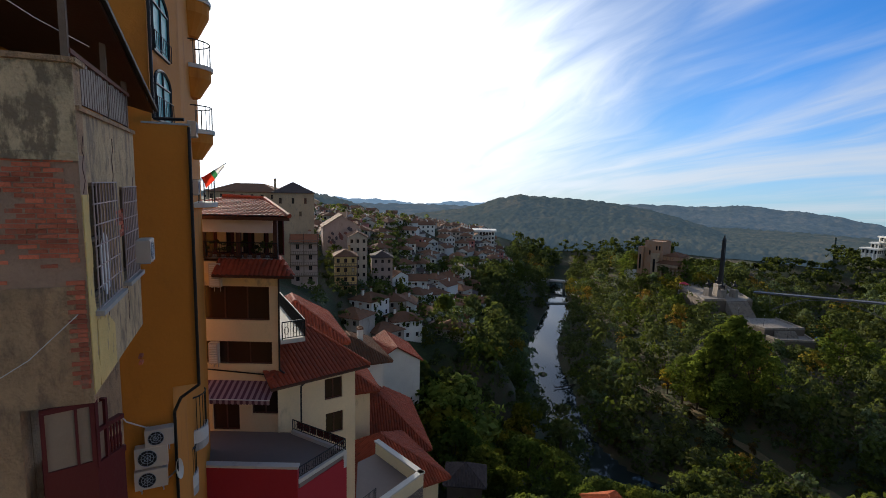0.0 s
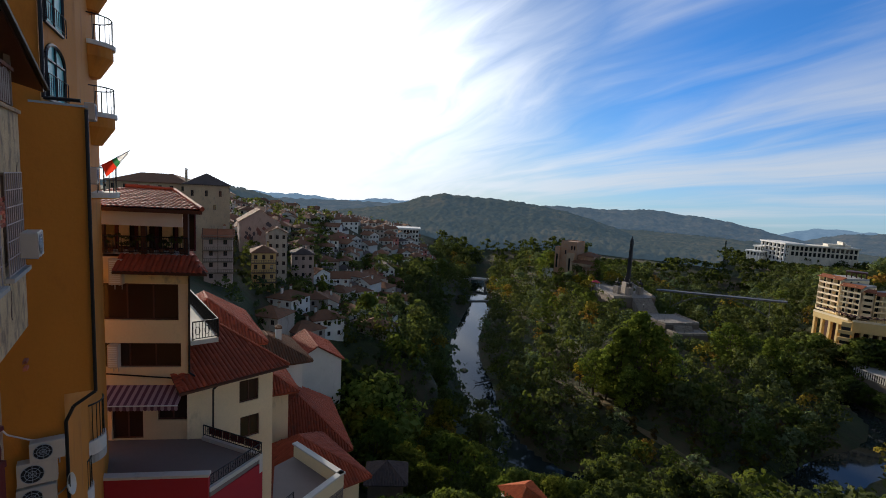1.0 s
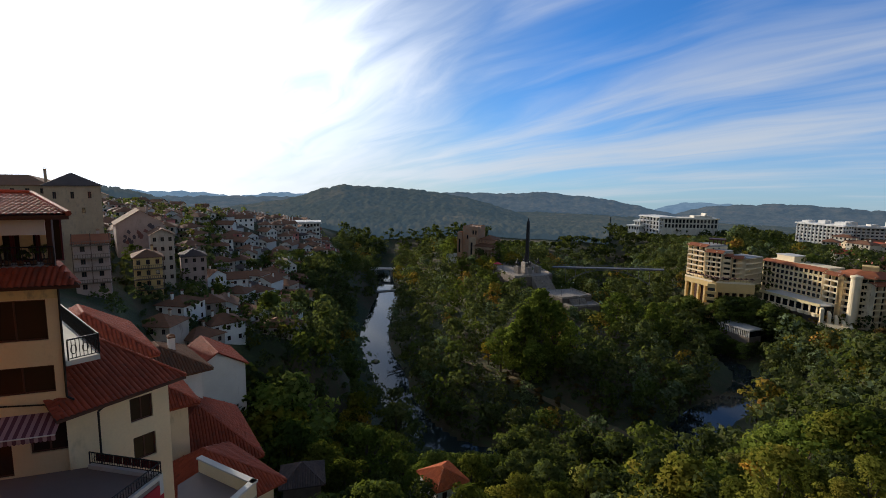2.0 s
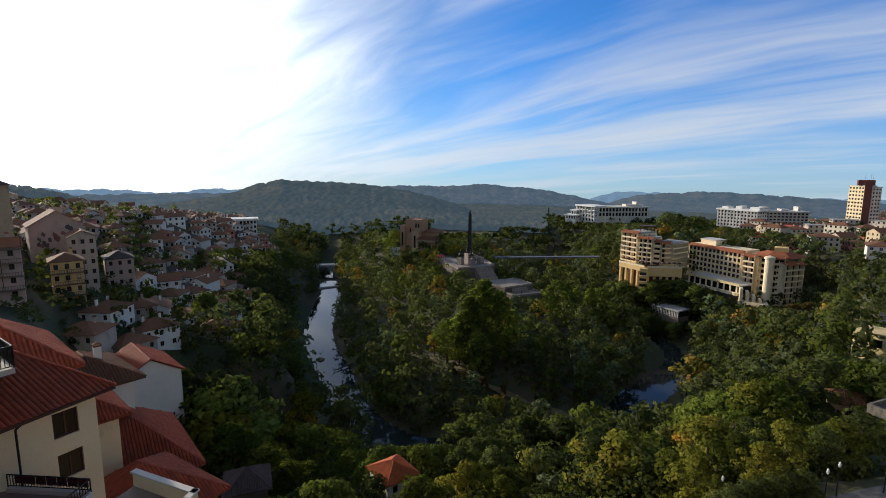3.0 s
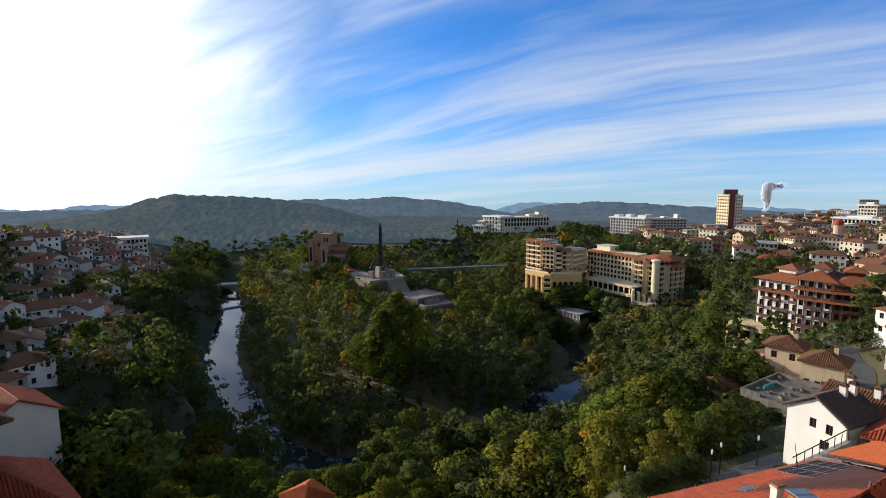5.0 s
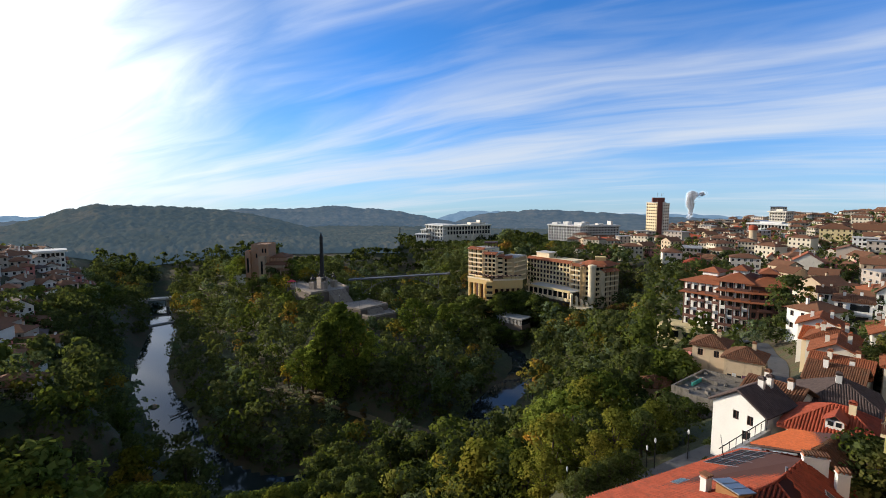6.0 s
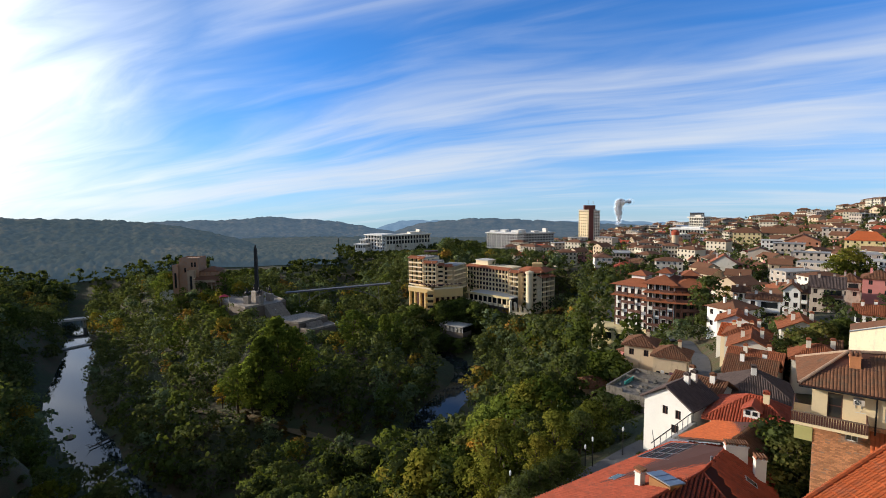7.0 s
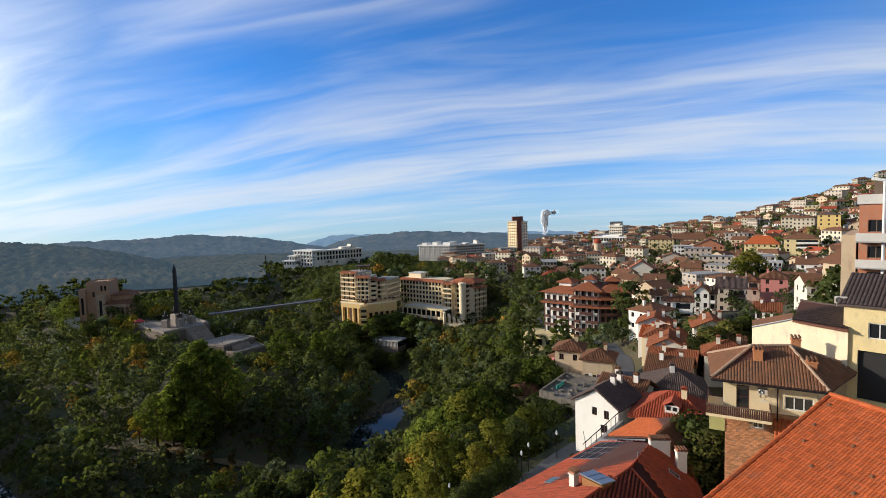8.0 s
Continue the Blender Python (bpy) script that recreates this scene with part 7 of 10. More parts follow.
def ac_unit(m, label="white air-conditioner outdoor unit on wall brackets", w=0.8, h=0.56, d=0.3):
    """An outdoor unit: back at local y = 0, face to -y, its lower left corner at the origin."""
    root = thing("air_conditioner", m, label, "air conditioner", "outdoor units")
    part("casing", Shape().box(0, w, -d - 0.06, -0.06, 0, h, chamfer=0.02), METAL_CREAM, root)
    ring = Shape()
    tall = h > 1.1 * w
    cx, cz, r = (w * 0.5, h * 0.5, w * 0.36) if tall else (w * 0.38, h * 0.5, h * 0.40)
    for k in range(20):
        a0, a1 = 2 * math.pi * k / 20, 2 * math.pi * (k + 1) / 20
        ring.poly([(cx, -d - 0.064, cz), (cx + r * math.cos(a0), -d - 0.064, cz + r * math.sin(a0)), (cx + r * math.cos(a1), -d - 0.064, cz + r * math.sin(a1))][::-1])
    part("fan", ring, METAL_GREY if tall else RUBBER, root)
    if tall:
        for k in range(11):
            z = h * (0.08 + 0.08 * k)
            part("slat", Shape().box(w * 0.1, w * 0.9, -d - 0.10, -d - 0.078, z, z + h * 0.045), METAL_WHITE, root)
    gr = Shape()
    for q in (0.35, 0.65, 1.0):
        gr.line([(cx + r * q * math.cos(k * math.pi / 8), -d - 0.075, cz + r * q * math.sin(k * math.pi / 8)) for k in range(17)], 0.008, 4)
    for k in range(8):
        gr.rod((cx, -d - 0.075, cz), (cx + r * math.cos(k * math.pi / 4), -d - 0.075, cz + r * math.sin(k * math.pi / 4)), 0.006, sides=4)
    part("grille", gr, METAL_GREY, root)
    br = Shape()
    for x in (0.12, w - 0.15):
        br.box(x, x + 0.03, -d - 0.04, 0, -0.04, 0).box(x, x + 0.03, -0.04, 0, -0.3, 0)
    part("bracket", br, METAL_GREY, root)
    return root


def balusters(m, length, h, gap=0.12, r=0.011, rail=0.025, material=None, name="railing", parent=None, scroll=False):
    s = Shape()
    s.rod((0, 0, h), (length, 0, h), rail).rod((0, 0, 0.08), (length, 0, 0.08), rail * 0.7)
    n = max(2, round(length / gap))
    for i in range(n + 1):
        x = length * i / n
        s.rod((x, 0, 0.0 if i in (0, n) else 0.08), (x, 0, h), r * (2 if i in (0, n) else 1), sides=5)
        if scroll and i < n and i % 3 == 1:
            s.line([(x + gap / 2 + gap * 0.8 * math.cos(k * 0.7), 0, h * 0.5 + h * 0.22 * math.sin(k * 0.7)) for k in range(10)], r * 0.9, 4)
    return part(name, s, material or METAL_DARK, parent, at=m)


def build_old_house():
    C0, C1 = (-5.35, 7.5), (-6.95, 11.5)
    Fa = (-12.8, 4.6)
    root = thing("old_house", pose(0, 0, 0), "weathered old house with crumbling plaster, bare brick and barred windows", "house")
    mf, lf = along(Fa, C0)
    ms, ls = along(C0, C1)
    # front with bare brick; its plaster stops where the bricks show
    s = Shape()
    s.box(0, lf - 1.45, 0, 0.35, 0, 25.0).box(lf - 1.45, lf, 0, 0.35, 23.7, 25.0).box(lf - 1.45, lf - 0.95, 0, 0.35, 0, 21.75).box(lf - 0.95, lf, 0, 0.35, 19.9, 21.75)
    part("mortar_bed", Shape().box(lf - 1.45, lf, 0.02, 0.35, 21.75, 23.7), MORTAR, root, at=mf @ pose(0, 0, 61.6))
    front_wall = part("front_wall", s, PLASTER_OLD, root, at=mf @ pose(0, 0, 61.6 - 0.0))
    # side wall with two barred windows
    s = Shape()
    holes = [(0.42, 2.05, 82.9, 84.9), (2.6, 3.95, 82.95, 84.8)]
    wall_with_openings(s, C0, C1, 81.6, 85.95, holes, 0.28)
    s.poly([(C0[0], C0[1], 81.6), (C1[0], C1[1], 81.6), (-12, 12, 81.6), (-12.8, 5, 81.6)][::-1])
    side = part("side_wall", s, PLASTER_PEEL, root)
    part("lower_wall", Shape().box(0, 4.4, 0, 0.3, 0, 19.6), PLASTER_OLD, root, at=along((-6.45, 7.6), (-7.75, 11.8), 62)[0])
    for u0, u1, a, b in holes:
        w = window(side, C0, C1, u0, a, u1 - u0, b - a, WOOD_OLD, GLASS, 1, 1, deep=0.2)
        for i in range(9):
            x = u0 + (u1 - u0) * i / 8
            part("window_bar", Shape().rod((x, -0.06, a - 0.05), (x, -0.06, b), 0.013, sides=5), BAR_PALE, side, at=ms)
        for j in range(7):
            z = a + (b - a) * j / 6
            part("window_bar", Shape().rod((u0 - 0.05, -0.06, z), (u1 + 0.05, -0.06, z), 0.012, sides=5), BAR_PALE, side, at=ms)
        part("sill", Shape().box(u0 - 0.1, u1 + 0.1, -0.14, 0.1, a - 0.1, a - 0.02), CONCRETE, side, at=ms)
    # a lichen-grey band above the bare brick, with a string course under it
    part("upper_band", Shape().box(lf - 3.3, lf + 0.004, -0.012, -0.002, 23.75, 24.99), PLASTER_LICHEN, root, at=mf @ pose(0, 0, 61.6))
    part("string_course", Shape().box(lf - 3.3, lf + 0.012, -0.035, -0.002, 23.62, 23.75, chamfer=0.015), PLASTER_LICHEN, root, at=mf @ pose(0, 0, 61.6))
    # thin wavy-edged yellow patches near the corner and under the windows
    wob = random.Random(21)

    def wavy_patch(edge_a, edge_b):
        ring = edge_a + edge_b[::-1]
        sh = Shape()
        sh.poly([(u, -0.014, z) for u, z in ring])
        for (u0, w0), (u1, w1) in zip(ring, ring[1:] + ring[:1]):
            sh.poly([(u0, -0.001, w0), (u1, -0.001, w1), (u1, -0.014, w1), (u0, -0.014, w0)])
        part("yellow_coat", sh, YELLOW_MOTTLED, side, at=ms)

    n = 22
    wavy_patch([(0.03, 81.62 + 3.1 * i / n) for i in range(n + 1)], [(0.36 + 0.06 * math.sin(i * 0.9) + wob.uniform(-0.03, 0.03), 81.62 + 3.1 * i / n) for i in range(n + 1)])
    wavy_patch([(0.42 + 1.15 * i / 12, 81.62) for i in range(13)], [(0.42 + 1.15 * i / 12, 82.72 + wob.uniform(-0.05, 0.05) - 0.35 * (i / 12) ** 2) for i in range(13)])
    # worn patches of bare brick on the far part of the side wall
    worn = Shape().box(0, 0.235, -0.02, 0.05, 0, 0.062, chamfer=0.006).data("brick", BRICK_PIECE)
    for k in range(46):
        row = k // 4
        u = 2.15 + 0.25 * (k % 4) + (0.12 if row % 2 else 0) + (1.75 if row > 6 else 0)
        if u < ls - 0.3 and wob.random() < 0.8:
            part("brick", worn, None, side, at=ms @ Matrix.Translation((u, 0.012, (84.0 if row <= 6 else 81.2) - 0.076 * row + 0.3)))
    # plaster peeling to brick at the corner
    part("parapet_cap", Shape().box(lf - 3.2, lf + 0.06, -0.06, 0.4, 25.0, 25.08), PLASTER_OLD, root, at=mf @ pose(0, 0, 61.6))
    part("cornice", Shape().box(0.02, ls, -0.05, 0.3, 85.95, 86.02), PLASTER_OLD, root, at=ms)
    # loggia above the side wall: posts, boarded rail and a deep dark roof
    for u, z1 in ((0.05, 88.6), (2.35, 87.6), (4.1, 87.2)):
        part("post", Shape().box(u, u + 0.09, 0.05, 0.14, 86.08, z1), WOOD_OLD, root, at=ms)
    for i in range(26):
        u = 0.2 + i * 0.155
        part("rail_board", Shape().box(u, u + 0.12, 0.06, 0.09, 86.1, 86.72 + 0.03 * (i % 3)), WOOD_DARK, root, at=ms)
    part("rail", Shape().box(0.1, ls, 0.03, 0.12, 86.76, 86.83), METAL_RUST, root, at=ms)
    E0, E1, I1, I0 = (-5.15, 7.6, 88.0), (-7.3, 13.0, 86.75), (-12.5, 11.5, 88.3), (-10.5, 5.2, 89.6)
    s = Shape()
    s.poly([E0, E1, I1, I0])
    s.poly([(x, y, z - 0.16) for x, y, z in (I0, I1, E1, E0)])
    s.poly([(E0[0], E0[1], E0[2] - 0.16), (E1[0], E1[1], E1[2] - 0.16), E1, E0])
    s.poly([(I0[0], I0[1], I0[2] - 0.16), (E0[0], E0[1], E0[2] - 0.16), E0, I0])
    canopy = part("canopy", s, WOOD_DARK, root)
    part("gutter", Shape().rod((E0[0] + 0.06, E0[1], E0[2] - 0.08), (E1[0] + 0.06, E1[1], E1[2] - 0.08), 0.055, sides=8), METAL_DARK, canopy)
    part("back_wall", Shape().box(0, 7.2, 0, 0.2, 85.9, 89.0), PLASTER_OCHRE, root, at=along((-11.5, 6.2), (-8.4, 12.2))[0])
    # glazed wooden balcony below
    P, Q = (-5.42, 7.57), (-5.35, 8.15)
    mb, lb = along(P, Q, 0)
    bal = part("wooden_balcony", Shape().box(0, lb, 0.0, 1.0, 76.5, 80.4), WOOD_RED, root, at=mb)
    part("frame", Shape().box(0, 0.06, -0.02, 0.08, 80.4, 81.55).box(0.2, 0.25, -0.02, 0.08, 80.4, 81.45).box(0, lb, -0.02, 0.08, 80.95, 81.02).box(0, lb, -0.03, 0.1, 80.36, 80.46), WOOD_RED, bal)
    part("blind", Shape().box(0.06, 0.2, 0.03, 0.05, 80.46, 81.4), BLIND, bal)
    for i in range(5):
        x = 0.28 + i * 0.065
        part("baluster", Shape().lathe([(0.012, 0), (0.024, 0.12), (0.027, 0.2), (0.013, 0.3), (0.022, 0.42), (0.012, 0.5)], (x, 0.03, 80.45), 8), WOOD_RED, bal)
    mq, lq = along((-5.95, 7.15), P)
    part("side_frame", Shape().box(0, lq, 0, 0.08, 76.5, 80.5).box(lq - 0.06, lq, -0.01, 0.07, 80.5, 81.55).box(0, 0.06, -0.01, 0.07, 80.5, 81.45).box(0.42, 0.46, -0.005, 0.06, 80.5, 81.42).box(0, lq, 0, 0.07, 81.42, 81.5), WOOD_RED, root, at=mq)
    part("side_blind", Shape().box(0.06, lq - 0.06, 0.03, 0.05, 80.5, 81.42), BLIND, root, at=mq)
    # cracks in the plaster
    rp = random.Random(12)

    for x, z, n, down in ((2.2, 85.7, 9, 1), (0.3, 85.6, 8, 1), (1.2, 82.8, 6, 1), (2.8, 82.9, 7, 1), (4.0, 85.0, 9, 1)):
        pts = [(x, -0.004, z)]
        for _ in range(n):
            pts.append((pts[-1][0] + rp.uniform(-0.09, 0.09), -0.004, pts[-1][2] - rp.uniform(0.06, 0.16)))
        part("crack", Shape().line(pts, 0.007, 4), WOOD_DARK, side, at=ms)
    for x, z, n in ((lf - 1.3, 83.2, 9), (lf - 1.0, 86.5, 8), (lf - 1.6, 86.4, 10)):
        pts = [(x, -0.004, z)]
        for _ in range(n):
            pts.append((pts[-1][0] + rp.uniform(-0.09, 0.09), -0.004, pts[-1][2] - rp.uniform(0.06, 0.16)))
        part("crack", Shape().line(pts, 0.006, 4), WOOD_DARK, front_wall, at=pose(0, 0, -61.6))
    # bare bricks at the corner
    rng = random.Random(4)
    bm = {}
    for wdt in (0.12, 0.235):
        bm[wdt] = Shape().box(0, wdt, 0, 0.07, 0, 0.062, chamfer=0.006).data("brick", BRICK_PIECE)
    z, k = 83.42, 0
    while z < 85.42:
        x = lf - 1.42 - (0.12 if k % 2 else 0)
        while x < lf - 0.02:
            wdt = 0.235 if x + 0.24 < lf else 0.12
            edge = noise.noise(Vector((x * 1.7, 3.0, z * 1.9))) + 0.5 * noise.noise(Vector((x * 6, 1.0, z * 6)))
            if x > lf - 1.44 and x + wdt < lf + 0.01 and edge > (-0.25 if z > 83.75 else 0.0) and (z > 84.0 or x > lf - 0.9 or edge > 0.25):
                part("brick", bm[wdt], None, front_wall, at=Matrix.Translation((x + rng.uniform(-0.006, 0.006), -0.012 + rng.random() * 0.03, z - 61.6)) @ Matrix.Rotation(rng.uniform(-0.02, 0.02), 4, "Y") @ Matrix.Diagonal((rng.uniform(0.86, 1.02), 1, rng.uniform(0.82, 1.04), 1)))
            x += wdt + 0.012
        z, k = z + 0.074, k + 1
    z = 81.75
    while z < 83.4:
        x = lf - 0.02 - 0.235 * (0.55 if (round(z * 13) % 2) else 1.0)
        part("brick", bm[0.235 if (round(z * 13) % 2) == 0 else 0.12], None, front_wall, at=Matrix.Translation((x, -0.02, z - 61.6)))
        z += 0.074
    ac_unit(ms @ pose(3.55, 0, 83.15), "small white air-conditioner under a barred window", 0.6, 0.5, 0.28)
    dish = thing("satellite_dish", ms @ pose(1.3, 0.06, 83.5), "oval white dish leaning behind the window bars", "dish")
    part("bowl", Shape().lathe([(0.02, 0.0), (0.25, 0.02), (0.42, 0.07), (0.44, 0.08), (0.42, 0.06), (0.02, -0.02)], sides=20), METAL_WHITE, dish, at=pose(0, 0, 0, 90, 0, 0) @ Matrix.Diagonal((0.8, 1.25, 0.6, 1)))
    wire = thing("wire", pose(0, 0, 0), "thin pale cable strung across the old facade", "cable")
    part("strand", Shape().line([(-6.35, 6.6, 82.0), (-5.9, 7.0, 82.35), (-5.4, 7.35, 82.95)], 0.008, 5), CLOTH_WHITE, wire)
    part("strand", Shape().line([(-5.65, 6.4, 87.3), (-5.6, 7.2, 87.12), (-5.7, 8.4, 87.05)], 0.008, 5), CLOTH_WHITE, wire)


def build_ochre_house():
    root = thing("ochre_house", pose(0, 0, 0), "tall ochre-plastered apartment house with arched windows and round balconies", "house")
    s = Shape()
    s.prism([(-9.6, 13.1), (-8.0, 14.1), (-9.15, 18.0), (-11.9, 25.0), (-20, 24), (-18, 9)], 62, 101)
    s.prism([(-9.0, 13.35), (-7.1, 14.3), (-8.9, 17.2), (-10, 17)], 79.0, 86.45)
    s.prism([(-9.0, 13.35), (-7.7, 14.0), (-8.9, 17.1), (-10, 17)], 62, 79.0)
    part("wall", s, PLASTER_OCHRE, root)
    part("ledge", Shape().prism([(-8.1, 13.78), (-7.03, 14.28), (-8.9, 17.25), (-9.2, 17.0)], 86.45, 86.5), METAL_GREY, root)
    A, B = (-8.0, 14.1), (-9.15, 18.0)
    m, length = along(A, B)
    for z0, z1 in ((86.65, 88.1), (88.55, 90.3), (91.1, 92.9)):
        u0, u1 = 0.45, 2.35
        arc = [(u0 + (u1 - u0) * (0.5 - 0.5 * math.cos(math.pi * k / 12)), z1 - 0.45 + 0.45 * math.sin(math.pi * k / 12)) for k in range(13)]
        pts = [(u0, z0)] + [(u1, z0)] + arc[::-1]
        w = Shape()
        w.poly([(x, -0.012, z) for x, z in pts])
        win = part("window", w, GLASS_TEAL, root, "arched teal window", at=m)
        fr = Shape().line([(x, -0.03, z) for x, z in pts + pts[:1]], 0.05, 5)
        fr.rod(((u0 + u1) / 2, -0.03, z0), ((u0 + u1) / 2, -0.03, z1), 0.035, sides=5).rod((u0, -0.03, z1 - 0.45), (u1, -0.03, z1 - 0.45), 0.035, sides=5)
        part("window_frame", fr, METAL_DARK, win)
        balusters(m @ pose(u0 - 0.05, -0.10, z0), u1 - u0 + 0.1, 0.62 if z0 < 87 else 0.5, 0.2, 0.007, 0.012, parent=root, name="window_rail")
    # round balconies up the side
    for z, rim, drum in ((92.3, 0.16, 1.3), (89.65, 0.16, 1.1), (87.05, 0.18, 1.05), (84.0, 0.2, 0.0)):
        c = (-10.95, 22.0)
        bal = part("balcony", Shape().lathe([(0.05, -rim - drum), (0.55, -rim - drum), (1.0, -rim - 0.35 * drum), (1.0, -rim), (0.05, -rim)] if drum else [(0.05, -0.25), (1.0, -0.25), (1.0, -0.19), (0.05, -0.19)], (c[0], c[1], z), 20), PLASTER_OCHRE, root)
        part("rim", Shape().lathe([(0.05, -rim), (1.08, -rim), (1.08, 0), (0.05, 0)], (c[0], c[1], z), 20), CONCRETE_LIGHT, bal)
        s = Shape()
        ring = [(c[0] + 0.98 * math.cos(a * math.pi / 13 - 1.75), c[1] + 0.98 * math.sin(a * math.pi / 13 - 1.75)) for a in range(15)]
        for x, y in ring:
            s.rod((x, y, z), (x, y, z + 0.95), 0.013, sides=5)
        s.line([(x, y, z + 0.95) for x, y in ring], 0.025, 6)
        part("railing", s, METAL_DARK, bal)
    for k, (x, z) in enumerate(((-9.9, 88.5), (-9.9, 86.3))):
        ac_unit(along((-9.35, 18.4), (-10.6, 21.7), z - 1.9)[0] @ pose(1.0, 0, 0.0), "white air-conditioner high on the ochre wall")
    mf, lf = along((-9.0, 13.35), (-7.7, 14.0), 0)
    ac_unit(mf @ pose(0.72, 0, 77.45), "white air-conditioner on the ochre wall", 0.72, 0.5)
    ac_unit(mf @ pose(0.45, 0, 76.85), "larger white air-conditioner with a black fan", 0.82, 0.6)
    ac_unit(mf @ pose(0.42, 0, 76.22), "white air-conditioner with two dark fans", 0.82, 0.55)
    pipe = thing("drain_pipe", pose(0, 0, 0), "dark drain pipe down the ochre house", "pipe")
    part("tube", Shape().line([(-7.04, 14.22, 86.4), (-7.04, 14.22, 79.0), (-7.45, 13.95, 78.7), (-7.62, 13.9, 78.3), (-7.62, 13.9, 64)], 0.045, 8), METAL_DARK, pipe)
    part("tube", Shape().line([(-7.9, 14.05, 101), (-7.9, 14.05, 86.6), (-7.15, 14.2, 86.6)], 0.045, 8), METAL_DARK, pipe)
    hose = thing("hose", pose(0, 0, 0), "thin white hose hanging from the wall", "cable")
    part("strand", Shape().line([(-8.95, 13.3, 78.6), (-8.7, 13.4, 78.2), (-8.3, 13.6, 77.95), (-8.05, 13.72, 77.9)], 0.02, 6), CLOTH_WHITE, hose)
    d = thing("satellite_dish", pose(-7.6, 13.85, 76.55, 0, 0, 25), "small white satellite dish on a bracket", "dish")
    part("bowl", Shape().lathe([(0.02, 0.0), (0.17, 0.02), (0.27, 0.08), (0.29, 0.09), (0.27, 0.06), (0.02, -0.02)], sides=20), METAL_CREAM, d, at=pose(0, 0, 0, 80, 0, 78))
    part("arm", Shape().line([(0, 0, 0), (-0.15, 0.1, -0.2), (-0.35, -0.1, -0.25)], 0.025, 6), METAL_GREY, d)
    f = thing("flag", pose(-9.3, 19.45, 85.05), "small white, green and red flag on a balcony pole", "flag")
    part("pole", Shape().rod((-0.5, 0.3, -0.3), (0.98, 0.1, 0.56), 0.014), METAL_WHITE, f)
    # the cloth narrows to the tip of its pole and hangs in folds at the lower end
    for t0, t1, mt in ((0.0, 0.42, FLAG_RED), (0.42, 0.60, FLAG_GREEN), (0.60, 1.0, FLAG_WHITE)):
        s = Shape()
        for i in range(6):
            a, b = t0 + (t1 - t0) * i / 6, t0 + (t1 - t0) * (i + 1) / 6
            q = lambda t, e: (0.92 * t + 0.22 * e * (1 - t), 0.12 + 0.07 * math.sin(7 * t + 5 * e) * (1 - 0.6 * t), 0.52 * t - (0.10 + 0.30 * (1 - t)) * e)
            for e in (0.0, 0.25, 0.5, 0.75):
                s.poly([q(a, e + 0.25), q(b, e + 0.25), q(b, e), q(a, e)])
        part("stripe", s, mt, f)


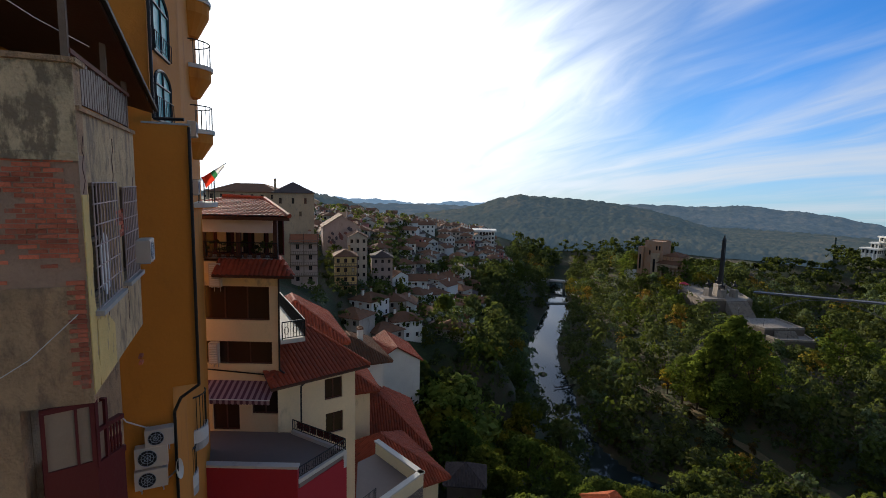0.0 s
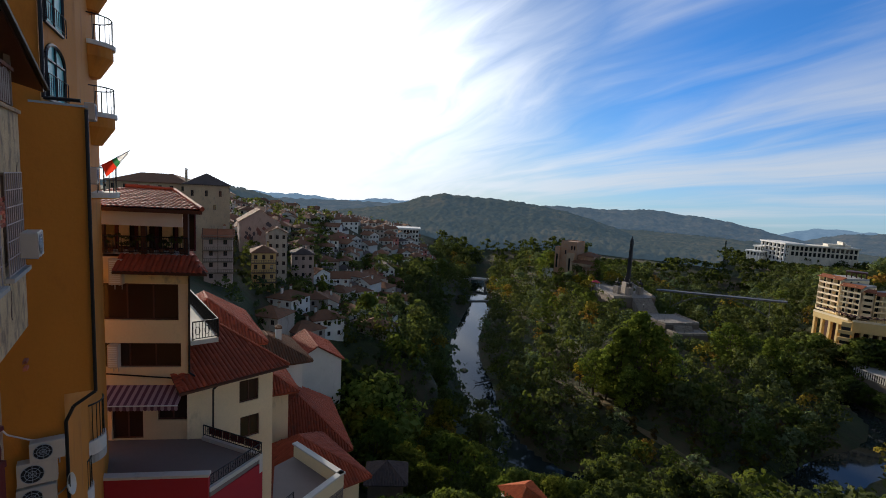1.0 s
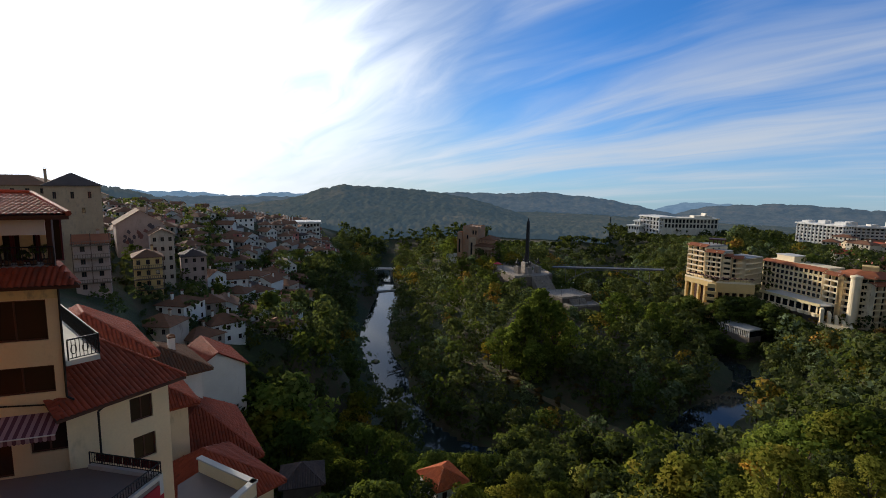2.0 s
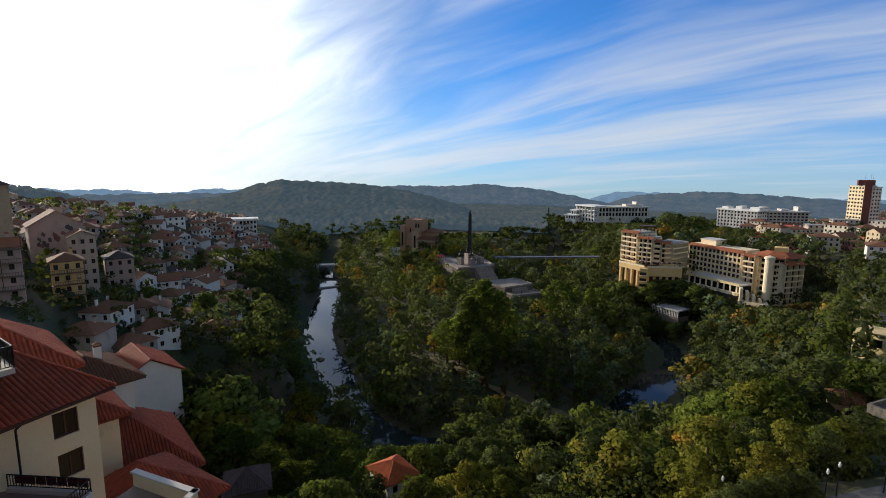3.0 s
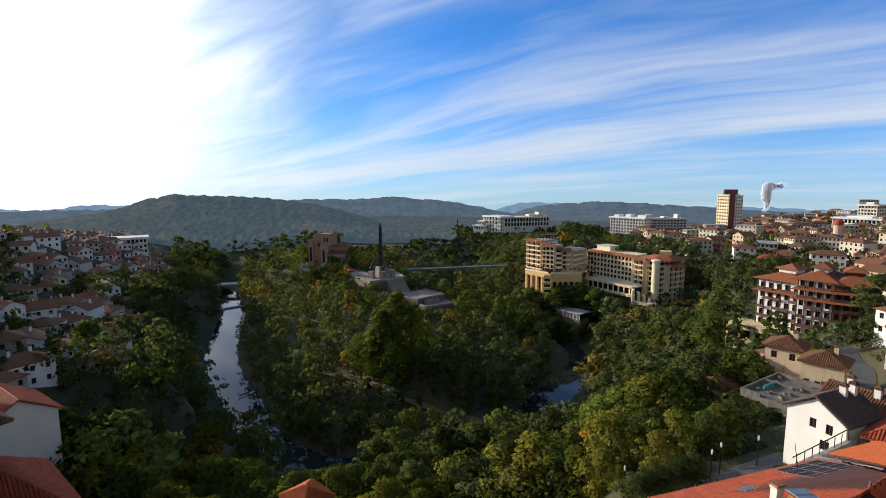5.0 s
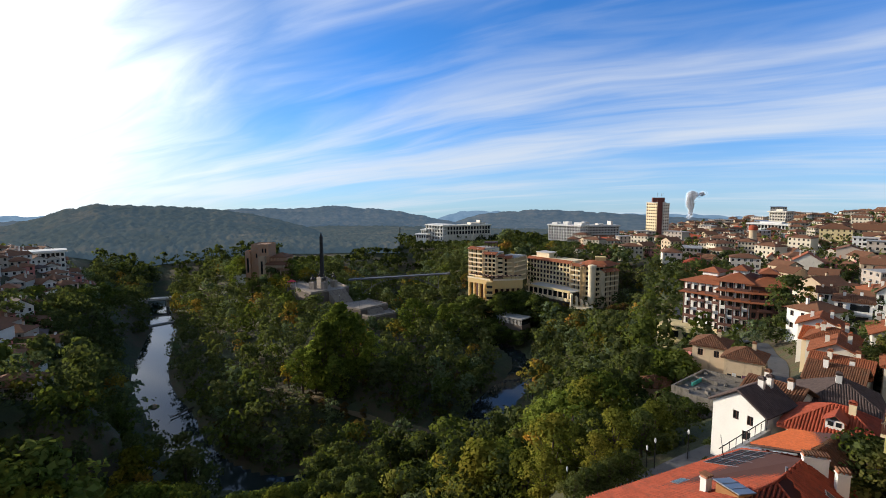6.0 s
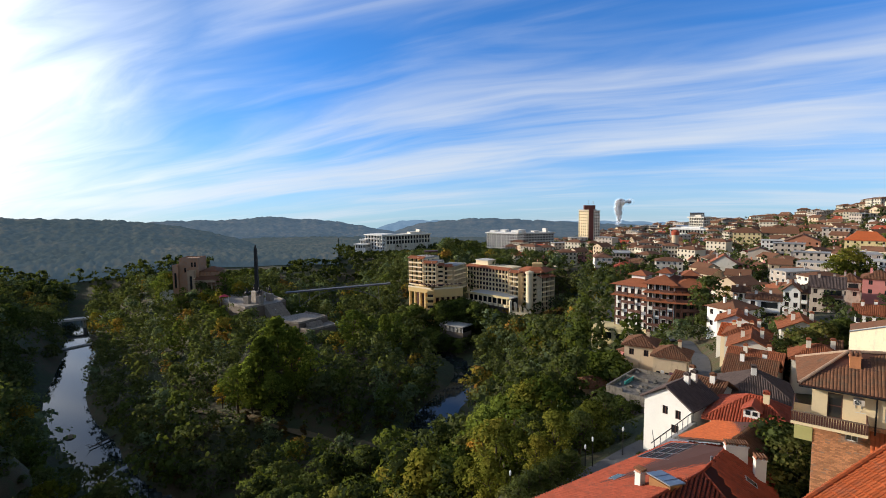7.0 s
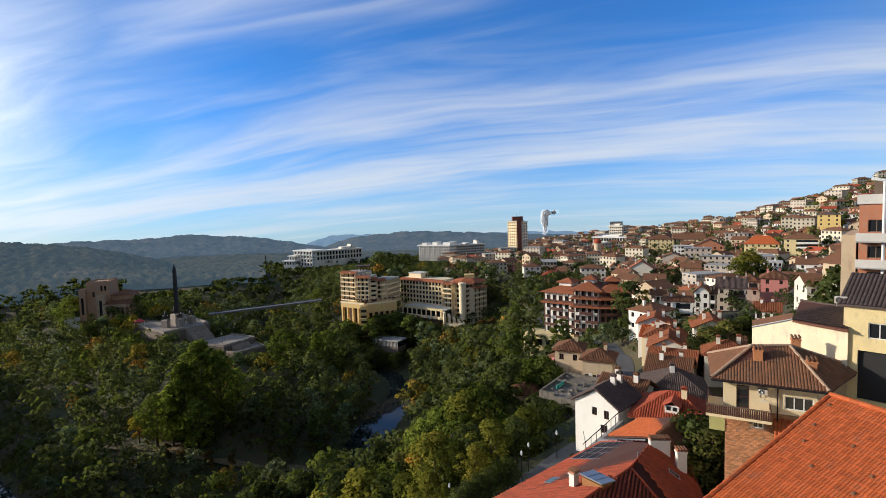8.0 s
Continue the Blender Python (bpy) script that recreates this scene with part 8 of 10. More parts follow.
def build_terrace_house():
    root = thing("terrace_house", pose(0, 0, 0), "cream terrace house with brown windows, awning and tiled canopies", "house")
    X0, X1, Y = -15.0, -8.85, 27.0
    s = Shape()
    holes = [(1.95, 5.65, 77.35, 79.25), (2.0, 5.75, 74.85, 76.15), (2.35, 3.85, 70.95, 72.95), (4.55, 6.05, 71.95, 73.35)]
    wall_with_openings(s, (X0, Y), (X1, Y), 58, 80.75, holes, 0.2)
    wall_with_openings(s, (X1, Y), (-13.2, Y + 9), 58, 80.75, [], 0.2)
    wall_with_openings(s, (-13.2, Y + 9), (X0, Y + 9), 58, 83.2, [], 0.2)
    wall_with_openings(s, (X0, Y + 9), (X0, Y), 58, 83.2, [], 0.2)
    part("wall", s, PLASTER_CREAM, root)
    for (u0, u1, a, b), mull, tr in zip(holes, (2, 2, 1, 1), (0, 0, 0, 0)):
        window(root, (X0, Y), (X1, Y), u0, a, u1 - u0, b - a, WOOD_DARK, GLASS_BROWN, mull, tr, deep=0.12)
    # open top storey: posts, glazed back, rail, white blind, plants
    part("floor_slab", Shape().prism([(X0, Y), (X1, Y), (-13.2, Y + 9), (X0, Y + 9)], 80.6, 80.76), CONCRETE_LIGHT, root)
    for x in (X0 + 2.0, X0 + 3.9, X1 - 0.25):
        part("post", Shape().box(x, x + 0.22, Y + 0.05, Y + 0.27, 80.76, 83.1), WOOD_DARK, root)
    for u in (2.35, 3.3, 4.45, 5.25):
        part("curtain", Shape().box(X0 + u, X0 + u + 0.5, Y + 1.28, Y + 1.33, 80.95, 82.85), CLOTH_CURTAIN, root)
    for i in range(5):
        window(root, (X0, Y + 1.4), (X1, Y + 1.4), 1.2 + i * 0.98, 80.8, 0.95, 2.1, WOOD_RED, GLASS_BROWN, 0, 0, deep=0)
    part("back_wall", Shape().prism([(X0, Y + 1.46), (X1 - 0.75, Y + 1.46), (-13.2, Y + 8.9), (X0, Y + 8.9)], 80.76, 83.1), WOOD_DARK, root)
    part("roller_blind", Shape().box(X0 + 1.7, X1 - 0.05, Y - 0.62, Y - 0.56, 82.25, 82.95), CLOTH_WHITE, root)
    balusters(pose(X0 + 1.6, Y - 0.02, 80.8), X1 - X0 - 1.6, 0.85, 0.13, 0.012, 0.03, parent=root, scroll=True)
    for i in range(9):
        rng2 = np.random.default_rng(40 + i)
        c, r = crown_clumps(rng2, 0.45 + 0.2 * (i % 3), 0.24, 5, 0.1)
        pl = thing("potted_plant", pose(X0 + 1.9 + i * 0.48, Y + 0.3, 80.78), "dark green potted plant behind the railing", "plant", "balcony plants")
        part("pot", Shape().lathe([(0.02, 0), (0.1, 0), (0.14, 0.22), (0.12, 0.22), (0.02, 0.18)], sides=10), TILE_BROWN, pl)
        part("leaves", mesh_of_quads("leaves", leaf_quads(rng2, c + np.array([0, 0, 0.2]), r * 1.4, 22, 0.06), LEAF), None, pl)
    # roofs: hip on top, and a skirt of tiles under the loggia
    zt = 83.15
    top = [[(-15.6, 25.6, zt), (-7.75, 25.6, zt), (-10.6, 30.2, zt + 0.7), (-13.2, 30.5, zt + 0.8)], [(-7.75, 25.6, zt), (-12.0, 36.6, zt), (-13.2, 30.5, zt + 0.8), (-10.6, 30.2, zt + 0.7)],
           [(-12.0, 36.6, zt), (-15.6, 36.6, zt), (-13.2, 30.5, zt + 0.8)]]
    r = part("roof", roof_slab(top, 0.18), WOOD_DARK, root)
    ts = Shape()
    for pl in top:
        tiled(ts, pl, 0.24, 0.36, 0.07, 0.03, 5)
    tagged(part("roof_tiles", ts, TILE_RED, r), kind="stuff")
    caps = Shape().rod((-7.75, 25.6, zt + 0.08), (-10.6, 30.2, zt + 0.78), 0.12, sides=8).rod((-10.6, 30.2, zt + 0.78), (-13.2, 30.5, zt + 0.88), 0.12, sides=8)
    part("ridge_cap", caps, TILE_RED, r)
    skirt = [[(-12.05, 26.1, 80.0), (-7.7, 26.1, 80.0), (-8.7, 27.0, 80.72), (-12.05, 27.0, 80.72)], [(-7.7, 26.1, 80.0), (-11.9, 36, 80.0), (-13.0, 36, 80.72), (-8.7, 27.0, 80.72)]]
    r = part("skirt_roof", roof_slab(skirt, 0.12), WOOD_DARK, root)
    ts = Shape()
    for pl in skirt:
        tiled(ts, pl, 0.24, 0.36, 0.07, 0.03, 5)
    tagged(part("roof_tiles", ts, TILE_RED, r), kind="stuff")
    part("band", Shape().box(X0, X1, Y - 0.05, Y - 0.003, 79.3, 79.95), PLASTER_SUNNY, root)
    part("drain_pipe", Shape().line([(X1 + 0.06, Y - 0.08, 79.9), (X1 + 0.02, Y - 0.08, 74.6), (X1 + 0.3, Y - 0.08, 74.4)], 0.05, 8), METAL_DARK, root)
    part("drain_pipe", Shape().line([(-13.0, Y - 0.07, 74.55), (X1 - 0.2, Y - 0.07, 74.25), (X1 - 0.2, Y - 0.07, 73.5)], 0.04, 8), METAL_DARK, root)
    ac_unit(pose(-12.6, Y - 0.02, 74.95), "tall white air-conditioner beside the brown window", 0.5, 1.2)
    ac_unit(pose(-12.42, Y - 0.06, 79.25), "tall slatted white air-conditioner under the eave", 0.6, 1.3)
    # striped awning over the terrace door
    aw = thing("awning", pose(-13.3, Y, 73.9, 0, 0, 0), "striped purple and white fabric awning over the terrace door", "awning")
    n = 27
    for i in range(n):
        a, b = 4.3 * i / n, 4.3 * (i + 1) / n
        s = Shape()
        s.poly([(a, -1.3, -0.55), (b, -1.3, -0.55), (b, -0.01, 0.0), (a, -0.01, 0.0)])
        k = 5
        for j in range(k):
            p, q = a + (b - a) * j / k, a + (b - a) * (j + 1) / k
            s.poly([(p, -1.3, -0.78 - 0.05 * math.sin(math.pi * j / k)), (q, -1.3, -0.78 - 0.05 * math.sin(math.pi * (j + 1) / k)), (q, -1.3, -0.55), (p, -1.3, -0.55)])
        part("stripe", s, CLOTH_PURPLE if i % 2 else CLOTH_MAUVE, aw)
    part("front_bar", Shape().rod((0, -1.3, -0.56), (4.3, -1.3, -0.56), 0.03), METAL_WHITE, aw)
    # terrace
    zf = 70.9
    ring = [(-15, 27), (-14, 22.24), (-6.45, 22.24), (-4.85, 25.0), (-8.1, 26.97)]
    part("terrace_floor", Shape().prism(ring, zf - 0.3, zf), PAVING, root)
    rw = Shape()
    rw.prism([(-14, 22.15), (-6.5, 22.15), (-4.75, 25.0), (-8.1, 26.98), (-14, 27)], 55, zf - 0.31)
    red = part("red_wall", rw, PLASTER_RED, root)
    m, l = along((-13.0, 22.1), (-6.5, 22.1))
    part("parapet", Shape().box(0, l, 0, 0.25, zf - 4, zf + 0.75), PLASTER_RED, root, at=m)
    part("coping", Shape().box(-0.05, l + 0.03, -0.06, 0.32, zf + 0.75, zf + 0.87), CONCRETE_LIGHT, root, at=m)
    m, l = along((-6.5, 22.1), (-4.75, 25.0))
    part("kerb", Shape().box(0.1, l, 0, 0.22, zf - 0.05, zf + 0.15), CONCRETE_LIGHT, root, at=m)
    balusters(m @ pose(0.1, 0.1, zf + 0.15), l - 0.1, 0.55, 0.14, 0.014, 0.03, parent=root, scroll=True)
    m, l = along((-4.75, 25.0), (-8.1, 27.0))
    part("kerb", Shape().box(0, l, 0, 0.22, zf - 0.8, zf + 0.2), CONCRETE_LIGHT, root, at=m)
    balusters(m @ pose(0, 0.1, zf + 0.2), l, 0.6, 0.14, 0.014, 0.03, parent=root, scroll=True)
    for i in range(7):
        part("board", Shape().box(0.2 + i * 0.5, 0.66 + i * 0.5, -0.03, -0.01, zf + 0.32, zf + 0.72), WOOD_RED, root, at=m)
    # side balcony with its railing
    m, l = along((-7.7, 28.0), (-12.2, 36.5), 76.2)
    part("balcony_slab", Shape().prism([(X1 + 0.02, Y + 0.2), (-7.65, 27.9), (-12.2, 36.6), (-13.0, 36)], 75.95, 76.2), CONCRETE_LIGHT, root)
    balusters(m, l, 1.0, 0.16, 0.018, 0.04, parent=root, scroll=True)
    m, l = along((X1 + 0.1, Y + 0.25), (-7.7, 28.0), 76.2)
    balusters(m, l, 1.0, 0.16, 0.018, 0.04, parent=root, scroll=True)
    # lower wing with its own tiled roof
    A, B = (-8.95, 26.9), (-5.1, 29.6)
    m, w = along(A, B)
    s = Shape()
    holes = [(2.75, 3.85, 72.15, 73.45), (2.8, 3.9, 70.0, 71.3)]
    wall_with_openings(s, A, B, 56, 74.0, holes, 0.18)
    C, D = (-9.5, 34.6), (-12.5, 32)
    wall_with_openings(s, B, C, 56, 74.0, [], 0.18)
    part("wing_wall", s, PLASTER_CREAM, root)
    for u0, u1, a, b in holes:
        window(root, A, B, u0, a, u1 - u0, b - a, WOOD_DARK, GLASS_BROWN, 1, 0, deep=0.1)
    zt = 73.95
    wing = [[(-8.9, 25.7, zt), (-4.2, 29.7, zt), (-8.8, 31.6, zt + 1.95), (-9.5, 31.0, zt + 1.95)], [(-4.2, 29.7, zt), (-9.2, 35.6, zt), (-8.8, 31.6, zt + 1.95)], [(-10.6, 28.3, zt + 0.9), (-8.9, 25.7, zt), (-9.5, 31.0, zt + 1.95)]]
    r = part("wing_roof", roof_slab(wing, 0.14), WOOD_DARK, root)
    ts = Shape()
    for pl in wing:
        tiled(ts, pl, 0.24, 0.36, 0.07, 0.03, 5)
    tagged(part("roof_tiles", ts, TILE_RED, r), kind="stuff")
    part("ridge_cap", Shape().rod((-4.2, 29.7, zt + 0.06), (-8.8, 31.6, zt + 2.0), 0.11, sides=8), TILE_RED, r)
    part("drain_pipe", Shape().line([(-7.3, 27.4, 73.9), (-7.7, 27.1, 73.6), (-7.7, 27.05, 70.9)], 0.05, 8), METAL_DARK, root)
    # lower terrace beside the red wall
    lt = thing("lower_terrace", pose(0, 0, 0), "small grey roof terrace with a pale parapet", "terrace")
    ring = [(-5.1, 29.5), (-3.8, 29.2), (-0.9, 33.2), (-4.6, 37.5), (-6, 36)]
    part("floor", Shape().prism(ring, 56, 63.9), PAVING, lt)
    for a, b in ((1, 2), (2, 3)):
        m, l = along(ring[a], ring[b])
        part("parapet", Shape().box(0, l, 0, 0.3, 62.5, 64.85), PLASTER_CREAM, lt, at=m)
        part("coping", Shape().box(-0.1, l + 0.1, -0.06, 0.38, 64.85, 64.97), CONCRETE_LIGHT, lt, at=m)
    balusters(along((-5.0, 29.6), (-4.0, 31.2), 63.9)[0], 1.9, 1.0, 0.13, 0.014, 0.03, parent=lt)


def build_curved_balcony(x, y, z, r, tall):
    root = thing("round_balcony", pose(x, y, 0), "rounded pale concrete balcony with a dark iron railing", "balcony", "small round balconies")
    arc = [(r * math.cos(a), r * math.sin(a)) for a in [-1.7 + 2.4 * k / 12 for k in range(13)]]
    inner = [(u * 0.86, v * 0.86) for u, v in arc]
    part("parapet", Shape().prism(arc + inner[::-1], z - 0.3, z + 0.2), CONCRETE_LIGHT, root)
    part("slab", Shape().prism(arc + [(-0.7 * r, 0.8 * r), (-0.9 * r, -0.3 * r)], z - 0.6, z - 0.31), CONCRETE, root)
    part("handrail", Shape().line([(u * 0.93, v * 0.93, z + tall) for u, v in arc], 0.03), METAL_DARK, root)
    for u, v in arc:
        part("baluster", Shape().rod((u * 0.93, v * 0.93, z + 0.2), (u * 0.93, v * 0.93, z + tall), 0.014, sides=5), METAL_DARK, root)


build_curved_balcony(-9.75, 18.4, 75.4, 0.85, 1.5)
build_curved_balcony(-9.75, 17.6, 73.9, 0.8, 1.2)
build_old_house()
build_ochre_house()
build_terrace_house()

# ---------------------------------------------------------------- near right: roofs, chimneys and the cream and brick house


def chimney(p, h, label, wall, w=0.55, d=0.5, turn=0.0, pots=True):
    root = thing("chimney", pose(p[0], p[1], p[2], 0, 0, turn), label, "chimney", "roof chimneys")
    part("shaft", Shape().box(-w / 2, w / 2, -d / 2, d / 2, -1.0, h), wall, root)
    part("lip", Shape().box(-w / 2 - 0.06, w / 2 + 0.06, -d / 2 - 0.06, d / 2 + 0.06, h, h + 0.09), wall, root)
    for x in (-w / 2 + 0.05, 0, w / 2 - 0.05):
        part("brick_post", Shape().box(x - 0.05, x + 0.05, -d / 2, d / 2, h + 0.09, h + 0.27), BRICK, root)
    cap = Shape()
    n = max(3, round(w / 0.18))
    for i in range(n):
        a = -w / 2 - 0.06 + (w + 0.12) * (i + 0.5) / n
        cap.rod((a, -d / 2 - 0.12, h + 0.31), (a, d / 2 + 0.12, h + 0.31), 0.085, sides=7)
    part("cap", cap, TILE_BROWN, root)


def build_tiled_house():
    """The nearest roof: rows of flat interlocking tiles."""
    m, w = front(19.0, 3.6, 10.4, -7.4, 20, 0)
    root = thing("house", m, "house with a large bright orange roof of flat tiles", "house")
    part("wall", Shape().box(-w / 2 + 0.3, w / 2 - 0.3, -9.7, 9.7, 56, 72.1), PLASTER_CREAM, root)
    planes = roof_planes(w, 20, 72.15, 4.45, "gable_x", 0.0)
    rf = part("roof", roof_slab(planes), TILE_ORANGE, root)
    tilt = math.atan2(4.45, 10.0)
    slope = math.hypot(10.0, 4.45)
    cw, rh = 0.235, 0.34
    t = Shape()
    prof = ((0.0, 0.012), (0.12, 0.03), (0.3, 0.03), (0.42, 0.012), (0.58, 0.012), (0.72, 0.03), (0.9, 0.03), (1.0, 0.012))
    for a, z in prof:
        t.v += [(a * cw, -0.04, z + 0.035), (a * cw, rh, z), (a * cw, -0.04, z - 0.005)]
    for i in range(len(prof) - 1):
        k = 3 * i
        t.f += [(k, k + 3, k + 4, k + 1), (k + 2, k + 5, k + 3, k)]
        t.k += [0, 0]
    one = t.data("tile", TILE_ORANGE)
    base = Matrix.Translation((-w / 2, -10.0, 72.19)) @ Matrix.Rotation(tilt, 4, "X")
    rng = random.Random(3)
    rest, count = Shape(), 0
    rows, cols = int(slope / rh), int(w / cw)
    for j in range(rows):
        for i in range(cols):
            q = base @ Matrix.Translation((i * cw, j * rh, rng.random() * 0.006)) @ Matrix.Rotation(rng.uniform(-0.012, 0.012), 4, "Z")
            if 8 <= j <= 28 and i < 14:
                part("tile", one, None, rf, at=q)
                count += 1
            else:
                o = len(rest.v)
                rest.v += [tuple(q @ Vector(p)) for p in t.v]
                rest.f += [tuple(o + n for n in f) for f in t.f]
                rest.k += t.k
            if rng.random() < 0.012:
                part("vent_tile", Shape().box(0.05, 0.18, 0.05, 0.2, 0.03, 0.1, chamfer=0.03), TILE_BROWN, rf, at=q)
    tagged(part("roof_tiles", rest, TILE_ORANGE, rf), kind="stuff")
    cap = Shape()
    for i in range(int(w / 0.4)):
        x = -w / 2 + i * 0.4
        cap.rod((x, 0, 76.66), (x + 0.44, 0, 76.68), 0.13, 0.115, 8)
    part("ridge_cap", cap, TILE_ORANGE, rf)
    v = Shape()
    for i in range(int(slope / 0.36)):
        p, q = base @ Vector((0.02, i * 0.36, 0.05)), base @ Vector((0.02, i * 0.36 + 0.4, 0.03))
        v.rod(p, q, 0.1, 0.085, 7)
    part("verge_tiles", v, TILE_ORANGE, rf)


def build_brick_house():
    A, B = Vector((43.95, 2.45, 0)), Vector((44.2, -3.5, 0))
    m, w = front(A.x, A.y, B.x, B.y, 5.4, 0)
    root = thing("house", m, "cream and brick house with a brown hip roof and wooden balcony", "house")
    hw, hd, zb, ze = w / 2, 2.7, 69.35, 71.62
    s = Shape()
    wall_with_openings(s, (-hw, -hd), (hw, -hd), zb, ze, [(4.0, 5.75, 69.75, 70.75), (0.9, 1.75, zb + 0.02, 71.2)], 0.15)
    wall_with_openings(s, (hw, -hd), (hw, hd), zb, ze, [], 0.15)
    wall_with_openings(s, (-hw, hd), (-hw, -hd), zb, ze, [(2.0, 3.0, 69.9, 71.0)], 0.15)
    wall_with_openings(s, (hw, hd), (-hw, hd), zb, ze, [], 0.15)
    part("upper_wall", s, PLASTER_CREAM, root)
    window(root, (-hw, -hd), (hw, -hd), 4.0, 69.75, 1.75, 1.0, METAL_WHITE, GLASS, 2, 0, deep=0.08)
    window(root, (-hw, -hd), (hw, -hd), 0.9, zb + 0.02, 0.85, 1.8, WOOD_DARK, GLASS, 0, 1, deep=0.08)
    pale_brick = surface("brick_pale", (0.50, 0.235, 0.115), vary=0.4, scale=1.0, grain=12, islands=0.3)
    s = Shape()
    x0 = -hw + 0.15
    wall_with_openings(s, (x0, -hd + 0.2), (hw, -hd + 0.2), 52, zb - 0.01, [(1.85, 2.55, 67.9, 69.0)], 0.15)
    wall_with_openings(s, (x0, hd), (x0, -hd + 0.2), 52, zb - 0.01, [], 0.15)
    wall_with_openings(s, (hw, -hd + 0.2), (hw, hd), 52, zb - 0.01, [], 0.15)
    low = part("brick_wall", s, MORTAR, root)
    window(root, (x0, -hd + 0.2), (hw, -hd + 0.2), 1.85, 67.9, 0.7, 1.1, METAL_WHITE, GLASS, 1, 0, deep=0.06)
    rows = Shape()
    rng = random.Random(5)
    for j in range(80):
        z = 61.3 + j * 0.1
        x = x0 + 0.02 - (0.15 if j % 2 else 0)
        while x < hw - 0.05 and z < zb - 0.15:
            a, b = max(x, x0 + 0.01), min(x + 0.28, hw - 0.05)
            if b - a > 0.05 and not (x0 + 1.75 < b and a < x0 + 2.65 and 67.8 < z + 0.09 and z < 69.1) and rng.random() < 0.94:
                rows.box(a, b, -hd + 0.17 - rng.random() * 0.02, -hd + 0.2, z, z + 0.085)
            x += 0.295
    tagged(part("bricks", rows, pale_brick, low), kind="stuff")
    inv = m.inverted()
    FL, FR, BR, BL, Ra, Rb = [tuple(inv @ Vector(p)) for p in ((43.1, 3.2, 71.7), (43.4, -4.1, 71.7), (50.2, -6.7, 71.75), (50.0, 4.0, 71.75), (46.2, 0.6, 73.75), (47.0, -1.9, 73.85))]
    planes = [[FL, FR, Rb, Ra], [FR, BR, Rb], [BR, BL, Ra, Rb], [BL, FL, Ra]]
    rf = part("roof", roof_slab(planes), ROOF_SHADE, root)
    for k, pl in enumerate(planes):
        ts = Shape()
        tiled(ts, pl, 0.2 if k != 1 else 0.4, 0.26 if k != 1 else 0.5, 0.035 if k != 1 else 0.11, 0.03, 4, gap=0.0 if k != 1 else 0.1)
        tagged(part("roof_tiles", ts, TILE_BROWN, rf), kind="stuff")
    for a, b in ((FL, Ra), (FR, Rb), (BR, Rb), (BL, Ra), (Ra, Rb)):
        part("hip_cap", cap_line((a[0], a[1], a[2] + 0.08), (b[0], b[1], b[2] + 0.08), 0.12, 0.38), CAP_PALE, rf)
    part("gutter", Shape().rod(Vector(FL) + Vector((0, -0.06, -0.1)), Vector(FR) + Vector((0, -0.06, -0.1)), 0.07, sides=8), METAL_DARK, rf)
    # balcony along the front
    bz, d0 = zb, 2.0
    b = part("balcony", Shape().box(-hw - 1.1, -hw + 3.1, -hd - d0, -hd - 0.003, bz - 0.2, bz).box(-hw - 1.1, -hw - 0.003, -hd - 0.003, -hd + 2.0, bz - 0.2, bz), PLASTER_CREAM, root)
    for i in range(30):
        x = -hw - 1.08 + i * 0.14
        part("slat", Shape().box(x, x + 0.11, -hd - d0 + 0.01, -hd - d0 + 0.05, bz + 0.02, bz + 0.66 + 0.02 * (i % 2)), WOOD_DARK, b)
    part("handrail", Shape().box(-hw - 1.12, -hw + 3.12, -hd - d0 - 0.03, -hd - d0 + 0.07, bz + 0.69, bz + 0.76), WOOD_OLD, b)
    part("side_rail", Shape().box(-hw + 3.04, -hw + 3.1, -hd - d0 + 0.08, -hd - 0.02, bz + 0.02, bz + 0.7), WOOD_DARK, b)
    part("side_rail", Shape().box(-hw - 1.1, -hw - 1.05, -hd - d0 + 0.08, -hd + 2.0, bz + 0.02, bz + 0.7), WOOD_DARK, b)
    part("lower_balcony", Shape().box(-hw - 0.95, -hw + 0.14, -hd + 0.1, -hd + 1.6, 67.3, 68.3, chamfer=0.03), surface("painted_panel_green", (0.42, 0.40, 0.16), vary=0.2), root)
    part("drain_pipe", Shape().line([(-hw + 3.55, -hd - 0.1, 71.5), (-hw + 3.55, -hd - 0.1, 68.2)], 0.05, 8), METAL_DARK, root)
    ac_unit(m @ pose(-hw + 2.3, -hd, 70.75), "small white air-conditioner on the cream wall", 0.6, 0.42)
    part("clothes_bar", Shape().rod((-hw + 2.4, -hd - 0.5, 70.3), (-hw + 3.0, -hd - 0.5, 70.3), 0.02).rod((-hw + 2.7, -hd, 70.3), (-hw + 2.7, -hd - 0.5, 70.3), 0.015), METAL_WHITE, root)
    st = Shape()
    tiled(st, [(-hw + 3.3, -hd - 1.9, 67.5), (hw + 0.4, -hd - 1.9, 67.5), (hw + 0.4, -hd + 0.15, 68.9), (-hw + 3.3, -hd + 0.15, 68.9)], 0.24, 0.34)
    part("porch_roof", st, TILE_ORANGE, root)
    for x, y, z, h in ((45.4, 0.2, 73.2, 0.75), (48.6, -2.35, 73.5, 0.85), (45.5, -3.2, 72.6, 0.9)):
        chimney((x, y, z), h * 0.62, "orange brick chimney with a tiled cap on the brown roof", BRICK_ORANGE, 0.62, 0.5, -85)


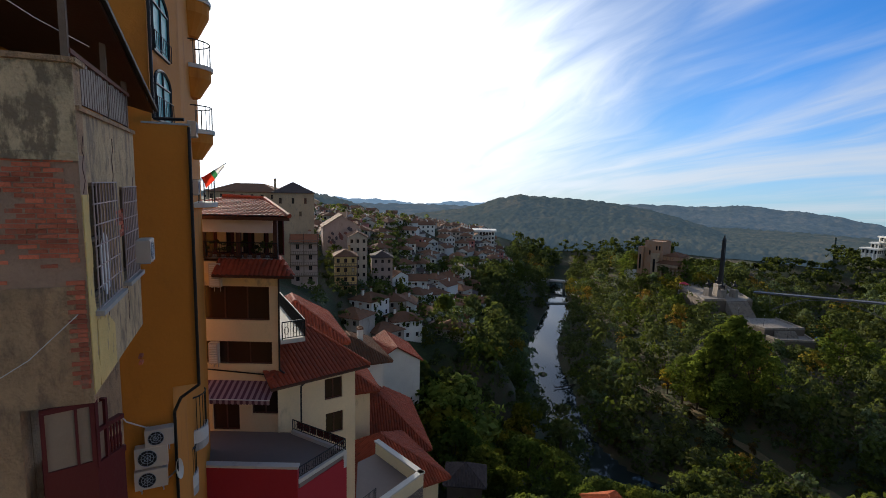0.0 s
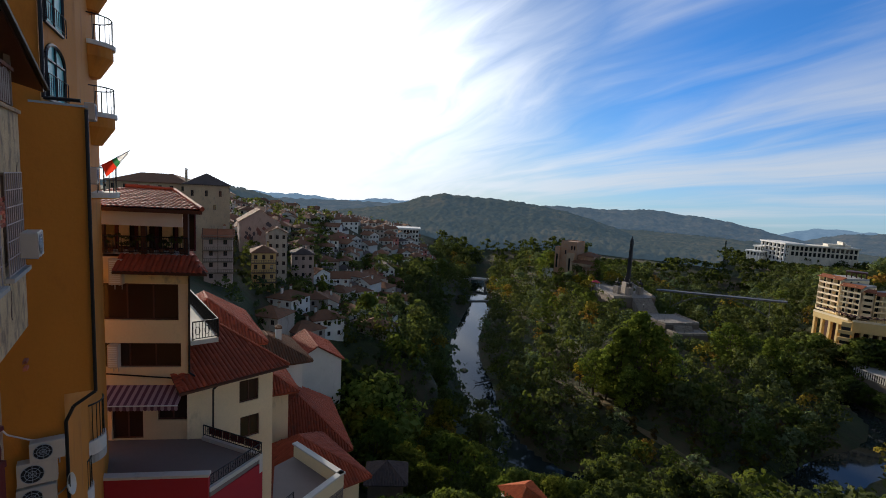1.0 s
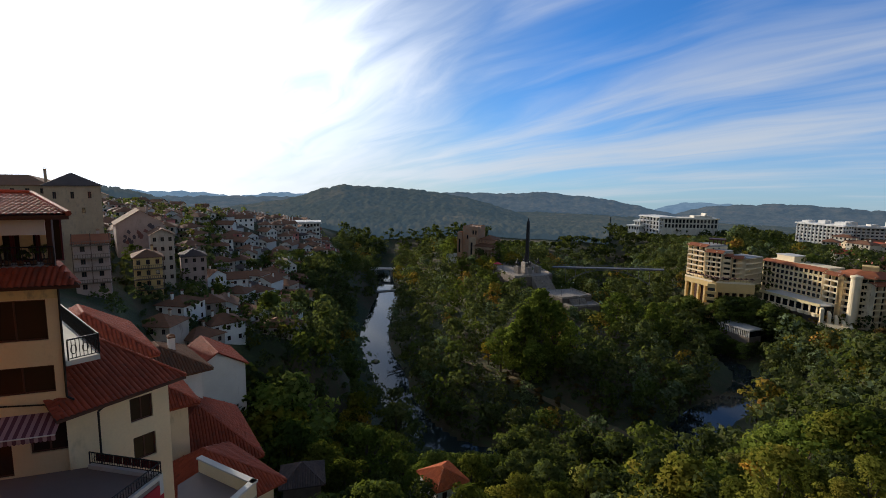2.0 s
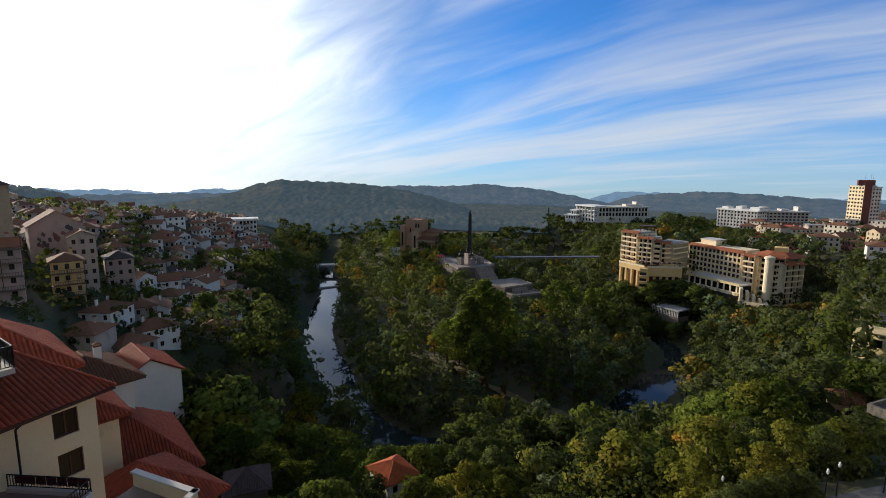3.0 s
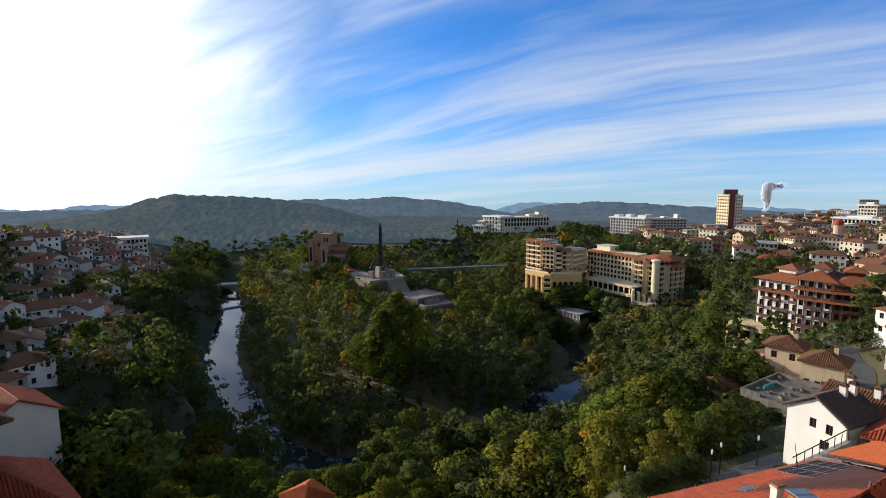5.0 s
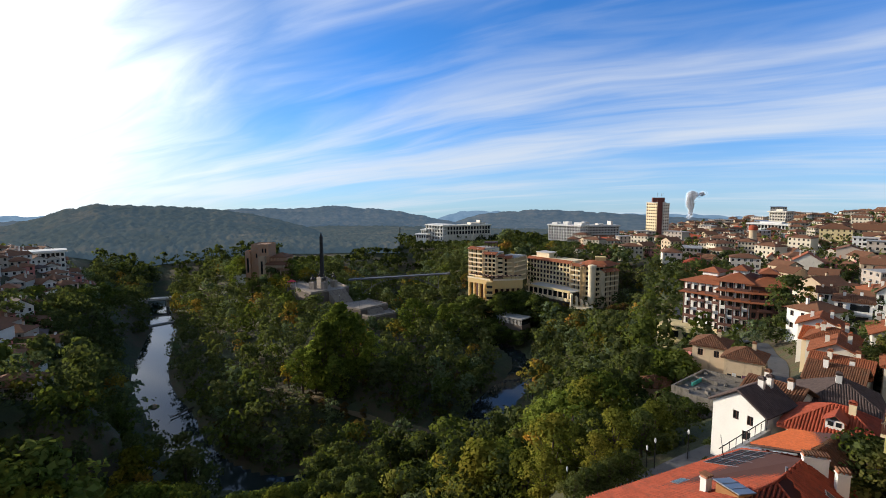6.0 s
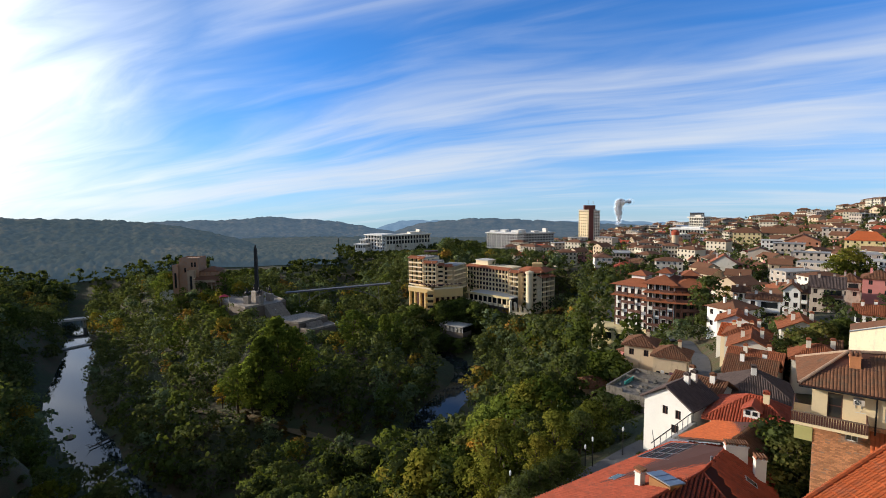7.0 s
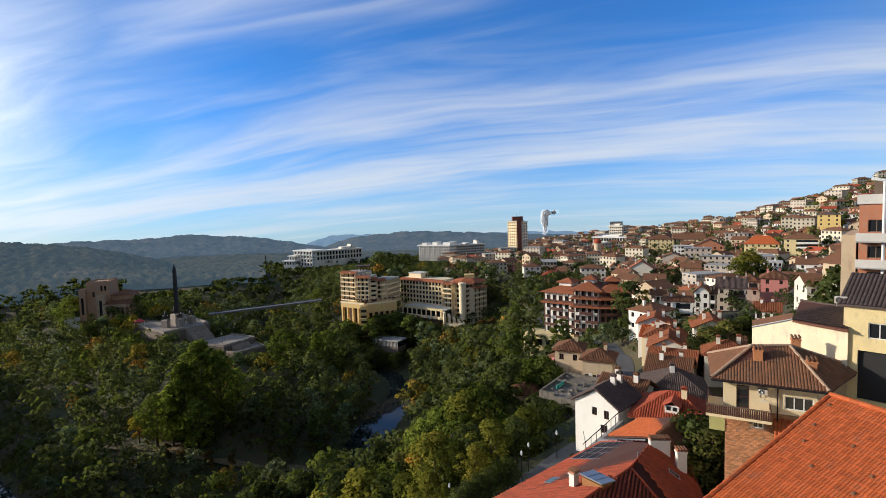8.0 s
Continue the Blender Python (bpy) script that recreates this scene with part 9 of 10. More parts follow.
def build_red_roof_details():
    o, u = Vector(E1), (Vector(E0) - Vector(E1)).normalized()
    nrm = (Vector(E0) - o).cross(Vector(R0) - o).normalized()
    w = nrm.cross(u)
    base = Matrix((u, w, nrm)).transposed().to_4x4()
    on = lambda a, b: Matrix.Translation(o + u * a + w * b) @ base  # along the eave, up the slope
    pan = thing("solar_panels", on(3.9, 2.75), "row of dark solar water panels with pale frames", "solar panels")
    for i in range(5):
        y = -2.2 + i * 0.9
        p = part("panel", Shape().box(-2.5, 2.5, y, y + 0.84, 0.14, 0.2), SOLAR, pan)
        fr = Shape().box(-2.54, 2.54, y - 0.04, y, 0.12, 0.23).box(-2.54, 2.54, y + 0.84, y + 0.88, 0.12, 0.23)
        for x in (-2.54, -0.85, 0.83, 2.5):
            fr.box(x, x + 0.04, y, y + 0.84, 0.12, 0.225)
        part("frame", fr, METAL_GREY, p)
    part("support", Shape().box(-2.5, 2.5, -1.9, -1.8, 0.0, 0.14).box(-2.5, 2.5, 1.7, 1.8, 0.0, 0.14), METAL_GREY, pan)
    fl = thing("flashing", on(0.4, 2.2), "pale metal flashing strip between two roofs", "flashing")
    part("strip", Shape().box(-0.35, 0.35, -2.6, 3.0, 0.05, 0.2, chamfer=0.03), METAL_GREY, fl)
    sk = thing("skylight", on(11.8, 2.75), "small grey roof window in the red tiles", "skylight")
    part("frame", Shape().box(-0.65, 0.65, -0.42, 0.42, 0.0, 0.2), METAL_GREY, sk)
    part("pane", Shape().box(-0.54, 0.54, -0.31, 0.31, 0.2, 0.21), GLASS, sk)
    so, su = Vector(S0), (Vector(S1) - Vector(S0)).normalized()
    sn = (Vector(S1) - so).cross(Vector(R1) - so).normalized()
    sw = sn.cross(su)
    shade = lambda a, b: Matrix.Translation(so + su * a + sw * b) @ Matrix((su, sw, sn)).transposed().to_4x4()
    sk = thing("skylight", shade(9.8, 2.6), "dark roof window in the shaded tiles", "skylight")
    part("frame", Shape().box(-0.35, 0.35, -0.5, 0.5, 0.0, 0.2), METAL_GREY, sk)
    part("pane", Shape().box(-0.27, 0.27, -0.41, 0.41, 0.2, 0.21), GLASS, sk)
    hp = on(12.0, 7.6).translation
    bx = thing("roof_hatch", pose(hp.x, hp.y, hp.z, 0, 0, 68), "boxy wooden roof hatch with a grey metal lid", "roof hatch")
    part("body", Shape().box(-0.9, 0.9, -0.7, 0.7, -0.9, 0.55), WOOD_ORANGE, bx)
    lid = part("lid", Shape().box(-1.05, 1.05, -0.85, 0.85, 0.0, 0.08), METAL_GREY, bx, at=pose(0, 0, 0.62, 9, 0, 0))
    for x in (-0.35, 0.35):
        part("seam", Shape().box(x - 0.02, x + 0.02, -0.85, 0.85, 0.08, 0.11), METAL_GREY, lid)
    cp = on(12.7, 5.8).translation
    chimney(cp, 1.15, "white chimney with a tiled cap on the red roof", PLASTER_WHITE, 0.6, 0.5, -20)
    chimney((46.6, 7.5, 63.5), 0.85, "broad white double chimney with a tiled cap", PLASTER_WHITE, 1.7, 0.55, -62)
    chimney((46.2, 5.7, 62.6), 1.3, "tall white chimney with a tiled cap", PLASTER_WHITE, 0.8, 0.55, -62)
    vp = thing("vent_pipe", pose(43.6, 8.7, 63.7), "short grey vent pipe on the ridge", "pipe")
    part("tube", Shape().rod((0, 0, -0.3), (0, 0, 0.55), 0.09, sides=8), METAL_GREY, vp)
    aerial = thing("aerial", on(5.2, 1.6), "thin roof aerial beside the solar panels", "aerial")
    part("mast", Shape().rod((0, 0, 0), (0.2, 0.5, 2.4), 0.025), METAL_DARK, aerial)
    for a, b, name in ((R0, R1, "ridge_cap"), (Q0, R0, "ridge_cap"), (S0, R0, "hip_cap")):
        part(name, cap_line((a[0], a[1], a[2] + 0.09), (b[0], b[1], b[2] + 0.09), 0.13), TILE_RED, RED_ROOF)
    # street wall with a railing beside the roof
    wl = thing("retaining_wall", pose(0, 0, 0), "low stone street wall with a dark handrail", "wall")
    a, b = Vector((50.0, 15.2, 0)), Vector((60.2, 13.6, 0))
    m, l = along(a, b)
    part("masonry", Shape().box(0, l, 0, 0.4, 52, 59.9), CONCRETE, wl, at=m)
    part("handrail", Shape().rod((0, 0.2, 60.8), (l, 0.2, 61.2), 0.05), METAL_DARK, wl, at=m)
    for i in range(8):
        part("post", Shape().rod((l * (i + 0.5) / 8, 0.2, 59.9), (l * (i + 0.5) / 8, 0.2, 60.95), 0.035), METAL_DARK, wl, at=m)


def build_yellow_house():
    A, B = (49.2, -5.4), (47, -13)
    m, w = front(*A, *B, 9, 0)
    root = thing("house", m, "pale yellow house with white windows above a dark garage", "house")
    hw, hd = w / 2, 4.5
    s = Shape()
    holes = [(1.5, 2.8, 74.6, 75.8), (4.4, 5.7, 74.6, 75.8), (0.9, 5.6, 69.8, 73.6)]
    wall_with_openings(s, (-hw, -hd), (hw, -hd), 62, 77.1, holes, 0.25)
    wall_with_openings(s, (-hw, hd), (-hw, -hd), 62, 77.1, [(3, 4.2, 73.0, 74.3), (3, 4.2, 75.0, 76.2)], 0.25)
    part("wall", s, PLASTER_SUNNY, root)
    # black block stands in for the unlit room behind the garage door
    part("garage_inside", Shape().box(-hw + 0.8, hw - 1.0, -hd + 0.3, hd - 0.5, 62, 74.0), RUBBER, root)
    for h in holes[:2]:
        window(root, (-hw, -hd), (hw, -hd), h[0], h[2], 1.3, 1.2, METAL_WHITE, GLASS, 1, 0, deep=0.1)
    for z in (73.0, 75.0):
        window(root, (-hw, hd), (-hw, -hd), 3, z, 1.2, 1.2 if z > 74 else 1.3, WOOD_DARK, GLASS, 1, 0, deep=0.1)
    planes = roof_planes(w, 9, 77.1, 1.9, "gable_x", 0.35)
    rf = part("roof", roof_slab(planes), TILE_GREY, root)
    ts = Shape()
    for pl in planes:
        tiled(ts, pl, 0.26, 0.36)
    tagged(part("roof_tiles", ts, TILE_GREY, rf), kind="stuff")
    ac_unit(Matrix.Translation((50.0, -4.9, 77.0)) @ Matrix.Rotation(radians(-100), 4, "Z"), "white air-conditioner on the roof edge")


def build_brick_block():
    m, w = front(75, -9.4, 73, -20, 14, 0)
    root = thing("apartment_building", m, "unfinished brick apartment building with concrete balconies and a white pipe", "building")
    hw, hd = w / 2, 7.0
    s = Shape()
    holes = [(u, u + 1.5, z + 0.9, z + 2.3) for z in (68.5, 71.5, 74.5, 77.5, 80.5) for u in (0.8, 4.2, 7.4)]
    wall_with_openings(s, (-hw, -hd), (hw, -hd), 62, 84.6, holes, 0.3)
    wall_with_openings(s, (-hw, hd), (-hw, -hd), 62, 84.6, [], 0.3)
    part("wall", s, BRICK, root)
    for u0, u1, a, b in holes:
        window(root, (-hw, -hd), (hw, -hd), u0, a, u1 - u0, b - a, WOOD_OLD, GLASS, 1, 0, deep=0.15)
    part("parapet", Shape().box(-hw - 0.2, hw + 0.2, -hd - 0.2, hd, 84.6, 85.7), CONCRETE_LIGHT, root)
    for z in (71.4, 74.4, 77.4, 80.4):
        bal = part("balcony", Shape().box(-hw - 0.2, -hw + 3.4, -hd - 1.2, -hd - 0.003, z - 0.15, z), CONCRETE, root)
        part("balcony_front", Shape().box(-hw - 0.2, -hw + 3.4, -hd - 1.2, -hd - 1.08, z, z + 0.9), CONCRETE_LIGHT, bal)
    part("pier", Shape().box(-hw - 1.6, -hw - 0.25, -hd + 0.6, hd, 62, 81.0), PLASTER_BEIGE, root)
    part("white_pipe", Shape().line([(-hw + 2.2, -hd - 0.5, 76), (-hw + 2.2, -hd - 0.5, 87.2), (-hw + 1.0, -hd - 0.5, 87.4)], 0.16, 8), METAL_WHITE, root)
    part("roof_shelter", Shape().box(-hw + 1.2, hw, -hd + 1, hd, 85.7, 87.4), WOOD_OLD, root)


def build_residence():
    """The brown and white block with tiered terracotta roofs."""
    root = thing("residence", pose(0, 0, 0), "tiered brown and white residence with terracotta roofs and balconies", "building")
    for (ax, ay), (bx, by), d, z1, wl in (((177, 68), (175.5, 56), 14, 55.0, PLASTER_WHITE), ((172, 55.5), (172.5, 47.0), 14, 57.0, PLASTER_WHITE), ((172.5, 46.8), (176, 37.5), 14, 56.5, WOOD_BROWN)):
        m, w = front(ax, ay, bx, by, d, 0)
        s = Shape()
        n = max(3, round(w / 2.2))
        levels = [z for z in (40.0, 42.9, 45.8, 48.7, 51.6, 54.4) if z + 2.4 < z1]
        holes = [(w * (i + 0.5) / n - 0.6, w * (i + 0.5) / n + 0.6, z + 0.35, z + 2.2) for i in range(n) for z in levels]
        wall_with_openings(s, (-w / 2, -d / 2), (w / 2, -d / 2), 34, z1, holes, 0.35)
        wall_with_openings(s, (-w / 2, d / 2), (-w / 2, -d / 2), 34, z1, [], 0.2)
        wall_with_openings(s, (w / 2, -d / 2), (w / 2, d / 2), 34, z1, [], 0.2)
        tower = part("tower", s, wl, root, at=m)
        for u0, u1, a, b in holes:
            window(tower, (-w / 2, -d / 2), (w / 2, -d / 2), u0, a, u1 - u0, b - a, WOOD_DARK, GLASS, 1, 0, deep=0.25, pane=False)
        for k, z in enumerate(levels[1:]):
            for i in range(n):
                x = -w / 2 + w * (i + 0.5) / n
                if (i + k) % 3 != 2:
                    part("balcony", Shape().box(x - 0.46 * w / n, x + 0.46 * w / n, -d / 2 - 1.2, -d / 2 - 0.003, z - 0.14, z).box(x - 0.46 * w / n, x + 0.46 * w / n, -d / 2 - 1.2, -d / 2 - 1.1, z, z + 0.8), WOOD_BROWN, tower)
        for i in range(n + 1):
            x = min(max(-w / 2 + w * i / n, -w / 2 + 0.2), w / 2 - 0.2)
            part("post", Shape().box(x - 0.13, x + 0.13, -d / 2 - 1.0, -d / 2 - 0.75, 39.5, z1 - 0.1), WOOD_BROWN, tower)
        part("roof", roof_slab(roof_planes(w, d, z1, 2.6, "hip", 1.6)), TILE_TERRACOTTA, tower)
        part("lantern", Shape().box(-w * 0.2, w * 0.2, -d * 0.2, d * 0.2, z1 + 1.0, z1 + 3.3), wl, tower)
        part("lantern_roof", roof_slab(roof_planes(w * 0.42, d * 0.42, z1 + 3.3, 1.5, "hip", 0.9)), TILE_TERRACOTTA, tower)
        for zs in (51.2, 54.1) if z1 > 55.5 else (51.2,):
            sk = [[(-w / 2 - 1.3, -d / 2 - 2.0, zs), (w / 2 + 1.3, -d / 2 - 2.0, zs), (w / 2, -d / 2 - 0.01, zs + 0.8), (-w / 2, -d / 2 - 0.01, zs + 0.8)]]
            part("skirt_roof", roof_slab(sk, 0.15), TILE_TERRACOTTA, tower)
    m, w = front(167, 74, 167, 50, 8, 0)
    pod = part("podium", Shape().box(-w / 2, w / 2, -1, 8, 32, 40.2), PLASTER_SUNNY, root, at=m)
    for i in range(6):
        x = -w / 2 + w * (i + 0.5) / 6
        part("arch", Shape().box(x - 1.2, x + 1.2, -1.03, -1.003, 36.4, 38.6), GLASS, pod)


def parked_car(x, y, turn, colour, label):
    root = thing("car", pose(x, y, ground_at(x, y) + 0.25, 0, 0, turn), label, "car", "parked cars")
    paint = plain("car_paint", colour, 0.3, 0.2, 0.6)
    b = Shape()
    b.box(-2.1, 2.1, -0.85, 0.85, 0.25, 0.8, chamfer=0.12)
    part("body", b, paint, root)
    part("cabin", Shape().prism([(-1.5, -0.78), (1.0, -0.78), (1.0, 0.78), (-1.5, 0.78)], 0.8, 1.42, top=0.78), GLASS, root)
    part("roof", Shape().box(-1.2, 0.7, -0.6, 0.6, 1.42, 1.47), paint, root)
    for u in (-1.35, 1.35):
        for v in (-0.8, 0.8):
            part("wheel", Shape().rod((u, v - 0.1, 0.3), (u, v + 0.1, 0.3), 0.31, sides=12), RUBBER, root)


build_tiled_house()
build_brick_house()
build_red_roof_details()
build_yellow_house()
build_brick_block()
build_residence()
for az, r, turn, c, lab in ((79.0, 172, 20, (0.5, 0.5, 0.52), "silver car parked in the town street"), (79.6, 180, 24, (0.03, 0.03, 0.035), "black car parked in the town street"),
                            (78.6, 188, 22, (0.6, 0.6, 0.6), "white car parked beside the residence"), (80.0, 190, 20, (0.25, 0.03, 0.03), "dark red car parked in the town street"),
                            (79.3, 160, 26, (0.1, 0.12, 0.16), "dark blue car parked by the trees")):
    x, y, _ = polar(az, r)
    parked_car(x, y, turn, c, lab)
for az, r in ((57.5, 52), (66.0, 57), (66.8, 59), (70.0, 62), (76.5, 95), (23.0, 66)):
    x, y, _ = polar(az, r)
    street_lamp((x, y, ground_at(x, y)), 3.5, globe=0.12)
RUIN_GREY = surface("ruin_grey", (0.17, 0.15, 0.125), vary=0.5, scale=0.6, grain=6, stain=(0.08, 0.07, 0.055), stain_at=0.55, bump=0.6)
# ruined flat-roofed building beside the hut
ru = thing("ruin", pose(88.9, 29.6, 0, 0, 0, -4), "roofless concrete ruin with rubble and painted walls", "ruin")
part("slab", Shape().box(-6, 6, -3.4, 3.4, 42, 52.4), RUIN_GREY, ru)
for x0, x1, y0, y1 in ((-6, 6, 3.1, 3.4), (5.7, 6, -3.4, 3.09), (1.0, 1.3, -1, 3.09), (-6, -5.7, 0.5, 3.09)):
    part("wall", Shape().box(x0, x1, y0, y1, 52.4, 53.0), RUIN_GREY, ru)
part("painted_wall", Shape().box(-2.5, 0.9, 1.5, 1.7, 52.4, 53.0), surface("paint_turquoise", (0.05, 0.30, 0.25), vary=0.4, scale=2), ru)
rng = random.Random(31)
for i in range(14):
    a, b, h = rng.uniform(-5, 5), rng.uniform(-2.8, 2.6), rng.uniform(0.2, 0.45)
    part("rubble", Shape().box(-h, h, -h * 0.7, h * 0.7, 0, h, chamfer=h * 0.3), RUIN_GREY, ru, at=pose(a, b, 52.4, rng.uniform(-8, 8), 0, rng.uniform(0, 90)))
# a stone and a drowned tree in the river
rk = Shape().lathe([(0.1, -0.6), (1.5, -0.3), (1.7, 0.3), (1.2, 0.8), (0.5, 1.1), (0.05, 1.15)], sides=9)
tagged(part("boulder", rk, STONE, at=pose(47.5, 221, 0.1, 0, 0, 20)), "dark boulder standing in the river", "boulder")
tr = thing("driftwood", pose(54, 206, 0.4, 0, 0, 15), "bare dead tree lying in the river", "driftwood")
part("trunk", Shape().rod((-5, 0, 0.2), (5, 1, 0.5), 0.16, 0.3, 7), BARK, tr)
for k in range(9):
    part("branch", Shape().rod((-4.5 + k, 0.1 * k, 0.3), (-6.2 + k * 1.05, 1.5 * math.sin(k * 2.1), 1.2 + 0.7 * math.cos(k)), 0.09, 0.02, 5), BARK, tr)
# factory steam far off
STEAM = bpy.data.materials.new("steam")
STEAM.use_nodes = True
gs = Graph(STEAM.node_tree)
veil, clearness, both = gs.n("ShaderNodeBsdfTranslucent"), gs.n("ShaderNodeBsdfTransparent"), gs.n("ShaderNodeMixShader")
veil.inputs[0].default_value = (0.95, 0.95, 0.97, 1)
both.inputs[0].default_value = 0.07
gs.link(clearness.outputs[0], both.inputs[1])
soft, pair = gs.n("ShaderNodeBsdfDiffuse"), gs.n("ShaderNodeAddShader")
soft.inputs[0].default_value = (0.9, 0.9, 0.92, 1)
gs.link(veil.outputs[0], pair.inputs[0])
gs.link(soft.outputs[0], pair.inputs[1])
gs.link(pair.outputs[0], both.inputs[2])
gs.link(both.outputs[0], gs.n("ShaderNodeOutputMaterial").inputs[0])
rg = random.Random(2)
st = Shape()
for k in range(90):
    t = rg.random() ** 0.8
    az = 68.95 + 0.3 * t + 0.12 * math.sin(7 * t) + (1.5 * max(0, t - 0.78) * 4 * rg.random())
    r = (4.6 + 8.5 * t) * rg.uniform(0.6, 1.25) * (1.0 if t < 0.78 else 0.6)
    c = Vector(polar(az + rg.uniform(-0.15, 0.15) * (0.4 + t), 1500 + rg.uniform(-8, 8), 14 + 66 * min(1.0, t * 1.2) - 7 * max(0, t - 0.8) * 4 * rg.random()))
    st.lathe([(r * math.sin(a), -r * math.cos(a)) for a in (0.02, 0.5, 1.0, 1.5, 2.1, 2.6, 3.12)], tuple(c), 12)
tagged(part("steam_plume", st, STEAM), "white steam plume rising from a far chimney", "steam", kind="stuff")

# ---------------------------------------------------------------- woods


def valley_ok(x, y, az, r, d, inner):
    if inner:
        return r < 480
    if az < 8:
        return (d < 46 and r > 100) or (az > -5.5 and r > 56 and d < 76 and r < 128)
    return d < 92 and r > 58


near_trees = woods(5, 12000, -6, 66, 54, 262, 6.4, valley_ok)
near_trees.sort(key=lambda p: math.hypot(p[0], p[1]))
near_trees = near_trees[:112]
FAR_R = math.hypot(near_trees[-1][0], near_trees[-1][1])
for az, r in ((95.6, 98), (96.6, 102), (98, 96), (78, 150), (76.5, 158), (68.5, 128), (67, 138), (65.8, 146), (70.5, 140)):
    x, y, _ = polar(az, r)
    near_trees.append((x, y, ground_at(x, y)))
HEIGHTS = (13, 16, 11, 14, 11, 8, 6, 30, 5, 9, 12)
rng = random.Random(8)
for x, y, z in near_trees:
    d = float(line_distance(np.array([x]), np.array([y]), RIVER_LINE)[0])
    # leaf kinds by bearing: darker leaves paint the shade of the far hollow
    k = rng.choice((3, 3, 4, 4, 2, 3, 6) if x < 0.26 * y else ((3, 0, 2, 4, 3, 0, 1, 4) if math.hypot(x, y) < 112 else (0, 1, 0, 1, 6)) if x > 1.04 * y else (3, 0, 3, 2, 1, 5) if x < 0.55 * y else (0, 0, 1, 1, 0, 1, 0, 2, 6, 5)) if d > 18 else rng.choice((5, 5, 6, 2))
    s = rng.uniform(0.75, 1.1) * (0.62 if x < 0.12 * y and y > 120 else 1.0)
    if math.hypot(x, y) < 84:
        k = (9, 10, 10, 9)[int(4 * rng.random())] if x < 0.45 * y else (9, 9, 9, 10)[int(4 * rng.random())]
    room = room_for_tree(x, y, z)
    if room < 2.5:
        continue
    if HEIGHTS[k] * s > room:
        k = min((9, 10, 2, 5, 6), key=lambda i: abs(HEIGHTS[i] - room))
        s = min(s, room / HEIGHTS[k])
    copy_thing(TREES[k], pose(x, y, z, 0, 0, rng.uniform(0, 360)) @ Matrix.Diagonal((s * 1.12, s * 1.12, s, 1)))
for k, az, r, s in ((6, 83.2, 50, 0.75), (6, 84.2, 52.5, 0.8), (6, 84.6, 47.5, 0.7), (7, 31.2, 194, 1.18), (7, 29.5, 191, 0.98), (7, 32.9, 199, 0.96), (7, 28.3, 193, 0.72), (7, 30.4, 187, 0.62), (3, 26.9, 196, 1.25), (7, 34.6, 205, 0.7), (8, 27.6, 187, 0.8), (8, 29.0, 183, 0.7), (8, 31.4, 180, 0.8), (8, 33.6, 178, 0.6), (4, 25.4, 205, 0.9), (8, 31.6, 272, 1.4), (8, 30.6, 268, 1.3), (3, 39.5, 260, 1.5), (7, 41.5, 275, 0.62), (7, 43.0, 280, 0.66), (3, 44.2, 285, 1.4), (8, 63.0, 285, 1.4), (8, 61.8, 283, 1.2), (8, 48.5, 150, 1.2), (8, 49.6, 148, 1.1), (2, 12.6, 62, 1.05), (4, 10.3, 128, 1.2), (3, 49.5, 75, 0.95), (0, 45.6, 92, 1.0), (3, 61.0, 78, 0.9), (3, 57.0, 80, 0.95), (4, 54.5, 96, 0.9), (6, 86.2, 101, 1.2), (6, 87.6, 108, 1.3), (2, 88.6, 112, 0.7), (6, 84.6, 116, 1.1), 
                    (4, 27.7, 350, 1.5), (4, 28.6, 354, 1.6), (4, 30.3, 352, 1.3), (3, 25.6, 368, 1.6), (3, 20.7, 376, 1.6), (3, 31.4, 350, 1.1), (6, -7.5, 86, 0.9), (6, -5.5, 85, 1.0), (6, -4.0, 88, 1.0), (2, -3.0, 92, 0.8), (6, -8.5, 88, 0.8), (4, 26.6, 345, 0.7),
                    (2, 27.0, 302, 0.75), (2, 26.0, 308, 0.8), (0, 25.6, 318, 0.62), (2, 25.2, 326, 0.7), (4, 24.6, 332, 0.7), (2, 22.0, 345, 1.1), (0, 23.0, 342, 0.95), (4, 24.0, 341, 1.0), (2, 25.0, 345, 1.0), (0, 49.6, 296, 0.9), (2, 50.6, 295, 1.0), (1, 51.6, 297, 0.8)):
    x, y, _ = polar(az, r)
    copy_thing(TREES[k], pose(x, y, ground_at(x, y), 0, 0, 40 * k) @ Matrix.Diagonal((s * 1.1, s * 1.1, s, 1)))

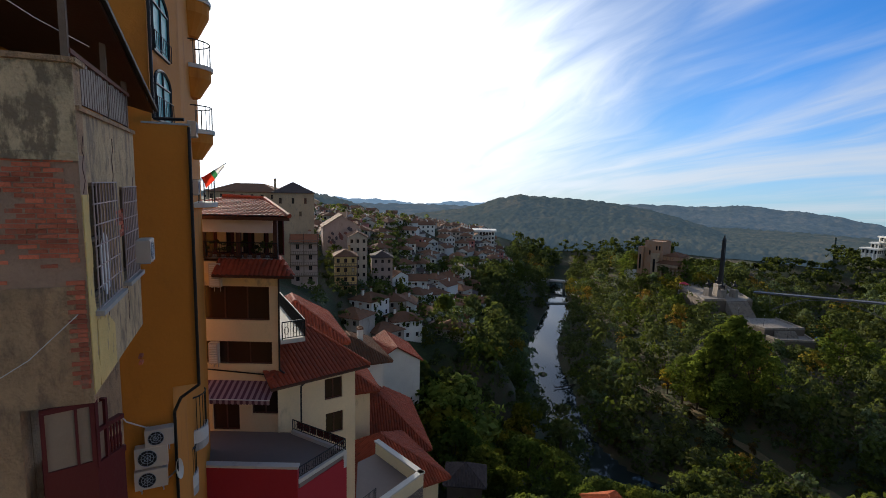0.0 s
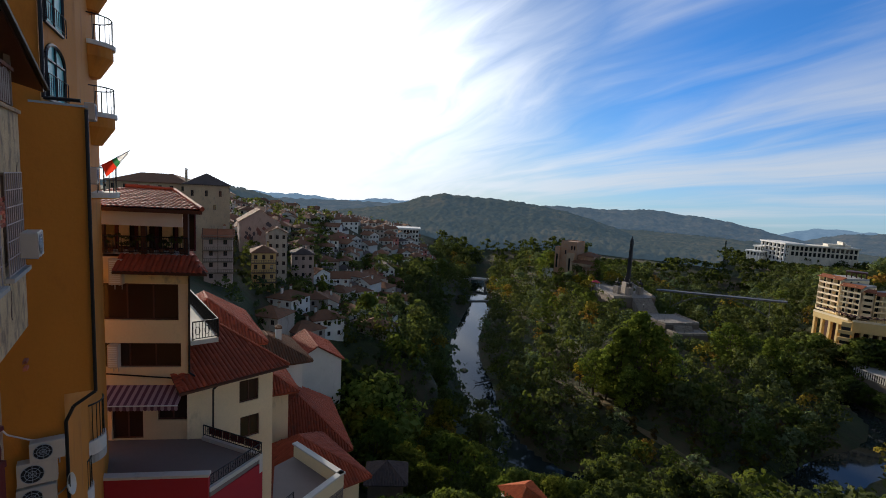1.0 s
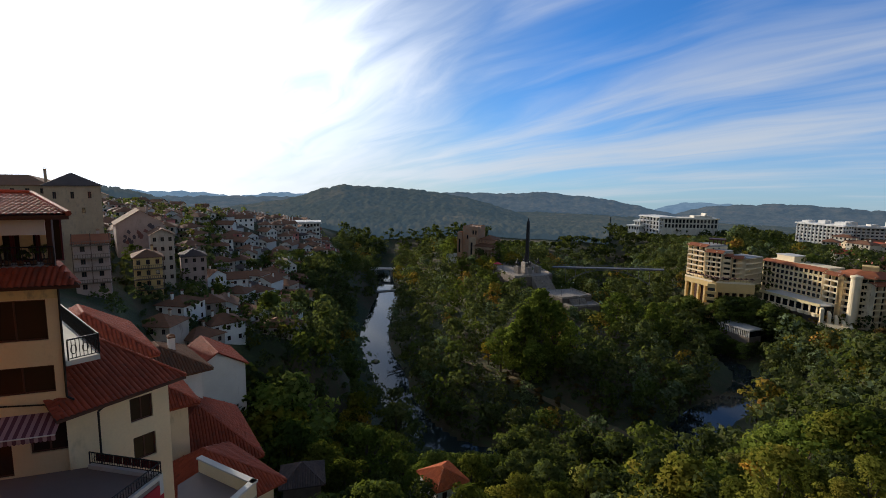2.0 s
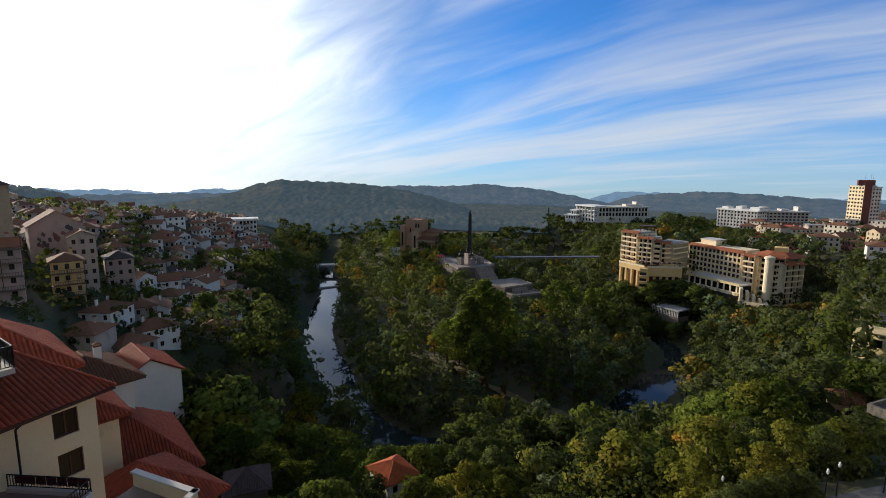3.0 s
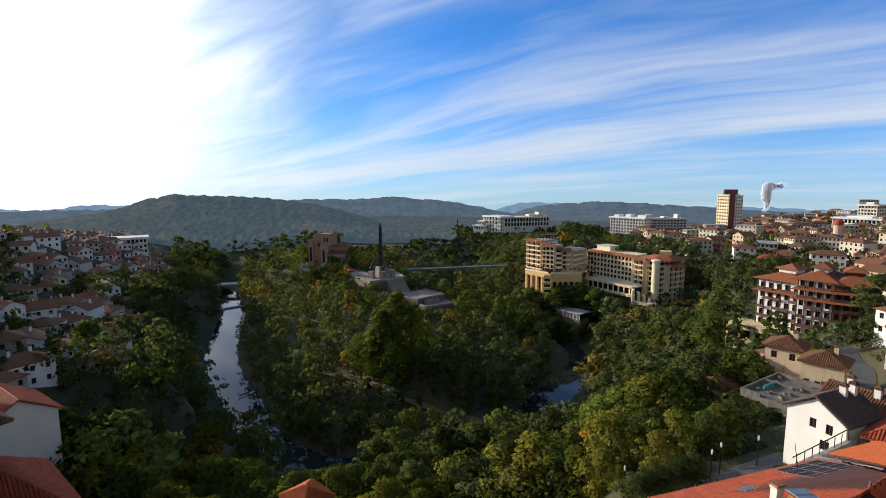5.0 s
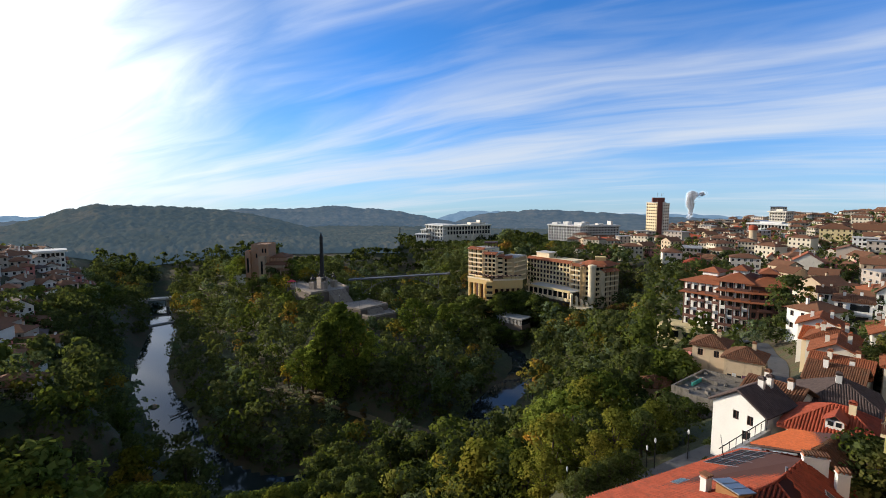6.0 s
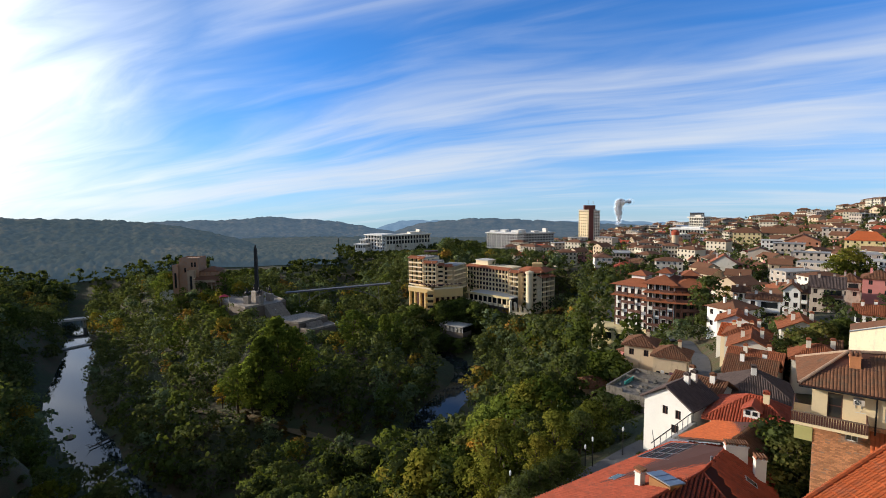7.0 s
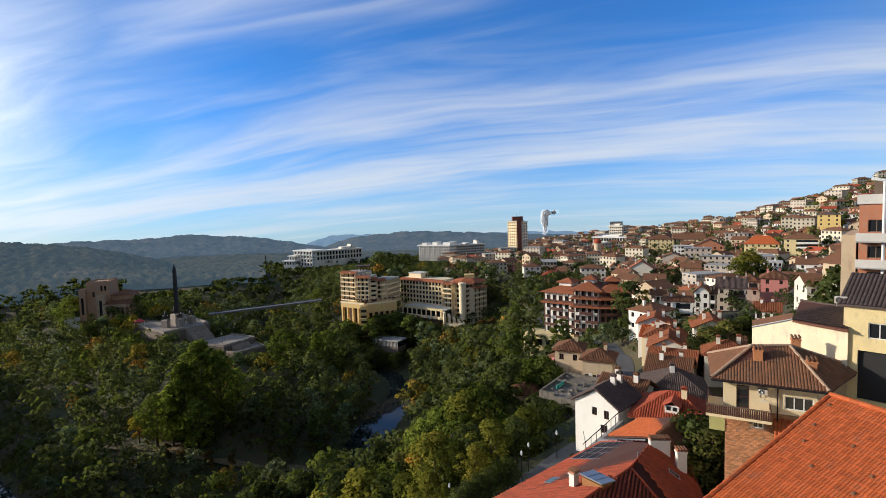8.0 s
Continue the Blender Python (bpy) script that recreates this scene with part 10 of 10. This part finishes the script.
# bushes and trees that reach a given height, beside walls
for k, az, r, top in ((9, 83.4, 54, 64.0), (9, 84.4, 52.5, 65.0), (9, 85.2, 51, 65.0), (9, 85.9, 50, 63.0), (9, 84.9, 47, 62.0), (0, 45.6, 304, 22.5), (2, 46.3, 301, 22.5), (3, 47.0, 299, 21.5), (0, 47.6, 297, 20.0), (2, 49.4, 299, 24.5), (0, 50.2, 300, 25.5), (3, 51.0, 301, 25.5), (2, 51.8, 302, 25.8), (0, 52.6, 303, 25.5), (2, 53.4, 296, 24.5), (0, 54.2, 293, 23.5), (3, 55.0, 291, 22.5), (2, 55.8, 289, 21.5), (0, 56.6, 288, 20.5), (3, 58.6, 288, 19.0), (2, 60.0, 292, 19.5), (0, 61.2, 296, 20.0), (2, 62.3, 300, 22.0),
                      (2, 49.0, 279, 11.5), (0, 49.8, 277, 11.0), (3, 50.6, 274, 10.0), (2, 51.5, 271, 9.5), (0, 52.4, 272, 10.5), (2, 48.2, 285, 12.5), (10, 60.5, 58, 57.5), (10, 62.5, 64, 58.0), (10, 64.0, 60, 55.0), (10, 58.5, 62, 56.0), (9, 65.4, 67, 57.0), (10, 59.5, 52, 54.0), (2, 61.6, 55, 54.0), (6, 63.4, 53, 52.5),
                      (10, 57.0, 56, 54.0), (10, 66.6, 71, 57.0), (9, 67.8, 75, 57.0), (10, 55.0, 60, 53.0), (10, 52.5, 66, 50.0), (9, 50.0, 68, 48.0), (10, 47.5, 72, 48.0), (9, 45.0, 76, 46.0), (1, 46.4, 196, 14.0), (0, 47.4, 206, 13.0), (1, 53.4, 200, 14.0), (0, 54.6, 208, 14.0), (2, 45.4, 214, 13.0),
                      (9, 84.4, 100, 61.5), (9, 85.4, 104, 62.6), (10, 86.3, 101, 61.0), (9, 87.2, 106, 63.0), (9, 88.2, 110, 63.0), (10, 89.0, 112, 62.0), (9, 86.0, 116, 62.0), (9, 88.6, 122, 61.5),
                      (10, 88.0, 282, 58.0), (10, 88.8, 286, 62.0), (9, 89.5, 292, 59.0), (9, 92.5, 236, 57.0), (9, 93.4, 242, 56.5), (9, 82.4, 300, 50.5), (6, 72.2, 66.2, 55.5), (6, 71.8, 62.0, 55.0), (6, 71.0, 58.5, 54.5), (2, 72.4, 84.2, 52.2), (6, 71.0, 84.6, 52.4), (2, 69.6, 85.2, 52.6), (2, 68.0, 86.0, 52.0), (6, 73.0, 82.4, 51.6), (2, 70.2, 82.0, 51.0), (6, 68.6, 84.0, 51.0), (6, 69.6, 80.0, 50.4), (6, 71.0, 79.0, 50.8), (6, 72.2, 78.0, 50.8), (9, 58.4, 50, 56.6), (9, 59.6, 51, 56.8), (9, 60.8, 52, 57.0), (9, 62.0, 53, 57.2), (9, 63.2, 54.5, 57.2), (9, 64.4, 55.5, 57.2), (3, 76.8, 76.0, 53.0), (2, 5.4, 56.0, 47.6), (3, 3.2, 57.5, 46.2), (2, 69.0, 104.0, 54.0), (3, 67.6, 108.0, 53.0),
                      (0, -2.2, 104.0, 47.0), (3, -0.8, 98.0, 45.0), (4, 0.6, 92.0, 43.0), (2, 1.6, 104.0, 44.0)):
    x, y, _ = polar(az, r)
    z = ground_at(x, y)
    s = (top - z) / HEIGHTS[k]
    if s > 0.12:
        copy_thing(TREES[k], pose(x, y, z, 0, 0, 50 * k + az) @ Matrix.Diagonal((s * 1.2, s * 1.2, s, 1)))


def stuff_woods(name, label, places, seed, height, spread, clumps, per, leaf, material, capped=True):
    """Far trees of one kind, joined."""
    rg = np.random.default_rng(seed)
    vs = []
    for x, y, z in places:
        k = rg.uniform(0.6, 1.4)
        h = height * k
        if capped:
            room = room_for_tree(x, y, z)
            if room < 0.9:
                continue
            h = min(h, room)
        c, r = crown_clumps(rg, h, spread * min(k, 0.45 + h / height * 0.6), clumps, 0.02)
        vs.append(leaf_quads(rg, c + np.array([x, y, z]), r * 1.3, per, leaf * k))
    ob = new(name, mesh_of_quads(name, (np.concatenate([q[0] for q in vs]), np.concatenate([q[1] for q in vs])), material))
    tagged(ob, label, "woods", kind="stuff")


def mixed_woods(name, label, places, seed, shares, *a):
    """Trees dealt out among kinds of leaf: shares are (upper bound, name ending, label ending, material)."""
    rg = random.Random(seed)
    dealt = [(rg.random(), p) for p in places]
    low = 0.0
    for high, tail, words, material in shares:
        stuff_woods(name + tail, label + words, [p for q, p in dealt if low <= q < high], seed, *a, material)
        low = high


SHARES = ((0.70, "", "", LEAF_WOODS), (0.83, "_bright", " in sunlit bright green", LEAF_WOODS_LIT), (0.88, "_autumn", " in autumn colours", LEAF_WOODS_AUTUMN), (1.0, "_willow", " with grey-green leaves", LEAF_WILLOW))
beyond = [p for p in woods(6, 24000, -8, 66, 110, 520, 8.0, valley_ok) if math.hypot(p[0], p[1]) > FAR_R]
mixed_woods("woods", "dense mixed woods on the valley slopes", beyond, 3, SHARES, 12.5, 5.2, 15, 20, 0.56)
gardens = woods(9, 420, -20, 8, 100, 470, 9.5, lambda x, y, az, r, d, inner: not inner and (d > 40 or r > 200) and not (az < -9 and r < 125))
town_gardens = woods(10, 8500, 62, 100, 105, 800, 8.0, lambda x, y, az, r, d, inner: d > 60)
town_gardens += woods(25, 1000, 73, 78, 96, 190, 4.5, lambda x, y, az, r, d, inner: d > 55)
town_gardens += woods(20, 2600, 80, 100, 230, 800, 7.0, lambda x, y, az, r, d, inner: d > 60)
shrubs = woods(19, 3000, -15, 7, 100, 340, 4.6, lambda x, y, az, r, d, inner: not inner and d > 30 and not (az < -9 and r < 125))
mixed_woods("shrubs", "low shrubs on the steep garden slopes", shrubs, 24, ((0.8, "", "", LEAF_WOODS), (1.0, "_willow", " with grey-green leaves", LEAF_WILLOW)), 3.0, 2.0, 5, 12, 0.4)
gardens += woods(17, 700, 60, 84, 60, 135, 6.0, lambda x, y, az, r, d, inner: d < 98 and az < 74)
bank = woods(31, 4200, -8, 9.5, 96, 360, 4.6, lambda x, y, az, r, d, inner: not inner and d > 10 and d < 95 and az > -9 + 0.02 * max(0, r - 150))
# more lit leaves on bank and meadow paint the sunlight there
mixed_woods("bank_trees", "low trees covering the steep river bank", bank, 33, ((0.34, "", "", LEAF_WOODS), (0.74, "_bright", " in sunlit bright green", LEAF_WOODS_LIT), (0.84, "_autumn", " in autumn colours", LEAF_WOODS_AUTUMN), (1.0, "_willow", " with grey-green leaves", LEAF_WILLOW)), 5.5, 2.9, 7, 13, 0.46)
meadow = woods(41, 6400, 15, 54, 132, 235, 3.4, lambda x, y, az, r, d, inner: inner and 7 < d < 60)
mixed_woods("meadow_shrubs", "low shrubs and rough grass on the river meadow", meadow, 42, ((0.3, "", "", LEAF_WOODS), (0.5, "_willow", " with grey-green leaves", LEAF_WILLOW), (0.84, "_bright", " in sunlit bright green", LEAF_WOODS_LIT), (1.0, "_rust", " in rusty brown", LEAF_RUST)), 2.6, 1.9, 5, 13, 0.34)
below = woods(43, 1500, 45.5, 63, 255, 303, 4.6, lambda x, y, az, r, d, inner: True)
mixed_woods("hotel_slope_trees", "trees on the slope below the hotel", below, 44, SHARES, 13.0, 3.8, 12, 16, 0.42)
cliff = woods(32, 5200, -5, 9.5, 140, 370, 2.7, lambda x, y, az, r, d, inner: not inner and 9.5 < d < 38)
stuff_woods("cliff_shrubs", "dense shrubs on the cliff above the river", cliff, 35, 4.0, 2.3, 4, 11, 0.42, LEAF_WOODS)
slopes = woods(12, 2200, 33, 64, 330, 700, 6.5, lambda x, y, az, r, d, inner: not inner)
slopes += woods(18, 2600, 44, 73, 140, 335, 6.0, lambda x, y, az, r, d, inner: not inner and d > 10 and (az > 57 or r > 230))
all_gardens = gardens + town_gardens
mixed_woods("near_garden_trees", "small trees in the nearer town gardens", [p for p in all_gardens if math.hypot(p[0], p[1]) < 215], 45, SHARES, 6.0, 2.7, 8, 24, 0.30)
mixed_woods("garden_trees", "trees and shrubs between the houses", [p for p in all_gardens if math.hypot(p[0], p[1]) >= 215], 4, SHARES, 6.5, 3.0, 7, 8, 0.64)
# mostly dark leaves: shade of the hollow put into leaf colour
mixed_woods("hillside_trees", "trees round the hotel hill", slopes, 14, ((0.84, "", "", LEAF_WOODS), (0.92, "_bright", " in sunlit bright green", LEAF_WOODS_LIT), (0.95, "_autumn", " in autumn colours", LEAF_WOODS_AUTUMN), (1.0, "_willow", " with grey-green leaves", LEAF_WILLOW)), 9.0, 4.2, 9, 12, 0.66)
near_hills = woods(13, 5000, -26, 66, 480, 680, 8.0, lambda x, y, az, r, d, inner: (az > 8 or r > 620) and (az > 38 or r < 560))
stuff_woods("hill_woods", "wooded hills at the valley's end", near_hills, 5, 9, 6.0, 6, 10, 1.2, LEAF_WOODS)


def canopy_hill(name, label, azs, rs, material, lift, bumps):
    """The closed canopy of a wooded hill, its haze carried by the material's glow."""
    A, R = np.meshgrid(np.radians(azs), rs)
    x, y = (R * np.sin(A)).ravel(), (R * np.cos(A)).ravel()
    rg = np.random.default_rng(17)
    z = land(x, y) + lift + bumps * rg.random(x.shape) ** 1.6
    z[:len(azs)] -= 30
    n, k = len(azs), len(rs)
    i = np.arange(k - 1)[:, None] * n + np.arange(n - 1)[None, :]
    f = np.stack([i, i + n, i + n + 1, i + 1], -1).reshape(-1, 4)
    me = bpy.data.meshes.new(name)
    me.from_pydata(np.column_stack([x, y, z]).tolist(), [], f.tolist())
    me.materials.append(material)
    me.polygons.foreach_set("use_smooth", [True] * len(f))
    me.update()
    tagged(new(name, me), label, "backdrop", kind="structure")


canopy_hill("hazed_hill", "wooded hill across the valley with painted blue haze", np.arange(-26, 38.3, 0.24), np.arange(545, 1420, 6.5), HILL_NEAR, 2.5, 4.5)
canopy_hill("hazed_woods", "wooded slope behind the far white buildings with painted haze", np.arange(38.2, 67, 0.25), np.arange(680, 1420, 8.0), HILL_NEAR, 2.5, 4.5)
canopy_hill("hazed_plain", "wooded country behind the old quarter with painted haze", np.arange(-46, 14.4, 0.6), np.arange(1425, 4600, 45.0), HILL_FAR, 2.0, 8.0)
canopy_hill("hazed_ridge", "far wooded ridges with painted blue haze", np.arange(14, 82, 0.25), np.arange(1430, 2700, 14.0), HILL_FAR, 3.0, 6.0)
print("near", len(near_trees), "beyond", len(beyond), "garden", len(gardens), len(town_gardens), len(slopes), "placed", len(PLACED), "objects", len(bpy.data.objects))
